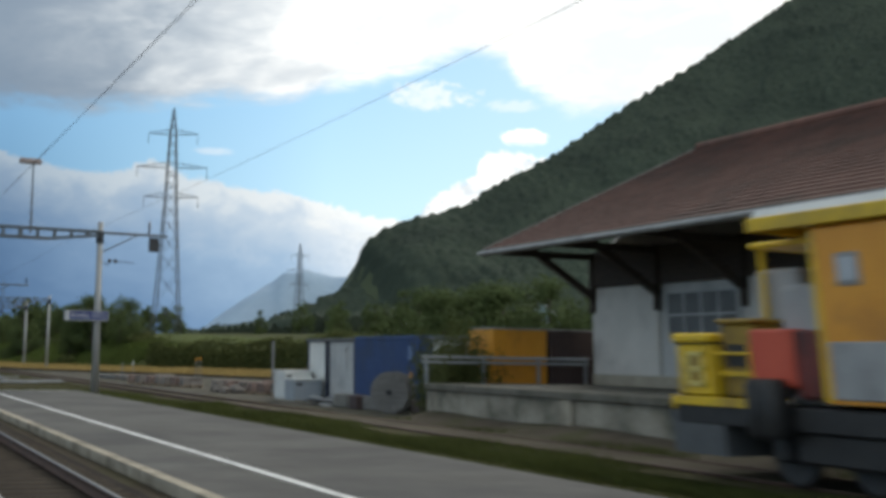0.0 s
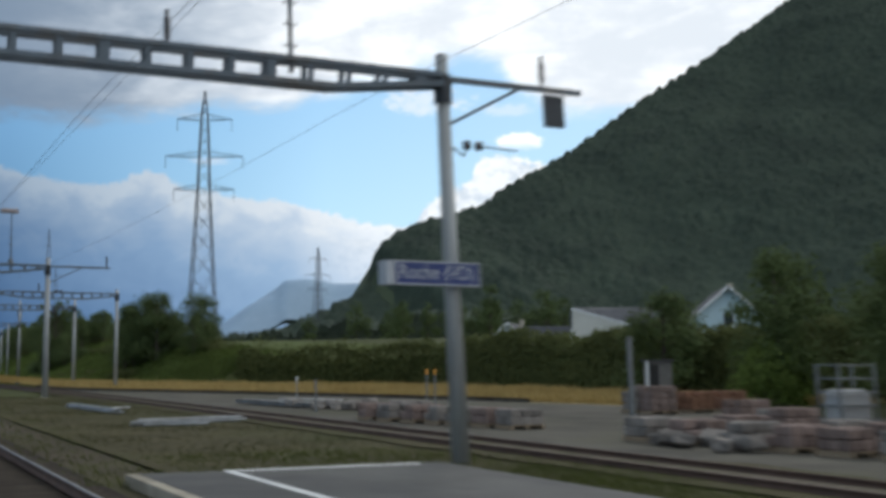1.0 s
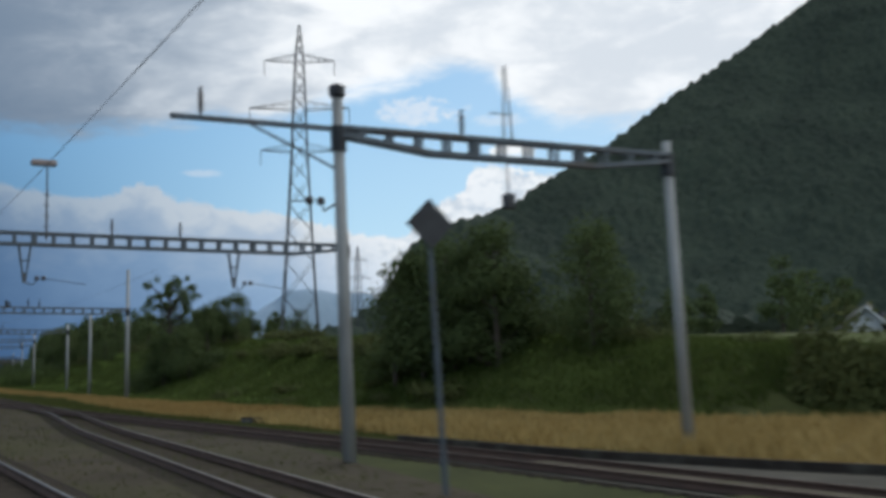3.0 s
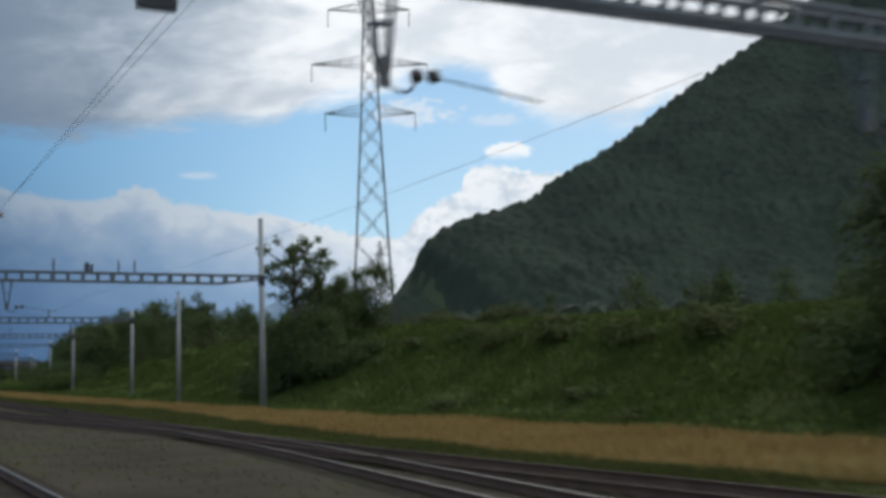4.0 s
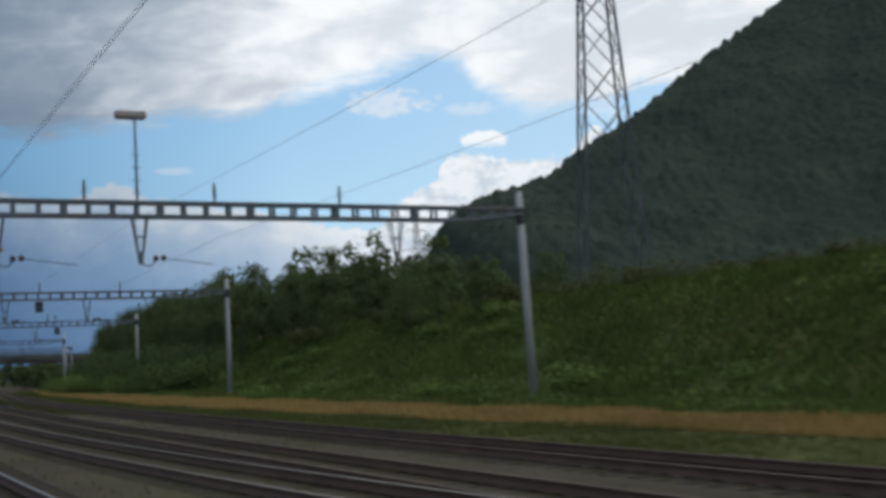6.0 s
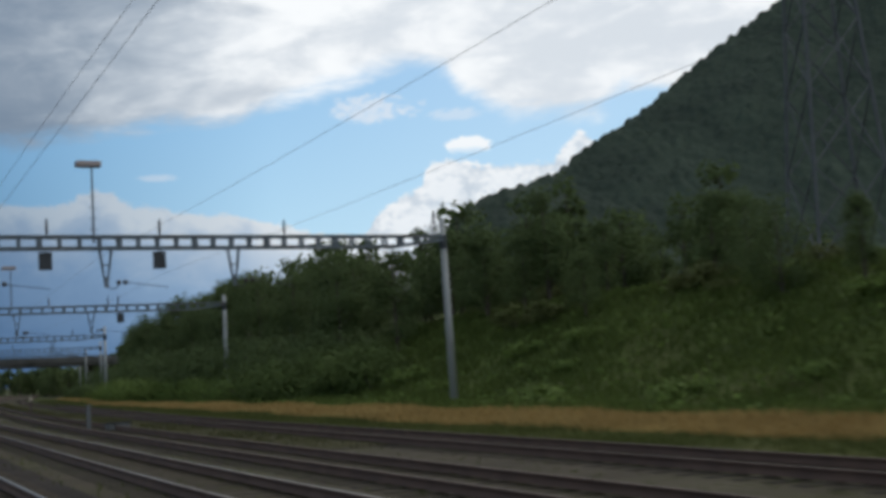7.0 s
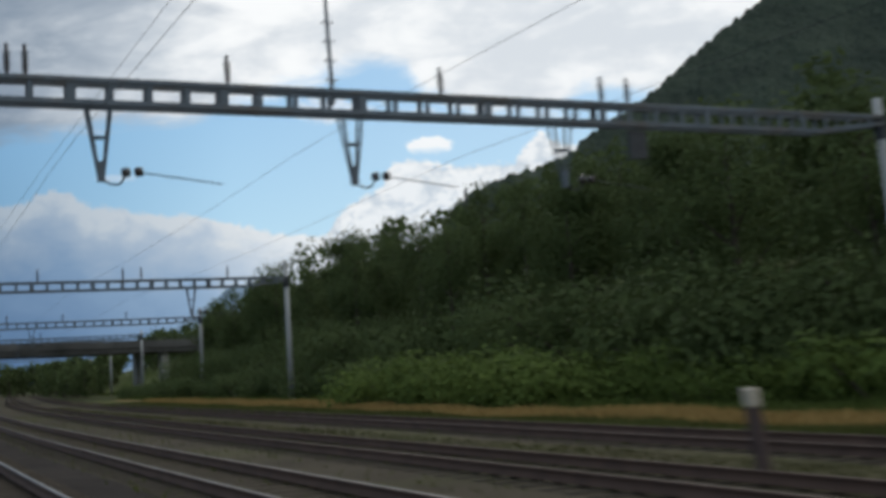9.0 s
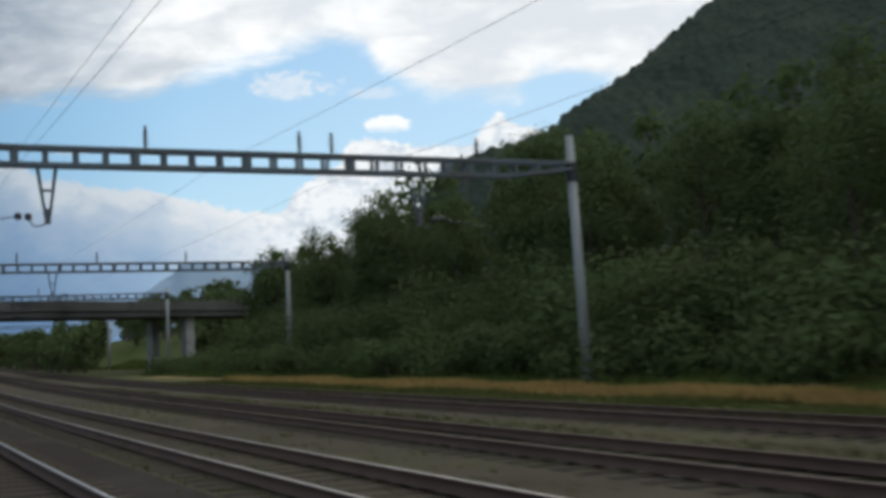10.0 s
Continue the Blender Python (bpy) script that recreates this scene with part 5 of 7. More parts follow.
blades("dock_weeds", 4, 34, 40, 0.3, 0.03, "blade", "thin weeds along the foot of the dock", "weeds", 61, lambda s: (np.full_like(s, 14.5), np.full_like(s, 16.1)))
blades("track_weeds", 60, 420, 8, 0.10, 0.022, "blade", "scattered weeds between the tracks", "weeds", 55, lambda s: (np.full_like(s, 3.6), arr([60, 120, 165, 210], [5.4, 7.6, 13.0, 13.3])(s)))
blades("strip_weeds", 292, 440, 14, 0.14, 0.025, "dull_blade", "thin weeds between two sidetracks", "weeds", 59, lambda s: (np.full_like(s, 10.0), np.full_like(s, 11.7)))
blades("bank_grass", 145, 352, 140, 0.5, 0.05, "meadow_blade", "long green grass on the bank", "grass", 56, lambda s: (bank_foot(s), np.full_like(s, 40.0)))
blades("shade_grass", 352, 560, 50, 0.45, 0.05, "meadow_blade", "long green grass at the edge of the wood", "grass", 57, lambda s: (bank_foot(s), np.full_like(s, 30.0)))
cover("bank_plants", 168, 352, 22, 40, 3, 0.13, 0.45, "leaf_bright", "broad-leaved weeds in the grass of the bank", "plants", 58,
      lambda s: (bank_foot(s), np.full_like(s, 40.0)))


def hedge():
    """A long tall hedge of vines behind the wheat."""
    rng = np.random.default_rng(61)
    n = 44000
    s = rng.uniform(72, 154, n)
    front = 47.2 - 15 * smooth01((s - 134) / 24.0)
    top = 4.05 - 1.4 * smooth01((s - 136) / 16.0) + 0.35 * np.sin(s * 0.31) + 0.25 * np.sin(s * 0.9 + 1.0)
    u = rng.uniform(0, 1, n)
    face = rng.uniform(0, 1, n) < 0.85
    o = np.where(face, front + rng.uniform(0, 0.9, n) + 0.5 * u, front + 0.7 + rng.uniform(0, 2.5, n))
    z = np.where(face, u * top, top + rng.uniform(-0.35, 0.35, n) * (0.6 + 0.8 * np.sin(s * 1.7) ** 2))
    x, y = spot(s, o)
    c = np.stack([x, y, land(x, y) + z], -1)
    nrm = rng.normal(size=(n, 3)) * 0.32 + np.where(face[:, None], np.array([-1.0, -0.3, 0.3]), np.array([-0.5, -0.3, 0.6]))
    v, f = leaf_quads(c, nrm, 0.17, rng)
    ob = part("hedge", array_mesh("hedge", v, f), "leaf_hedge")
    tagged(ob, "long tall green hedge behind the wheat field", "hedge", "", "stuff")
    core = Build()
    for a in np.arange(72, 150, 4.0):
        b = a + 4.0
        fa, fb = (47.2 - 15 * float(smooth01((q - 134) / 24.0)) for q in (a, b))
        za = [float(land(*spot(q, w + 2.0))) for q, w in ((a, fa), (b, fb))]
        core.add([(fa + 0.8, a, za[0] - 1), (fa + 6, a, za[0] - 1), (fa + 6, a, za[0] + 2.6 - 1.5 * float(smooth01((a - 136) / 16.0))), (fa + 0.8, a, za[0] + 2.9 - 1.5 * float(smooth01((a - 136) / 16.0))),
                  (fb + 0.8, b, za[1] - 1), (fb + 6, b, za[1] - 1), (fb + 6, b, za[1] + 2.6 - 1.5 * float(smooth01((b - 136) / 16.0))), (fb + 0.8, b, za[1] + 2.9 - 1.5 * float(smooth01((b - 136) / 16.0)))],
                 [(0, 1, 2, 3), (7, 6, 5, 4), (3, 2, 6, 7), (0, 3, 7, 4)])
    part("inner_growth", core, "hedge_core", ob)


def field_kerb():
    """A low dark kerb along the front of the wheat, in lengths laid end to end."""
    ob = thing("field_kerb", Matrix(), "low dark weathered kerb along the front of the wheat field", "kerb", kind="structure")
    ss = np.arange(94.0, 150.0, 2.0)
    for a in ss:
        oa, ob_ = (float(np.interp(q, FIELD_S, FIELD_O)) for q in (a, a + 1.97))
        (xa, ya), (xb, yb) = spot(a, oa), spot(a + 1.97, ob_)
        z = float(land(xa, ya))
        part("kerb_stone", Build().bar((xa, ya, z + 0.12), (xb, yb, z + 0.12), 0.16, 0.24), "kerb_dark", ob)


M["kerb_dark"] = surface("tarred_kerb", (0.03, 0.025, 0.021), (0.06, 0.05, 0.042), 0.9, 2.0, 25.0, (0.09, 0.085, 0.07), 1.2, world=True)
field_kerb()
# darker green of the solid core: the hedge's inner shade put into colour
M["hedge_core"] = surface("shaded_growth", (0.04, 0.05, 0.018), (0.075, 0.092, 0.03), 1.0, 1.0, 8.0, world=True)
hedge()


# ---------------------------------------------------------------- goods yard
GROUND = -0.63
M["grey_dark"] = surface("dark_grey_paint", (0.07, 0.075, 0.075), (0.13, 0.135, 0.135), 0.6, 1.5, 20.0, relief=0.1)
M["yellow_pale"] = surface("pale_yellow_paint", (0.66, 0.52, 0.14), (0.75, 0.62, 0.2), 0.5, 1.5, 20.0, relief=0.05)
M["yellow_dark"] = surface("worn_yellow_paint", (0.26, 0.16, 0.02), (0.42, 0.27, 0.03), 0.6, 1.5, 20.0, (0.12, 0.08, 0.03), 1.2, relief=0.1)
M["concrete_pale"] = surface("pale_concrete", (0.30, 0.295, 0.275), (0.45, 0.44, 0.41), 0.9, 1.0, 30.0, (0.2, 0.2, 0.19), 0.6, relief=0.3)
M["wood_grey"] = surface("weathered_board", (0.13, 0.125, 0.115), (0.24, 0.23, 0.21), 0.9, 3.0, 25.0, stretch=(1, 0.3, 4))
M["blue_pale"] = surface("pale_blue", (0.10, 0.16, 0.30), (0.16, 0.23, 0.38), 0.5, 2.0, 20.0, relief=0)
M["blue_dark"] = surface("navy_frame", (0.015, 0.02, 0.04), (0.03, 0.038, 0.065), 0.5, 2.0, 20.0, relief=0)
M["yellow"] = surface("machine_yellow", (0.70, 0.44, 0.012), (0.82, 0.55, 0.02), 0.45, 1.5, 20.0, (0.33, 0.22, 0.05), 0.9, relief=0.05)
M["orange"] = surface("machine_orange", (0.68, 0.28, 0.02), (0.80, 0.36, 0.035), 0.45, 1.2, 20.0, (0.42, 0.18, 0.03), 0.7, relief=0.05)
M["red"] = surface("machine_red", (0.52, 0.07, 0.035), (0.66, 0.11, 0.05), 0.5, 1.5, 20.0, relief=0.05)
M["grey_panel"] = surface("grey_panel", (0.30, 0.30, 0.29), (0.42, 0.42, 0.40), 0.6, 1.5, 20.0, (0.22, 0.22, 0.21), 0.9, relief=0.05)
M["black"] = surface("greasy_black", (0.012, 0.012, 0.012), (0.035, 0.033, 0.03), 0.55, 3.0, 25.0, relief=0.15)
M["blue"] = surface("container_blue", (0.018, 0.045, 0.13), (0.03, 0.07, 0.19), 0.5, 0.8, 20.0, (0.03, 0.05, 0.10), 0.7, relief=0.05)
M["cabin_white"] = surface("cabin_white", (0.62, 0.62, 0.58), (0.76, 0.76, 0.71), 0.5, 0.8, 15.0, (0.42, 0.42, 0.40), 0.5, relief=0.05)
M["cabin_grey"] = surface("cabin_grey", (0.44, 0.44, 0.42), (0.57, 0.57, 0.54), 0.5, 0.8, 15.0, (0.30, 0.30, 0.29), 0.5, relief=0.05)
M["render_wall"] = surface("rendered_wall", (0.56, 0.54, 0.49), (0.72, 0.69, 0.63), 0.9, 0.5, 25.0, (0.33, 0.32, 0.30), 0.35, relief=0.25, world=True)
M["wood_dark"] = surface("dark_stained_wood", (0.03, 0.022, 0.016), (0.075, 0.055, 0.04), 0.8, 3.0, 25.0, stretch=(1, 1, 6))
M["tile"] = surface("brown_roof_tile", (0.10, 0.05, 0.037), (0.19, 0.095, 0.068), 0.85, 1.2, 20.0, (0.07, 0.05, 0.04), 0.4, vary=0.35)
M["tile_rest"] = surface("brown_roof_tile", (0.10, 0.05, 0.037), (0.19, 0.095, 0.068), 0.85, 1.2, 20.0, (0.07, 0.05, 0.04), 0.4)
M["dock_slab"] = surface("mossy_slab", (0.11, 0.105, 0.085), (0.22, 0.205, 0.17), 0.9, 1.0, 30.0, (0.07, 0.07, 0.045), 0.6, relief=0.3)
M["cabinet_blue"] = surface("bluish_grey_paint", (0.26, 0.29, 0.31), (0.37, 0.40, 0.42), 0.5, 1.0, 15.0, (0.22, 0.24, 0.25), 0.6, relief=0.05)
M["brown"] = surface("brown_panel", (0.045, 0.028, 0.025), (0.08, 0.05, 0.043), 0.7, 1.5, 20.0)
M["stone"] = surface("pale_stone", (0.13, 0.118, 0.105), (0.28, 0.25, 0.22), 0.9, 3.0, 30.0, (0.17, 0.15, 0.13), 1.2, vary=0.5)
M["stone_pink"] = surface("pinkish_stone", (0.15, 0.11, 0.095), (0.26, 0.195, 0.165), 0.9, 3.0, 30.0, vary=0.45)
M["stone_rust"] = surface("clay_block", (0.17, 0.085, 0.05), (0.30, 0.17, 0.11), 0.9, 3.0, 30.0, (0.32, 0.24, 0.18), 1.0, vary=0.4)
M["pallet_wood"] = surface("pallet_wood", (0.20, 0.15, 0.10), (0.36, 0.28, 0.19), 0.9, 4.0, 30.0, stretch=(1, 6, 1))
M["galvanised"] = surface("galvanised_tube", (0.33, 0.35, 0.36), (0.48, 0.50, 0.51), 0.45, 2.0, 20.0, metal=0.6, relief=0.1)
M["house_wall"] = surface("pale_house_wall", (0.56, 0.58, 0.58), (0.70, 0.71, 0.70), 0.85, 0.4, 12.0, relief=0.1)
M["house_blue"] = surface("pale_blue_wall", (0.40, 0.52, 0.56), (0.50, 0.62, 0.65), 0.85, 0.4, 12.0, relief=0.1)
M["house_cream"] = surface("cream_house_wall", (0.50, 0.49, 0.44), (0.62, 0.61, 0.55), 0.85, 0.4, 12.0, relief=0.1)
M["alu_dull"] = surface("weathered_sheet", (0.22, 0.225, 0.22), (0.40, 0.405, 0.40), 0.6, 2.0, 20.0, (0.12, 0.11, 0.10), 1.5, metal=0.3, relief=0.2)
M["concrete_old"] = surface("weathered_block", (0.16, 0.155, 0.135), (0.28, 0.27, 0.24), 0.9, 1.5, 25.0, (0.10, 0.095, 0.08), 0.9, relief=0.4)
M["dock_concrete"] = surface("stained_concrete", (0.19, 0.175, 0.14), (0.45, 0.41, 0.33), 0.9, 0.9, 22.0, (0.085, 0.085, 0.06), 0.75, relief=0.5)
M["slate_dark"] = surface("dark_roof", (0.045, 0.047, 0.052), (0.08, 0.083, 0.09), 0.9, 0.8, 14.0, relief=0.2)
M["zinc_old"] = surface("weathered_zinc", (0.13, 0.14, 0.14), (0.25, 0.26, 0.255), 0.7, 2.0, 20.0, (0.09, 0.08, 0.065), 1.2, metal=0.3, relief=0.2)
M["zinc_light"] = surface("old_galvanised_tube", (0.19, 0.2, 0.205), (0.36, 0.375, 0.38), 0.6, 2.0, 20.0, (0.14, 0.135, 0.12), 1.2, metal=0.35, relief=0.1)
M["slate"] = surface("grey_roof", (0.075, 0.075, 0.08), (0.135, 0.135, 0.14), 0.9, 0.8, 14.0, relief=0.2)


def glass_build(N, bsdf, where):
    bsdf.inputs["Base Color"].default_value = (0.02, 0.025, 0.03, 1)
    bsdf.inputs["Roughness"].default_value = 0.08
    bsdf.inputs["Specular IOR Level"].default_value = 0.7


M["glass"] = material("dark_window_glass", glass_build)


# pale base colour stands in for bright sky showing through the pane
def pale_glass_build(N, bsdf, where):
    bsdf.inputs["Base Color"].default_value = (0.45, 0.47, 0.48, 1)
    bsdf.inputs["Roughness"].default_value = 0.12


M["dusty_glass"] = surface("dusty_window_glass", (0.07, 0.075, 0.075), (0.16, 0.165, 0.16), 0.5, 1.5, 20.0, relief=0.05)
M["red_dark"] = surface("dirty_red_paint", (0.09, 0.018, 0.014), (0.2, 0.04, 0.03), 0.6, 2.0, 20.0, (0.03, 0.02, 0.018), 1.5, relief=0.1)
M["pale_glass"] = material("sky_filled_cab_glass", pale_glass_build)


def wheel_mesh(r=0.46):
    return Build().lathe([(0.1, -0.09), (r - 0.1, -0.05), (r - 0.04, -0.07), (r + 0.03, -0.07), (r + 0.03, -0.04), (r, -0.03), (r - 0.01, 0.07), (r - 0.08, 0.07), (r - 0.12, 0.03), (0.12, 0.06), (0.1, 0.1)], 20).mesh("wheel", True)


def rail_machine():
    """The yellow track machine on the siding; its far end stands at y = 17.6."""
    ob = thing("track_machine", pose(13.57, 16.75, -0.46) @ Matrix.Diagonal((1, 0.77, 1, 1)), "yellow and orange track maintenance machine standing on the siding", "rail vehicle")
    y1 = -18.0
    part("frame", Build().box(-1.25, 1.25, y1, 0.0, 0.82, 1.18, 0.03), "black", ob, "black underframe")
    for x in (-1.29, 1.25):
        part("side_sill", Build().box(x, x + 0.04, -2.8, 0.0, 1.12, 1.26, 0.01), "yellow", ob)
    part("end_sill", Build().box(-1.3, 1.3, 0.0, 0.06, 1.05, 1.27, 0.01), "yellow", ob)
    part("plough", Build().prism([(-1.2, 0.35), (1.2, 0.35), (1.25, 1.02), (-1.25, 1.02)], -1.5, 0.2), "grey_dark", ob, "dark grey apron over the end of the frame")
    # engine box and steps on the open end
    b = part("equipment_box", Build().box(-1.2, -0.2, -1.15, -0.05, 1.26, 2.12, 0.05), "yellow", ob, "yellow equipment box")
    part("lid", Build().box(-1.26, -0.14, -1.2, 0.0, 2.12, 2.28, 0.04), "yellow", b)
    for y, z, w, h in ((-0.98, 1.42, 0.09, 0.56), (-0.52, 1.42, 0.09, 0.56), (-0.98, 1.42, 0.55, 0.08), (-0.98, 1.66, 0.55, 0.08), (-0.98, 1.9, 0.55, 0.08)):
        part("hatch_frame", Build().box(-1.24, -1.2, y, y + w, z, z + h, 0.01), "yellow_pale", b)
    part("hatch", Build().box(-1.225, -1.19, -0.95, -0.45, 1.45, 1.95), "yellow_dark", b)
    # black strip painted in as the shade under the lid
    part("gap", Build().box(-1.215, -0.19, -1.17, -0.04, 2.1, 2.16), "black", b)
    b = part("tool_box", Build().box(-1.05, 0.9, -2.4, -1.35, 1.26, 2.42, 0.05), "yellow_dark", ob, "worn yellow tool box")
    # black block set on the box as the shade of a hollow
    part("recess", Build().box(-1.065, -1.0, -2.3, -1.5, 1.75, 2.1), "black", b)
    part("lid", Build().box(-1.1, 0.95, -2.45, -1.3, 2.42, 2.5, 0.03), "yellow_dark", b)
    part("strap", Build().box(-1.1, -1.04, -2.4, -1.35, 1.6, 1.68), "yellow", b)
    for y in (-1.35, -2.4):
        part("railing_post", Build().rod((-1.2, y, 1.26), (-1.2, y, 2.1), 0.025, n=8), "yellow", ob)
    part("handrail", Build().rod((-1.2, -1.35, 1.95), (-1.2, -2.4, 1.95), 0.025, n=8), "yellow", ob)
    part("red_panel", Build().box(-1.22, -0.6, -3.68, -2.46, 1.45, 2.32, 0.04), "red", ob, "red side panel")
    part("red_panel", Build().box(-1.2, -0.6, -4.4, -3.72, 1.3, 2.3, 0.04), "red_dark", ob, "dark red side panel")
    part("machinery", Build().box(-0.9, 0.9, -4.3, -3.0, 1.2, 3.0, 0.08), "grey_panel", ob, "grey machinery between the cabs")
    part("hose_rack", Build().box(-0.5, 0.9, -3.0, -1.7, 2.1, 3.3, 0.06), "grey_panel", ob)
    for y in (-2.2, -4.2):
        part("canopy_post", Build().box(-0.65, -0.57, y, y + 0.08, 1.26, 3.64), "yellow", ob)
    part("canopy", Build().box(-0.7, 1.2, -4.5, -1.9, 3.62, 3.72, 0.03), "yellow", ob, "flat yellow canopy")
    # cab
    c = part("cab", Build().prism([(-1.28, 1.26), (1.28, 1.26), (1.28, 3.72), (1.05, 3.92), (-1.05, 3.92), (-1.28, 3.72)], y1 + 0.3, -4.55), "orange", ob, "orange cab with a small window")
    part("lower_panel", Build().box(-1.31, -1.26, y1 + 0.4, -4.75, 1.32, 2.12, 0.015), "grey_panel", c)
    part("cab_window", Build().box(-1.31, -1.26, -5.65, -5.2, 2.95, 3.3, 0.02), "pale_glass", c)
    part("window_frame", Build().box(-1.30, -1.27, -5.71, -5.14, 2.89, 3.36, 0.02), "grey_panel", c)
    part("corner_strip", Build().box(-1.3, -1.05, -4.66, -4.5, 1.26, 3.72, 0.03), "yellow", c)
    r = part("roof", Build().prism([(-1.35, 3.92), (1.35, 3.92), (1.2, 4.14), (-1.2, 4.14)], y1, -3.0), "cabin_white", ob, "white cab roof")
    part("roof_edge", Build().box(-1.38, -1.3, y1, -3.0, 3.78, 4.0, 0.02), "yellow", r)
    part("roof_front", Build().box(-1.38, 1.38, -3.0, -2.94, 3.78, 4.0, 0.02), "yellow", r)
    for y in (-2.95, -3.35):
        part("black_tank", Build().lathe([(0.2, 0.0), (0.24, 0.05), (0.24, 0.75), (0.17, 0.86)], 14, (-1.42, y, 0.72)), "black", ob, "upright black tank on the side of the frame", True)
    part("undercarriage", Build().box(-1.15, 1.15, y1 + 0.4, -3.4, 0.36, 0.84, 0.05), "black", ob)
    W = wheel_mesh()
    for y in (-2.9, -4.9, -13.0, -15.0):
        for x in (-0.75, 0.75):
            part("wheel", W, "black", ob, at=pose(x, y, 0.47, 0, 90, 0) @ Matrix.Diagonal((1, 1 / 0.77, 1, 1)))
        part("axle_box", Build().box(-1.1, -0.85, y - 0.2, y + 0.2, 0.35, 0.75, 0.05), "black", ob)
    part("bogie_frame", Build().box(-1.0, -0.8, -5.3, -1.9, 0.62, 0.84, 0.04), "black", ob)
    for x in (-0.87, 0.87):
        part("buffer", Build().lathe([(0.1, 0), (0.1, 0.4), (0.24, 0.42), (0.24, 0.48), (0.1, 0.5)], 14), "black", ob, smooth=False, at=pose(x, 0.05, 1.0, -90, 0, 0))


rail_machine()


def loading_dock():
    ob = thing("loading_dock", Matrix(), "old stained concrete loading dock beside the siding", "loading dock", kind="structure")
    part("dock_wall", Build().box(16.15, 16.6, -20, 34.45, -0.9, 0.38, 0.03), "dock_concrete", ob)
    part("dock_end", Build().box(16.6, 32, 34.05, 34.45, -0.9, 0.38, 0.03), "concrete", ob)
    y = -20.0
    while y < 34:
        part("slab", Build().box(16.0, 32.0, y + 0.01, min(y + 2.7, 34.55), 0.38, 0.575, 0.02), "dock_slab", ob)
        y += 2.72
    for y in (-6, 2, 10, 18, 26):
        part("buttress", Build().box(16.05, 16.15, y, y + 0.5, -0.9, 0.38, 0.02), "concrete", ob)




def goods_shed():
    ob = thing("goods_shed", Matrix(), "old goods shed with white walls and a brown tiled roof", "shed")
    z0 = 0.575
    part("wall", Build().box(22.0, 22.3, 30.4, 34.0, z0, 4.9, 0.02), "render_wall", ob)
    y = 33.98
    while y > -14:
        part("cladding_board", Build().box(21.93, 21.997, y - 0.235, y, 3.72, 4.9), "wood_dark", ob)
        y -= 0.24
    part("wall", Build().box(22.0, 22.3, 22.0, 26.4, z0, 4.9, 0.02), "render_wall", ob)
    part("wall", Build().box(22.0, 22.3, -14, 18.0, z0, 4.9, 0.02), "render_wall", ob)
    for y in (26.4, 18.0):
        part("wall_over_door", Build().box(22.03, 22.3, y, y + 4.0, 3.9, 4.9), "render_wall", ob)
        d = part("sliding_door", Build().box(22.12, 22.2, y, y + 4.0, z0, 3.9, 0.01), "cabin_grey", ob, "grey sliding door with a glazed upper half")
        part("door_window", Build().box(22.09, 22.12, y + 0.4, y + 3.6, 2.1, 3.4), "dusty_glass", d)
        for k in range(5):
            part("glazing_bar", Build().box(22.07, 22.13, y + 0.4 + k * 0.8 - 0.03, y + 0.4 + k * 0.8 + 0.03, 2.1, 3.4), "cabin_grey", d)
        part("glazing_bar", Build().box(22.068, 22.13, y + 0.4, y + 3.6, 2.72, 2.78), "cabin_grey", d)
    part("end_wall", Build().prism([(22.3, z0), (31.5, z0), (31.5, 4.9), (26.9, 8.3), (22.3, 4.95)], 33.75, 34.0), "render_wall", ob)
    part("back_wall", Build().box(31.5, 31.8, -14, 34.0, z0, 4.9), "render_wall", ob)
    part("plinth", Build().box(21.96, 22.0, -14, 34.03, z0, z0 + 0.35), "concrete", ob)
    # roof: boards, tiles in rows
    def slope(o):
        return 4.86 + (o - 18.2) * (9.0 - 4.86) / (26.9 - 18.2)
    part("roof_deck", Build().prism([(18.2, 4.70), (26.9, 8.84), (35.6, 4.70), (35.6, 4.80), (26.9, 8.94), (18.2, 4.80)], -16, 34.35), "wood_dark", ob)
    step = (26.9 - 18.2) / 26
    tile = Build().prism([(0, 0.0), (0.42, 0.135), (0.42, 0.175), (0.0, 0.06)], 0, 0.262).mesh("tile")
    rest = Build()
    for i in range(26):
        o, z = 18.2 + i * step, 4.82 + i * step * (8.84 - 4.70) / 8.7
        for k in range(183):
            y = 34.07 - k * 0.274
            if i < 10 and k < 30:
                part("tile", tile, "tile", ob, at=pose(o, y, z))
            else:
                rest.prism([(o, z), (o + 0.42, z + 0.135), (o + 0.42, z + 0.175), (o, z + 0.06)], y, y + 0.262)
    tagged(part("roof_tiles", rest, "tile_rest", ob), "brown clay roof tiles in rows", kind="stuff")
    part("back_slope", Build().prism([(26.9, 8.96), (35.6, 4.82), (35.6, 4.92), (26.9, 9.06)], -16, 34.35), "tile", ob)
    part("ridge", Build().rod((26.9, -16, 9.02), (26.9, 34.35, 9.02), 0.16, n=8), "tile", ob)
    part("fascia", Build().box(18.12, 18.2, -16, 34.35, 4.62, 4.84, 0.01), "wood_grey", ob, "weathered eaves board")
    part("gutter", Build().rod((18.02, -16, 4.74), (18.02, 34.35, 4.70), 0.07, n=8), "grey_panel", ob)
    part("barge_board", Build().bar((18.2, 34.37, 4.76), (26.9, 34.37, 8.9), 0.05, 0.26), "wood_grey", ob)
    part("barge_board", Build().bar((35.6, 34.37, 4.76), (26.9, 34.37, 8.9), 0.05, 0.26), "wood_grey", ob)
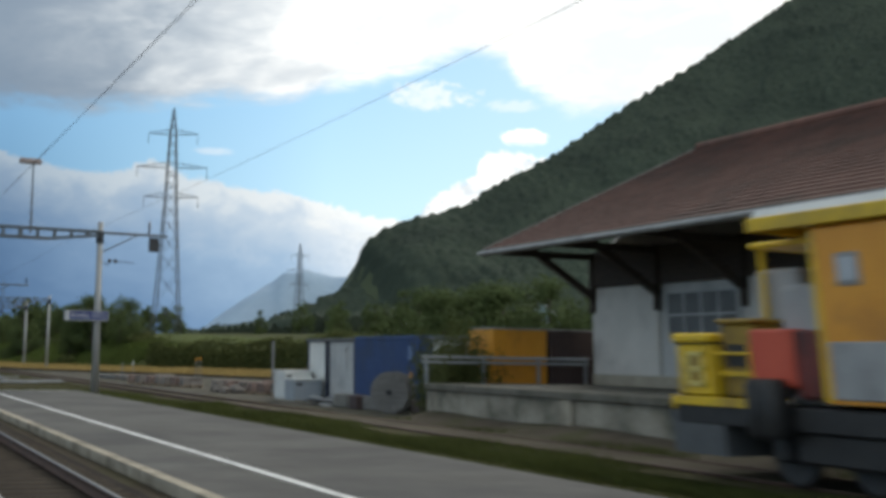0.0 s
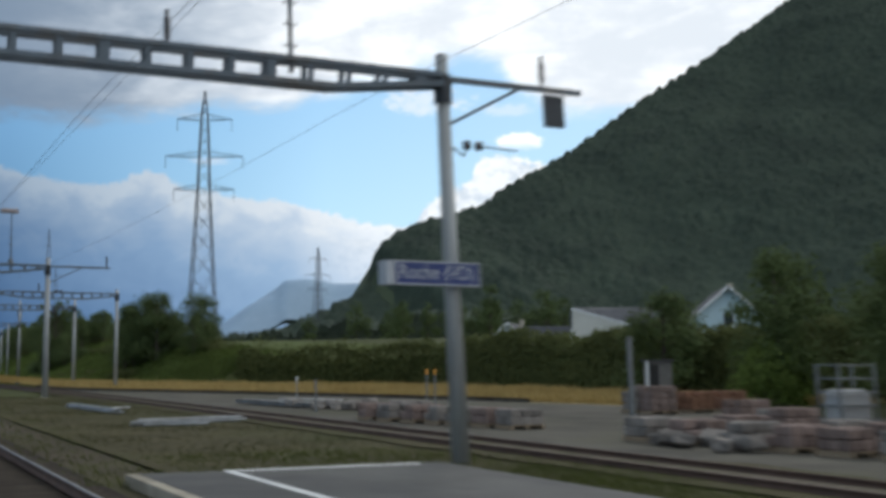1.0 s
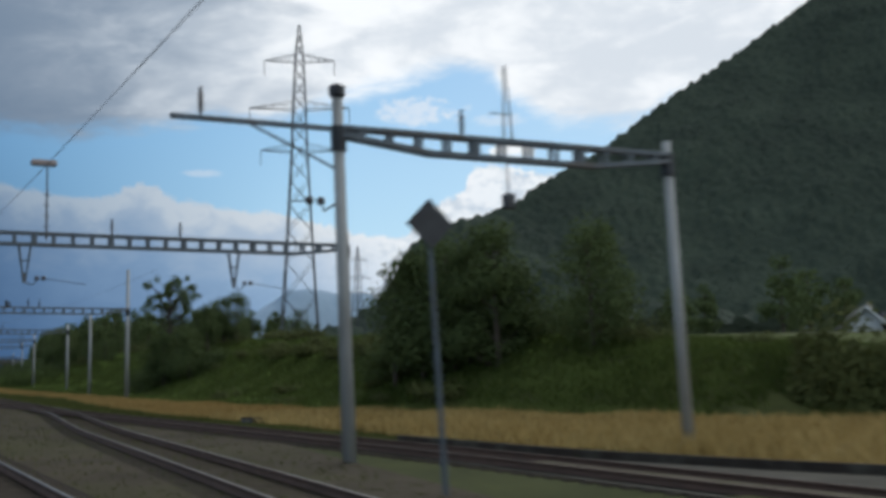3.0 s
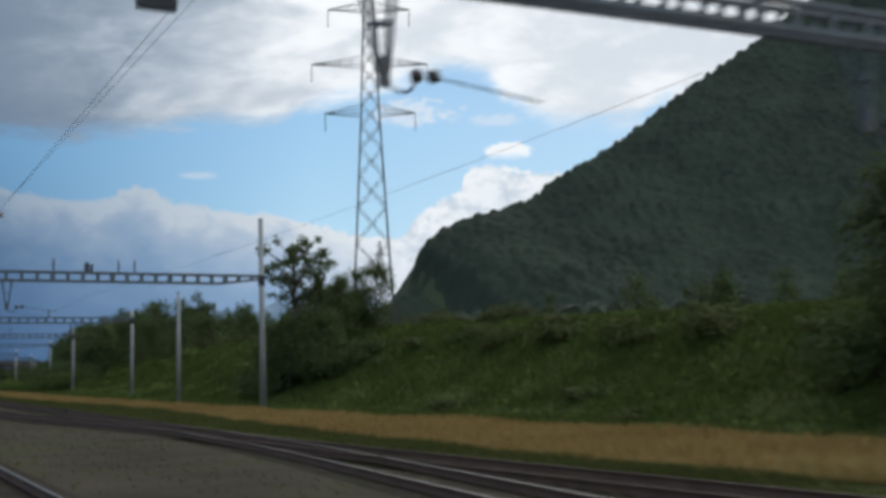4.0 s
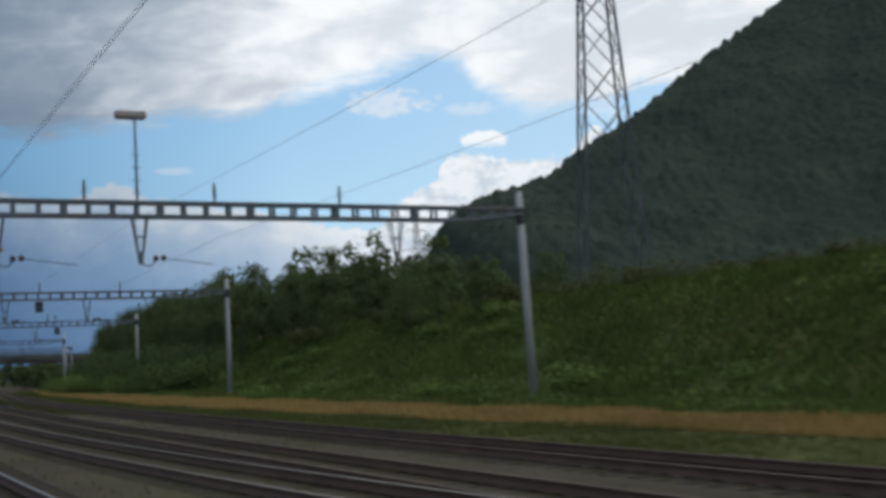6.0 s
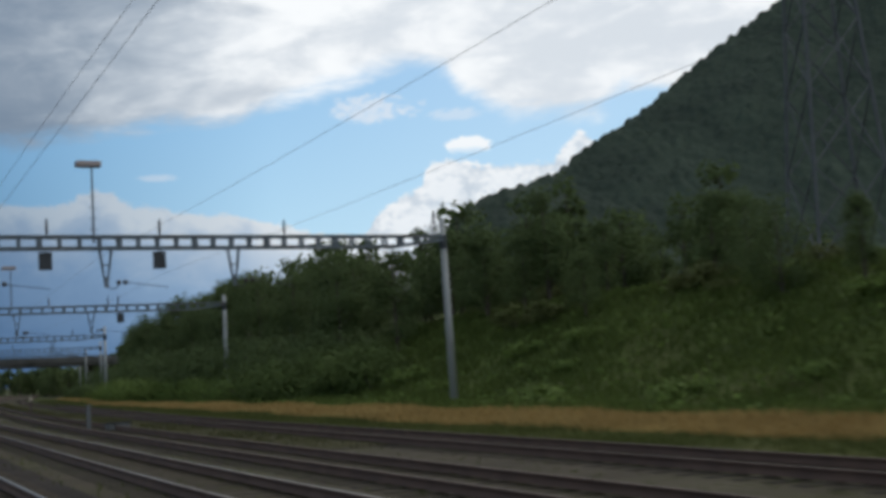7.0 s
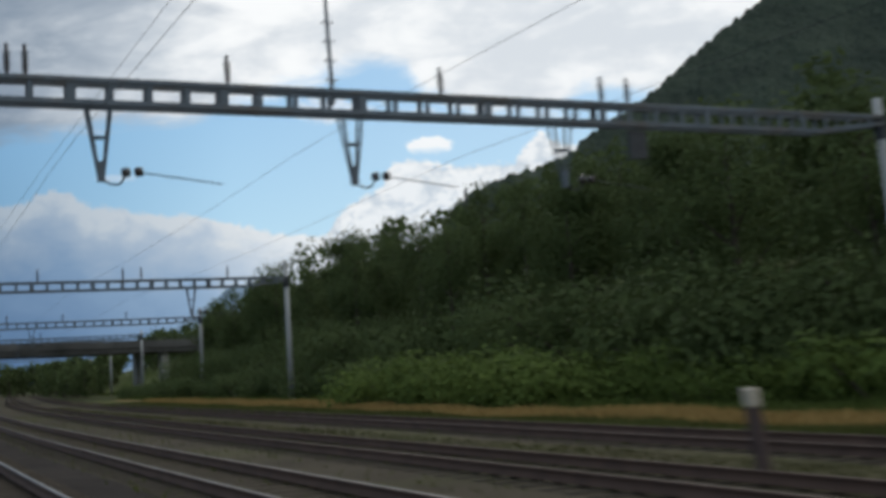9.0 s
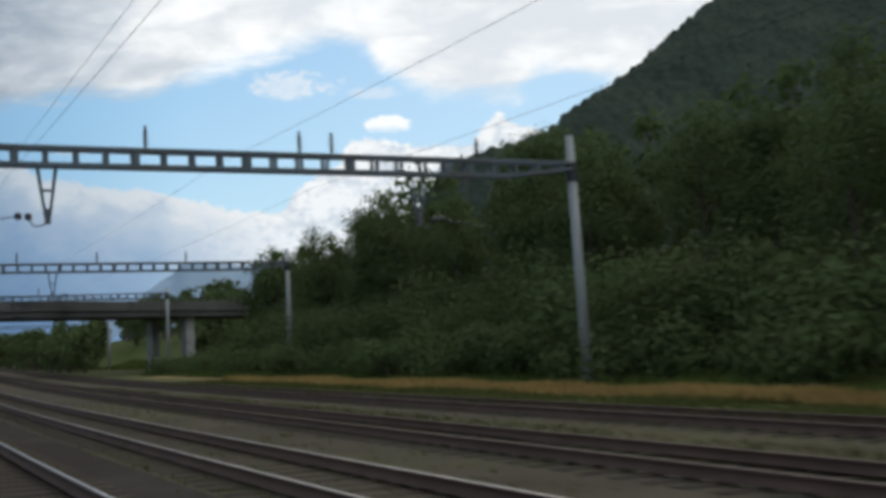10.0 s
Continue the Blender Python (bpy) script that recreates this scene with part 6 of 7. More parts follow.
    for y in (33.85, 30.3, 26.3, 22.1, 18.0, 12.0, 6.0):
        b = part("bracket", Build().bar((22.0, y, 3.4), (19.3, y, 5.1), 0.18, 0.22), "wood_dark", ob)
        part("tie", Build().bar((22.0, y, 4.75), (18.5, y, 4.75), 0.16, 0.2), "wood_dark", b)
        part("wall_post", Build().box(21.86, 22.0, y - 0.09, y + 0.09, 2.9, 4.9), "wood_dark", b)


loading_dock()
goods_shed()


def box_thing(name, x0, x1, y0, y1, z0, z1, mat, label, category, bev=0.03):
    ob = thing(name, pose(x0, y0, z0), label, category)
    w, d, h = x1 - x0, y1 - y0, z1 - z0
    part("body", Build().box(0, w, 0, d, 0.06, h, bev), mat, ob)
    for x in (0.1, w - 0.2):
        part("runner", Build().box(x, x + 0.1, 0.02, d - 0.02, 0, 0.06), "black", ob)
    n = max(1, int(w / 0.8))
    for i in range(1, n):
        part("rib", Build().box(i * w / n - 0.03, i * w / n + 0.03, -0.02, 0.0, 0.12, h - 0.06), mat, ob)
    part("top_rim", Build().box(-0.02, w + 0.02, -0.02, d + 0.02, h, h + 0.05, 0.01), "grey_panel", ob)
    return ob


box_thing("skip_container", 18.65, 20.7, 34.75, 36.4, GROUND, 2.32, "orange", "orange steel skip container behind the end of the dock", "container")
box_thing("skip_container", 20.8, 23.4, 34.7, 36.3, GROUND, 2.32, "brown", "dark brown skip container beside an orange one", "container")


def dock_railing():
    ob = thing("dock_railing", Matrix(), "grey double steel rail along the end of the dock", "railing")
    for o in (16.1, 18.1, 20.1, 21.9):
        part("post", Build().box(o - 0.04, o + 0.04, 34.3, 34.38, 0.575, 1.45), "galvanised", ob)
    for z in (1.18, 1.34):
        part("rail", Build().box(15.9, 22.0, 34.24, 34.3, z, z + 0.09, 0.01), "galvanised", ob)


dock_railing()


def container(x0, y0, length, mat, label, height=2.6, depth=2.44):
    """A shipping container with corrugated walls; its long side faces the line."""
    ob = thing("shipping_container", pose(x0, y0, GROUND + 0.2), label, "container")
    b = Build()
    k = int(length / 0.28)
    pts = []
    for i in range(k):
        u = 0.12 + i * (length - 0.24) / k
        st = (length - 0.24) / k
        pts += [(u, 0.05), (u + st * 0.35, 0.05), (u + st * 0.5, 0.015), (u + st * 0.85, 0.015)]
    pts.append((length - 0.12, 0.05))
    v = [(x, y, z) for y, x in pts for z in (0.15, height - 0.12)]
    b.add(v, [(2 * i, 2 * i + 1, 2 * i + 3, 2 * i + 2) for i in range(len(pts) - 1)])
    part("side_wall", b, mat, ob)
    part("shell", Build().box(0.06, depth, 0.06, length - 0.06, 0.1, height - 0.05), mat, ob)
    for y in (0.0, length - 0.14):
        for x in (0.0, depth - 0.14):
            part("corner_post", Build().box(x, x + 0.14, y, y + 0.14, 0, height, 0.015), mat, ob)
    for z in (0.0, height - 0.13):
        part("side_rail", Build().box(0.0, 0.1, 0.14, length - 0.14, z, z + 0.13, 0.01), mat, ob)
        part("end_rail", Build().box(0.14, depth - 0.14, 0.0, 0.1, z, z + 0.13, 0.01), mat, ob)
        part("end_rail", Build().box(0.14, depth - 0.14, length - 0.1, length, z, z + 0.13, 0.01), mat, ob)
    part("roof", Build().box(0.05, depth - 0.05, 0.05, length - 0.05, height - 0.06, height - 0.03), mat, ob)
    for y in (0.4, length - 0.6):
        part("support_block", Build().box(0.1, depth - 0.1, y, y + 0.22, -0.2, 0.0), "pallet_wood", ob)
    return ob


c = container(18.62, 40.42, 6.06, "blue", "dark blue shipping container on wooden blocks")
part("marker", Build().box(-0.01, 0.012, 0.55, 0.70, 0.95, 1.25), "orange", c, "small orange sticker")
part("marker", Build().box(-0.01, 0.012, 0.45, 0.80, 1.7, 2.2), "blue_pale", c, "pale blue sticker")


def cabin(x0, y0, width, mat, label, shutter=False):
    """A site cabin seen from its narrow end."""
    ob = thing("site_cabin", pose(x0, y0, GROUND + 0.12), label, "site cabin")
    h, d = 2.6, 6.0
    part("body", Build().box(0.03, d - 0.03, 0.06, width - 0.06, 0.12, h - 0.12, 0.01), mat, ob)
    for y in (0.0, width - 0.12):
        for x in (0.0, d - 0.12):
            part("corner_post", Build().box(x, x + 0.12, y, y + 0.12, 0, h, 0.01), "blue_dark", ob)
    part("roof", Build().box(-0.08, d + 0.05, -0.04, width + 0.04, h - 0.12, h + 0.03, 0.02), "grey_dark", ob, "dark overhanging roof frame")
    part("floor_frame", Build().box(0.0, d, 0.0, width, 0.0, 0.12, 0.01), "grey_dark", ob)
    if shutter:
        part("shutter", Build().box(0.0, 0.03, width * 0.28, width * 0.66, 1.0, 2.15, 0.01), "cabin_grey", ob, "closed grey roller shutter")
        for i in range(8):
            part("shutter_slat", Build().box(-0.006, 0.0, width * 0.28, width * 0.66, 1.02 + i * 0.14, 1.12 + i * 0.14), "cabin_grey", ob)
        part("shutter_box", Build().box(-0.05, 0.03, width * 0.26, width * 0.68, 2.13, 2.3, 0.015), "cabin_grey", ob)
    for y in (0.3, width - 0.5):
        part("support_block", Build().box(0.05, 0.5, y, y + 0.25, -0.12, 0.0), "pallet_wood", ob)


cabin(18.75, 50.2, 2.3, "cabin_white", "white site cabin with dark corner posts")
cabin(18.78, 46.95, 3.0, "cabin_grey", "pale grey site cabin with a closed shutter", True)


cabin(18.95, 37.5, 2.45, "cabin_white", "white site cabin with a shuttered window beside a bush", True)


def cabinet(y, depth, height, mat, label):
    ob = thing("switch_cabinet", pose(17.35, y, GROUND), label, "cabinet")
    part("body", Build().box(0.0, 1.25, 0.0, depth, 0.05, height - 0.08, 0.03), mat, ob)
    part("lid", Build().box(-0.05, 1.3, -0.04, depth + 0.04, height - 0.08, height, 0.02), "cabin_white", ob)
    part("base", Build().box(-0.04, 1.29, -0.03, depth + 0.03, -0.1, 0.05), "concrete", ob)
    part("door", Build().box(-0.02, 0.0, 0.1, depth - 0.1, 0.15, height - 0.2, 0.005), mat, ob)
    part("vent", Build().box(0.1, 0.35, -0.02, 0.0, height - 0.3, height - 0.2), "black", ob)


cabinet(51.62, 1.45, 1.33, "cabin_white", "pale grey switch cabinet with a white lid in the yard")
cabinet(50.3, 1.25, 1.0, "cabinet_blue", "lower bluish grey switch cabinet in the yard")


def cable_drum():
    ob = thing("cable_drum", pose(17.42, 39.9, GROUND + 0.74, 0, 0, 42), "grey weathered wooden cable drum", "cable drum")
    for x in (-0.32, 0.28):
        part("flange", Build().lathe([(0.74, 0), (0.74, 0.06)], 28), "wood_grey", ob, at=pose(x, 0, 0, 0, 90, 0))
    part("core", Build().lathe([(0.55, -0.3), (0.55, 0.3)], 24), "grey_dark", ob, at=pose(0, 0, 0, 0, 90, 0))
    part("hub", Build().lathe([(0.1, -0.42), (0.1, -0.38)], 12), "black", ob, at=pose(0.05, 0, 0, 0, 90, 0))
    for k in range(6):
        a = k * math.pi / 6
        part("plank", Build().bar((-0.345, -0.7 * math.cos(a), -0.7 * math.sin(a)), (-0.345, 0.7 * math.cos(a), 0.7 * math.sin(a)), 0.02, 0.12), "wood_grey", ob)


cable_drum()

for i, (x, y, l, t, mat) in enumerate(((17.75, 45.2, 1.2, 4, "concrete_old"), (17.7, 43.7, 1.0, -6, "brown"), (17.85, 42.4, 1.1, 8, "wood_grey"), (17.95, 38.35, 1.2, -5, "brown"))):
    tagged(part("concrete_block" if i == 0 else "crate", Build().box(-0.3, 0.3, -l / 2, l / 2, 0, 0.52, 0.04), mat, at=pose(x, y, GROUND, 0, 0, t)), "pale weathered concrete block lying in the yard" if i == 0 else "dark wooden crate lying in the yard", "concrete block" if i == 0 else "crate", "blocks in the yard")


def scrap_sheets():
    rng = random.Random(5)
    for i in range(12):
        m = pose(17.75 + rng.uniform(-0.4, 0.4), 47.7 + rng.uniform(-1.5, 1.5), GROUND + 0.06 + (i % 5) * 0.055, rng.uniform(-9, 9), rng.uniform(-9, 9), rng.uniform(0, 180))
        tagged(part("metal_sheet", Build().box(-0.5, 0.5, -0.22, 0.22, -0.012, 0.012), "alu_dull", at=m), "crumpled bare metal sheet on the scrap pile", "metal sheet", "scrap metal")


scrap_sheets()

BLOCKS = [Build().box(0, 0.385, 0, 0.285, 0, 0.235, 0.02).mesh("stone_block"), Build().box(0, 0.37, 0, 0.28, 0, 0.225, 0.03).mesh("stone_block")]
BLOCKS = {"s": BLOCKS, "p": [m.copy() for m in BLOCKS], "r": [m.copy() for m in BLOCKS]}
STONES = {"s": ("stone", "pale grey stone blocks stacked on a wooden pallet"), "p": ("stone_pink", "pinkish stone blocks stacked on a wooden pallet"), "r": ("stone_rust", "tall stack of rust-brown clay blocks on a wooden pallet")}


def stone_pallet(x, y, layers, turn, tint, seed):
    """Stone blocks stacked on a wooden pallet."""
    rng = random.Random(seed)
    ob = thing("stone_pallet", pose(x, y, GROUND, 0, 0, turn), STONES[tint][1], "pallet", "stone pallets in the yard")
    for i in range(5):
        part("deck_board", Build().box(0, 1.2, i * 0.21, i * 0.21 + 0.12, 0.10, 0.13), "pallet_wood", ob)
    for xx in (0.0, 0.55, 1.1):
        part("bearer", Build().box(xx, xx + 0.1, 0, 0.96, 0.0, 0.10), "pallet_wood", ob)
    for k in range(layers):
        for i in range(3):
            for j in range(3):
                if k == layers - 1 and rng.random() < 0.22:
                    continue
                if 0 < i < 2 and j == 1 and k < layers - 1:
                    continue
                part("stone_block", BLOCKS[tint][rng.randrange(2)], STONES[tint][0], ob,
                     at=pose(0.01 + i * 0.4 + rng.uniform(-0.01, 0.01), 0.02 + j * 0.31, 0.13 + k * 0.24, 0, 0, rng.uniform(-2, 2)))


n = 0
for x0, y0, count, step, layers, drift, tints in (
        (18.0, 71.6, 7, 1.24, 2, -0.30, "spsspsp"), (19.0, 57.2, 6, 1.55, 2, -0.2, "sppsps"), (21.2, 58.4, 5, 1.6, 3, -0.1, "ppspps"),
        (28.0, 78.6, 2, 1.3, 5, 0.1, "ps"), (24.6, 67.5, 2, 1.7, 3, 0.1, "sp"), (23.9, 58.6, 3, 1.7, 6, 0.1, "rrr"), (18.3, 80.6, 2, 1.2, 2, 0.2, "ss")):
    for i in range(count):
        r = random.Random(100 + n)
        stone_pallet(x0 + r.uniform(-0.15, 0.15) + drift * i, y0 + i * step, layers if r.random() > 0.25 else max(2, layers - 1), r.uniform(-6, 6), tints[i], 200 + n)
        n += 1


stone_pallet(30.3, 79.0, 3, 5, "r", 301)
stone_pallet(32.1, 79.3, 3, -4, "r", 302)


def mesh_box(x, y, turn):
    """A galvanised cage on feet, filled with grey parts."""
    ob = thing("mesh_box", pose(x, y, GROUND, 0, 0, turn), "galvanised wire cage box standing in the yard", "cage box")
    part("base", Build().box(0, 1.2, 0, 1.0, 0.12, 0.2, 0.01), "zinc_old", ob)
    part("load", Build().box(0.08, 1.12, 0.08, 0.92, 0.2, 1.25, 0.12), "grey_panel", ob, "pale wrapped load")
    for px in (0.0, 1.14):
        for py in (0.0, 0.94):
            part("post", Build().box(px, px + 0.06, py, py + 0.06, 0.0, 1.95, 0.01), "zinc_old", ob)
    for k in range(5):
        z = 0.45 + k * 0.36
        for py in (0.0, 0.98):
            part("rail", Build().box(0.06, 1.14, py, py + 0.03, z, z + 0.04), "zinc_old", ob)
        for px in (0.0, 1.17):
            part("rail", Build().box(px, px + 0.03, 0.06, 0.94, z, z + 0.04), "zinc_old", ob)


mesh_box(23.6, 64.0, -8)


def tubes(x0, y0, x1, y1, count, r, label, mat="zinc_light"):
    rng = random.Random(int(x0 * 10))
    d = Vector((x1 - x0, y1 - y0, 0)).normalized()
    side = Vector((-d.y, d.x, 0))
    for i in range(count):
        row, col = (0, i) if i < (count + 1) // 2 + 1 else (1, i - (count + 1) // 2 - 1 + 0.5)
        o = side * (col * r * 2.2)
        e = rng.uniform(-0.25, 0.25)
        z = float(land(x0, y0)) + 0.07 + r + row * r * 1.8
        tagged(part("steel_tube", Build().rod((x0 + o.x + d.x * e, y0 + o.y + d.y * e, z), (x1 + o.x + d.x * e, y1 + o.y + d.y * e, z), r, n=10), mat, smooth=False), label, "tube", "tubes beside the siding")


for x0, y0, x1, y1, count, r in ((8.7, 79.6, 12.5, 80.75, 6, 0.05), (8.4, 78.7, 10.5, 78.8, 4, 0.045), (9.2, 98.0, 9.6, 89.4, 8, 0.05), (10.0, 93.4, 11.5, 94.8, 3, 0.045)):
    tubes(x0, y0, x1, y1, count, r, "galvanised steel tube lying on the grass")


def girders():
    """Steel girders side by side, and a pale slab on blocks behind them."""
    for i in range(4):
        x0, y0 = 17.65 + 0.26 * i, 99.4 - 0.5 * (i % 2)
        x1, y1 = x0 + 0.75, y0 - 7.6
        z = GROUND + 0.06
        b = Build()
        for w, h, dz in ((0.13, 0.016, 0.01), (0.016, 0.16, 0.09), (0.13, 0.016, 0.17)):
            b.bar((x0, y0, z + dz), (x1, y1, z + dz), w, h)
        tagged(part("steel_girder", b, "zinc_old"), "grey steel girder lying in the yard", "girder", "girders in the yard")
    ob = thing("slab", pose(19.4, 97.0, GROUND), "pale concrete slab lying on wooden blocks in the yard", "slab")
    part("plate", Build().bar((0, 0, 0.27), (1.6, -3.1, 0.27), 0.8, 0.09), "concrete_pale", ob)
    for k in (0.15, 0.85):
        part("block", Build().box(1.6 * k - 0.3, 1.6 * k + 0.3, -3.1 * k - 0.08, -3.1 * k + 0.08, 0.05, 0.225, 0.01), "wood_grey", ob)


girders()


def rubble(x, y, count, spread, seed):
    rng = random.Random(seed)
    for i in range(count):
        s = rng.uniform(0.15, 0.45)
        b = Build().box(-s, s, -s * 0.7, s * 0.7, -s * 0.4, s * 0.4, s * 0.15)
        b.v = [(p[0] * rng.uniform(0.8, 1.2), p[1] * rng.uniform(0.8, 1.2), p[2] * rng.uniform(0.8, 1.2)) for p in b.v]
        ob = part("rubble_stone", b, "stone", at=pose(x + rng.gauss(0, spread), y + rng.gauss(0, spread * 1.6), GROUND + 0.05 + s * 0.38, rng.uniform(-10, 10), rng.uniform(-10, 10), rng.uniform(0, 180)))
        tagged(ob, "rough broken stone on a heap in the yard", "stone", "rubble in the yard")


rubble(19.3, 91.5, 22, 0.8, 1)
rubble(20.6, 88.5, 18, 0.8, 2)
rubble(19.6, 64.4, 14, 0.6, 3)
rubble(18.6, 62.6, 14, 0.6, 4)
rubble(22.4, 66.0, 14, 0.8, 5)


def post(x, y, h, w, mat, label, cap=None, name="marker_post"):
    z = float(land(x, y))
    ob = thing(name, pose(x, y, z), label, "post")
    part("shaft", Build().box(-w / 2, w / 2, -w / 2, w / 2, -0.3, h, w * 0.12), mat, ob)
    if cap:
        part("cap", Build().box(-w / 2 - 0.015, w / 2 + 0.015, -w / 2 - 0.015, w / 2 + 0.015, h - 0.22, h + 0.03, 0.03), cap, ob)


post(17.45, 87.2, 1.4, 0.08, "zinc_old", "pale grey post standing in the yard")
post(24.3, 74.5, 2.95, 0.15, "zinc_old", "slim grey pole standing among the stone pallets")
post(23.1, 87.6, 1.75, 0.07, "zinc_old", "thin grey marker post with an orange top", "orange")
post(22.9, 88.0, 1.75, 0.07, "zinc_old", "thin grey marker post with an orange top", "orange")
x, y = spot(349.0, 9.76)
post(float(x), float(y), 1.15, 0.15, "brown", "dark brown post with a pale cap between the tracks", "concrete")
x, y = spot(313.0, 8.3)
post(float(x), float(y), 1.0, 0.15, "grey_dark", "slim dark grey post between the tracks")
x, y = spot(312.6, 9.3)


M["lid_dark"] = surface("dull_lid", (0.018, 0.018, 0.018), (0.04, 0.04, 0.038), 0.97, 2.0, 25.0, relief=0.3)


post(20.5, 98.3, 1.35, 0.06, "zinc_light", "thin pale post standing among the girders", "cabin_white")


def track_box(x, y, label):
    z = float(land(x, y))
    ob = thing("track_cabinet", pose(x, y, z), label, "cabinet")
    part("body", Build().box(-0.42, 0.42, -0.25, 0.25, -0.1, 0.28, 0.04), "grey_dark", ob)
    part("lid", Build().box(-0.45, 0.45, -0.28, 0.28, 0.28, 0.33, 0.02), "lid_dark", ob)


track_box(float(x), float(y), "low dark grey cabinet between the tracks")
track_box(15.4, 165.8, "grey cabinet beside the straw strip")
z = float(land(11.9, 227.4))
ob = thing("point_machine", pose(11.9, 227.4, z), "small dark point machine between the rails", "point machine")
part("case", Build().box(-0.16, 0.16, -0.25, 0.25, 0.0, 0.32, 0.04), "black", ob)
part("lid", Build().box(-0.18, 0.18, -0.27, 0.27, 0.32, 0.36, 0.015), "lid_dark", ob)


def house(x, y, turn, w, l, top, roof_h, wall_mat, label, windows=((0, 0.45),)):
    """A house with its gable towards the line: w across the gable, l deep, its ridge at the height top."""
    z = float(land(x, y)) - 0.3
    roof_h = min(roof_h, w * 0.45)
    wall_h = top - roof_h - z
    ob = thing("house", pose(x, y, z, 0, 0, turn), label, "house", "houses beyond the field")
    part("wall", Build().prism([(-w / 2, 0), (w / 2, 0), (w / 2, wall_h), (0, wall_h + roof_h), (-w / 2, wall_h)], 0, l), wall_mat, ob)
    k = roof_h / (w / 2)
    for d in (-1, 1):
        e = w / 2 + 0.6
        part("roof", Build().prism([(0, wall_h + roof_h + 0.02), (d * e, wall_h + roof_h - e * k + 0.02), (d * e, wall_h + roof_h - e * k + 0.22), (0, wall_h + roof_h + 0.25)], -0.7, l + 0.7), "slate", ob)
        part("barge_board", Build().bar((0, -0.72, wall_h + roof_h + 0.1), (d * e, -0.72, wall_h + roof_h - e * k + 0.1), 0.05, 0.24), "white_paint", ob)
    for u, v in windows:
        win = part("window", Build().box(u * w - 0.5, u * w + 0.5, -0.04, 0.02, v * wall_h, v * wall_h + 1.3), "glass", ob)
        part("frame", Build().box(u * w - 0.56, u * w + 0.56, -0.03, 0.01, v * wall_h - 0.06, v * wall_h + 1.36), "white_paint", win)
    part("chimney", Build().box(0.8, 1.4, l * 0.6, l * 0.6 + 0.6, wall_h + roof_h - 1.0, wall_h + roof_h + 0.9, 0.02), "concrete", ob)


house(95.0, 210.0, -40, 3.3, 10.0, 7.75, 3.3, "house_wall", "white gabled house with a grey roof beyond the hedge", ())
house(83.5, 141.5, -32, 8.4, 11.0, 9.3, 3.6, "house_blue", "pale blue-white gabled house with white barge boards", ((0, 0.9),))


def long_house():
    """A house that turns its long roof to the line, its cream end wall cut off by a sloping white board."""
    x, y = 81.0, 168.4
    z = float(land(x, y)) - 0.3
    ob = thing("house", pose(x, y, z, 0, 0, -30), "long cream-walled house with a grey roof and a white sloping board", "house", "houses beyond the field")
    h = 8.1 - z
    part("wall", Build().prism([(0, 0), (7.0, 0), (7.0, h - 2.0), (0, h)], 0, 0.3), "house_cream", ob)
    part("wall", Build().box(0, 10.5, 0.3, 8.0, 0, h - 2.3), "house_cream", ob)
    part("roof", Build().add([(0, 0.3, h - 0.15), (10.8, 0.3, h - 2.5), (10.2, 4.0, h + 0.35), (0, 4.0, h + 0.35), (0, 0.3, h - 0.35), (10.8, 0.3, h - 2.7), (10.2, 4.0, h + 0.1), (0, 4.0, h + 0.1)],
                             [(0, 1, 2, 3), (7, 6, 5, 4), (0, 4, 5, 1), (1, 5, 6, 2), (2, 6, 7, 3), (3, 7, 4, 0)]), "slate", ob)
    part("back_roof", Build().prism([(0, h + 0.1), (10.2, h + 0.1), (10.6, h - 2.5), (0, h - 2.5)], 4.0, 8.3), "slate", ob)
    part("barge_board", Build().bar((-0.1, -0.06, h + 0.05), (7.2, -0.06, h - 2.02), 0.06, 0.3), "white_paint", ob)


long_house()


def low_roof_house():
    """The long low roof that runs on from the small white gable."""
    ob = thing("house", pose(96.5, 208.0, float(land(96.5, 208)) - 0.3, 0, 0, -30), "low house with a long dark grey roof beyond the hedge", "house", "houses beyond the field")
    h = 7.5 - float(land(96.5, 208))
    part("wall", Build().box(0, 11.0, 0.4, 7.0, 0, h - 1.6), "house_cream", ob)
    part("roof", Build().add([(-0.4, 0, h - 1.7), (11.4, 0, h - 1.7), (11.0, 3.6, h + 0.2), (0, 3.6, h + 0.2), (-0.4, 7.2, h - 1.7), (11.4, 7.2, h - 1.7)],
                             [(0, 1, 2, 3), (3, 2, 5, 4), (0, 3, 4), (1, 5, 2), (0, 4, 5, 1)]), "slate_dark", ob)


low_roof_house()


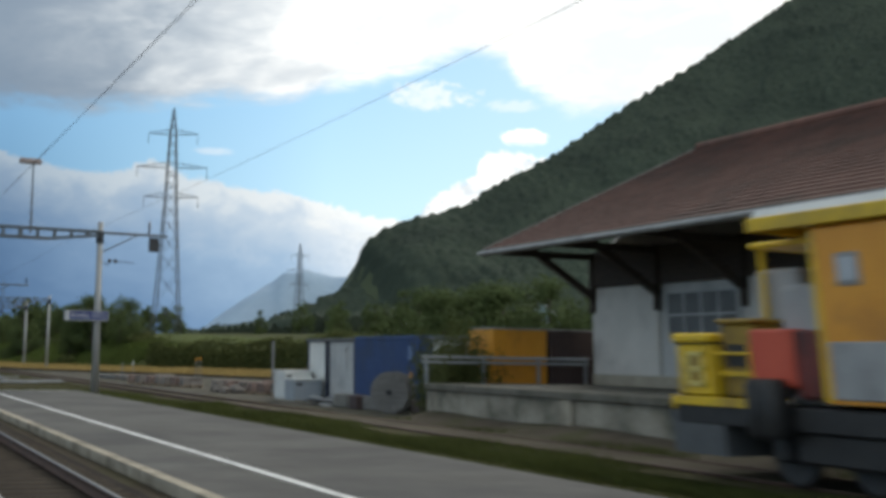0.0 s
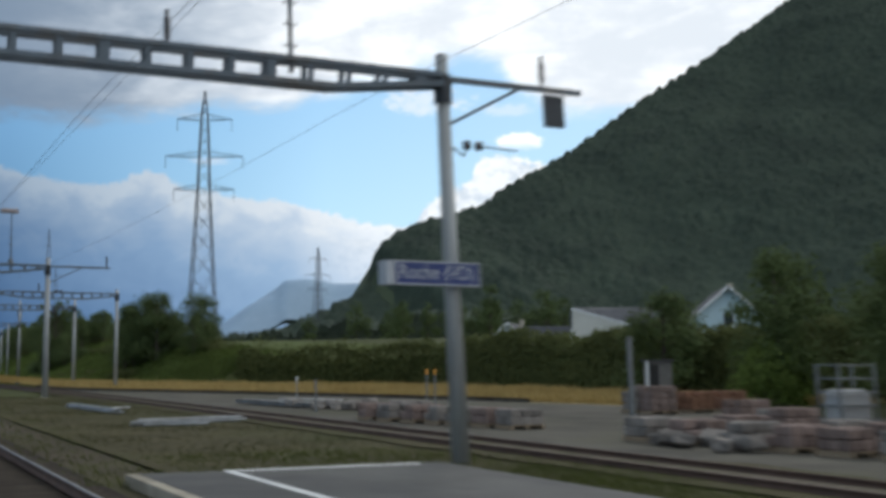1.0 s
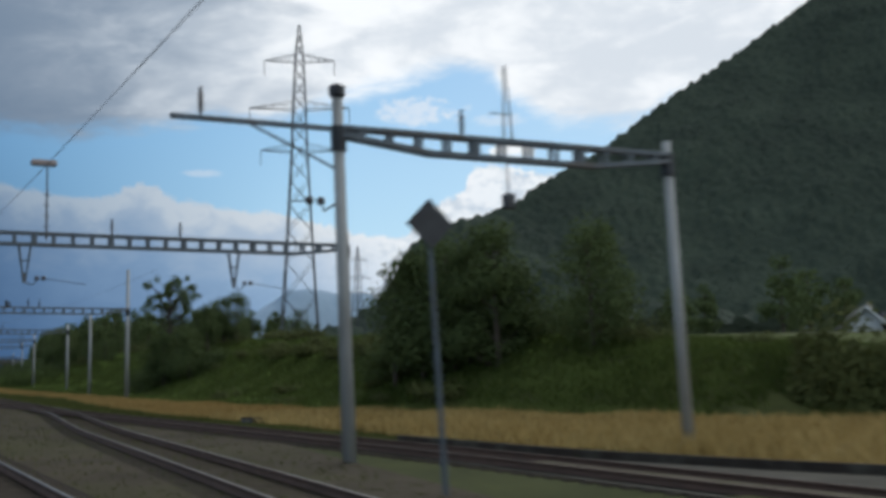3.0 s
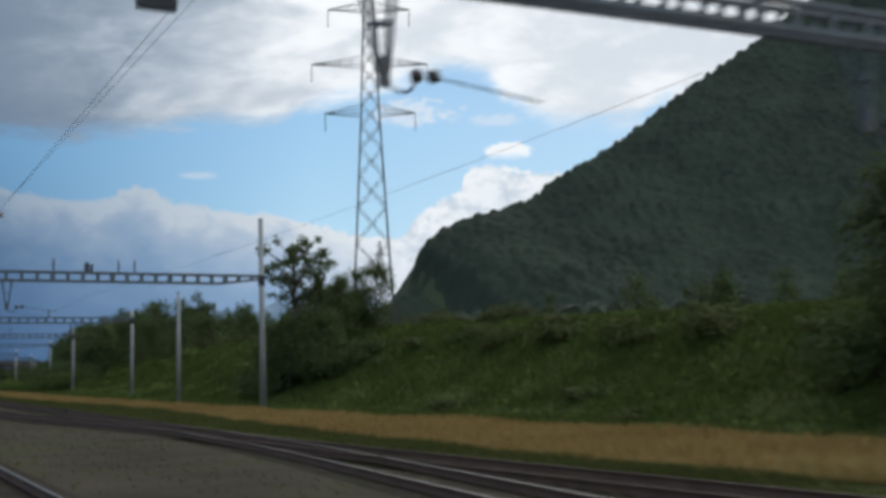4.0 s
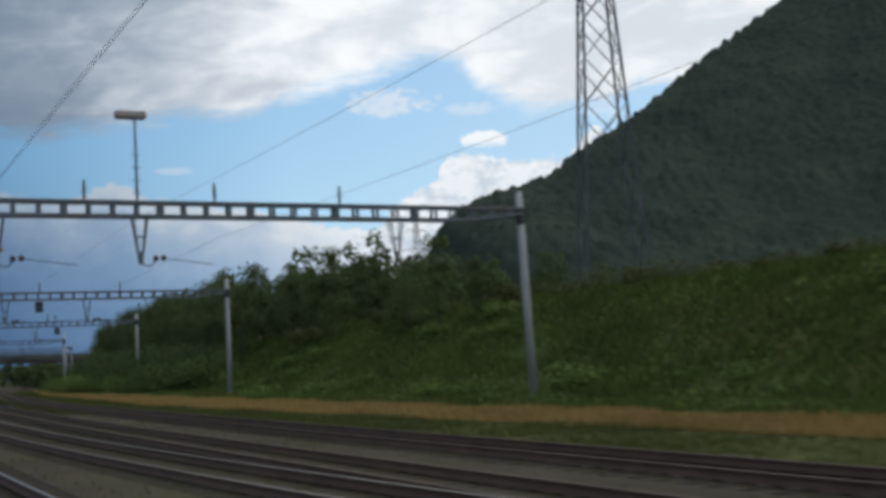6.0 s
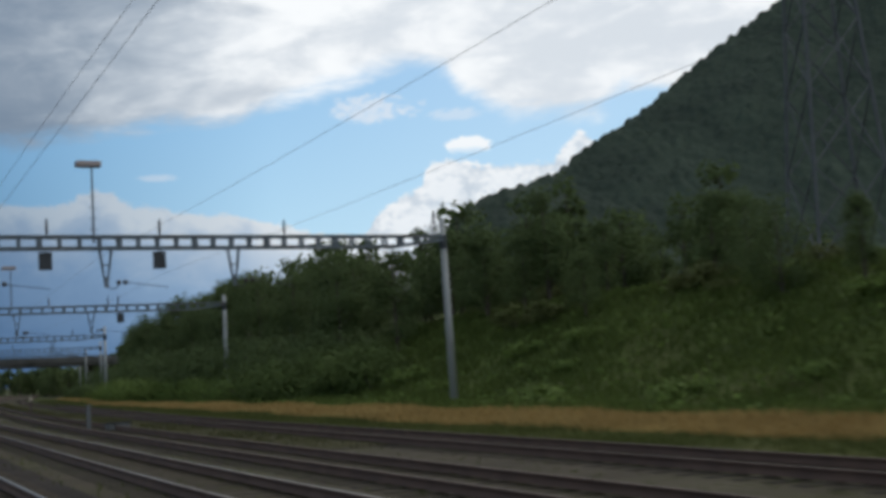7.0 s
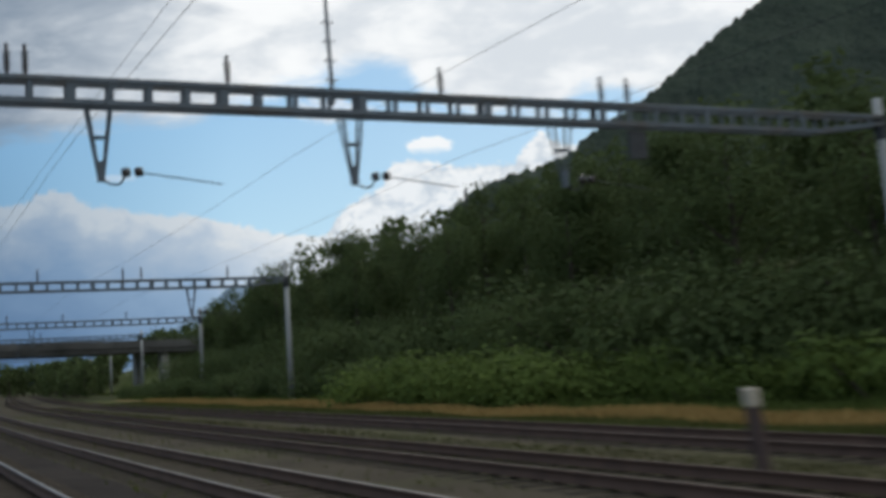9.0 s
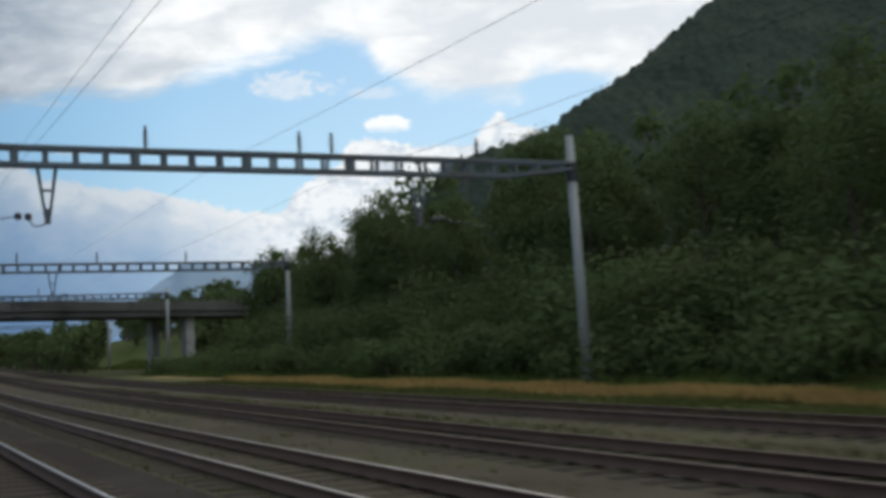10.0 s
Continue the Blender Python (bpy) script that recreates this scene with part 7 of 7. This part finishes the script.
def garden_hut():
    """A small dark hut with a pale post, standing against the hedge."""
    z = float(land(38.2, 93.0))
    ob = thing("garden_hut", pose(38.2, 93.0, z, 0, 0, -24), "small grey wooden hut with a black panel for its open front", "hut")
    part("wall", Build().box(0.1, 1.35, 0, 1.3, 0, 2.1, 0.02), "wood_grey", ob)
    # black panel on the wall, painted in as the shade of a doorway
    part("opening", Build().box(0.14, 0.62, -0.02, 0.02, 0.1, 1.95), "black", ob, "black panel standing in for the shade in an open doorway")
    part("roof", Build().box(-0.05, 1.45, -0.15, 1.45, 2.1, 2.2, 0.02), "slate", ob)
    part("door_post", Build().box(-0.06, 0.08, -0.1, 0.04, 0, 2.2, 0.01), "white_paint", ob, "white door post")


garden_hut()


# ---------------------------------------------------------------- road bridge over the line
# dark base colour stands in for the deck's unlit silhouette
M["bridge_concrete"] = surface("silhouette_concrete", (0.07, 0.07, 0.068), (0.14, 0.138, 0.13), 0.9, 0.6, 20.0, (0.04, 0.04, 0.038), 0.3, world=True)


def bridge():
    """A road bridge that crosses the line at a slant on paired piers."""
    x, y, turn = 24.1, 490.3, 18.0
    c, s = math.cos(radians(turn)), math.sin(radians(turn))
    ob = thing("road_bridge", pose(x, y, 0, 0, 0, turn), "concrete road bridge on pale piers over the tracks, deck coloured as a dark silhouette", "bridge", kind="structure")
    part("deck", Build().box(-75, 80, -4.5, 4.5, 5.35, 6.3, 0.05), "bridge_concrete", ob)
    for yy in (-4.75, 4.5):
        part("parapet", Build().box(-75, 80, yy, yy + 0.25, 5.95, 6.95, 0.03), "bridge_concrete", ob)
        part("handrail", Build().box(-75, 80, yy + 0.09, yy + 0.16, 7.22, 7.3), "dark_steel", ob)
        for k in range(-74, 80, 2):
            part("handrail_post", Build().box(k - 0.03, k + 0.03, yy + 0.09, yy + 0.16, 6.9, 7.23), "dark_steel", ob)
    for o in (-40, -22, -9.5, 28.4, 46):
        for yy in (-3.0, 3.0):
            z = float(land(x + o * c - yy * s, y + o * s + yy * c))
            part("pier", Build().box(o - 0.55, o + 0.55, yy - 0.5, yy + 0.5, z - 0.4, 5.36, 0.08), "concrete_pale", ob, "pale concrete pier")
    for o in (-60, -50):
        part("lamp_post", Build().rod((o, 4.0, 6.3), (o, 4.0, 11.3), 0.08, 0.05, 8), "galvanised", ob)


bridge()
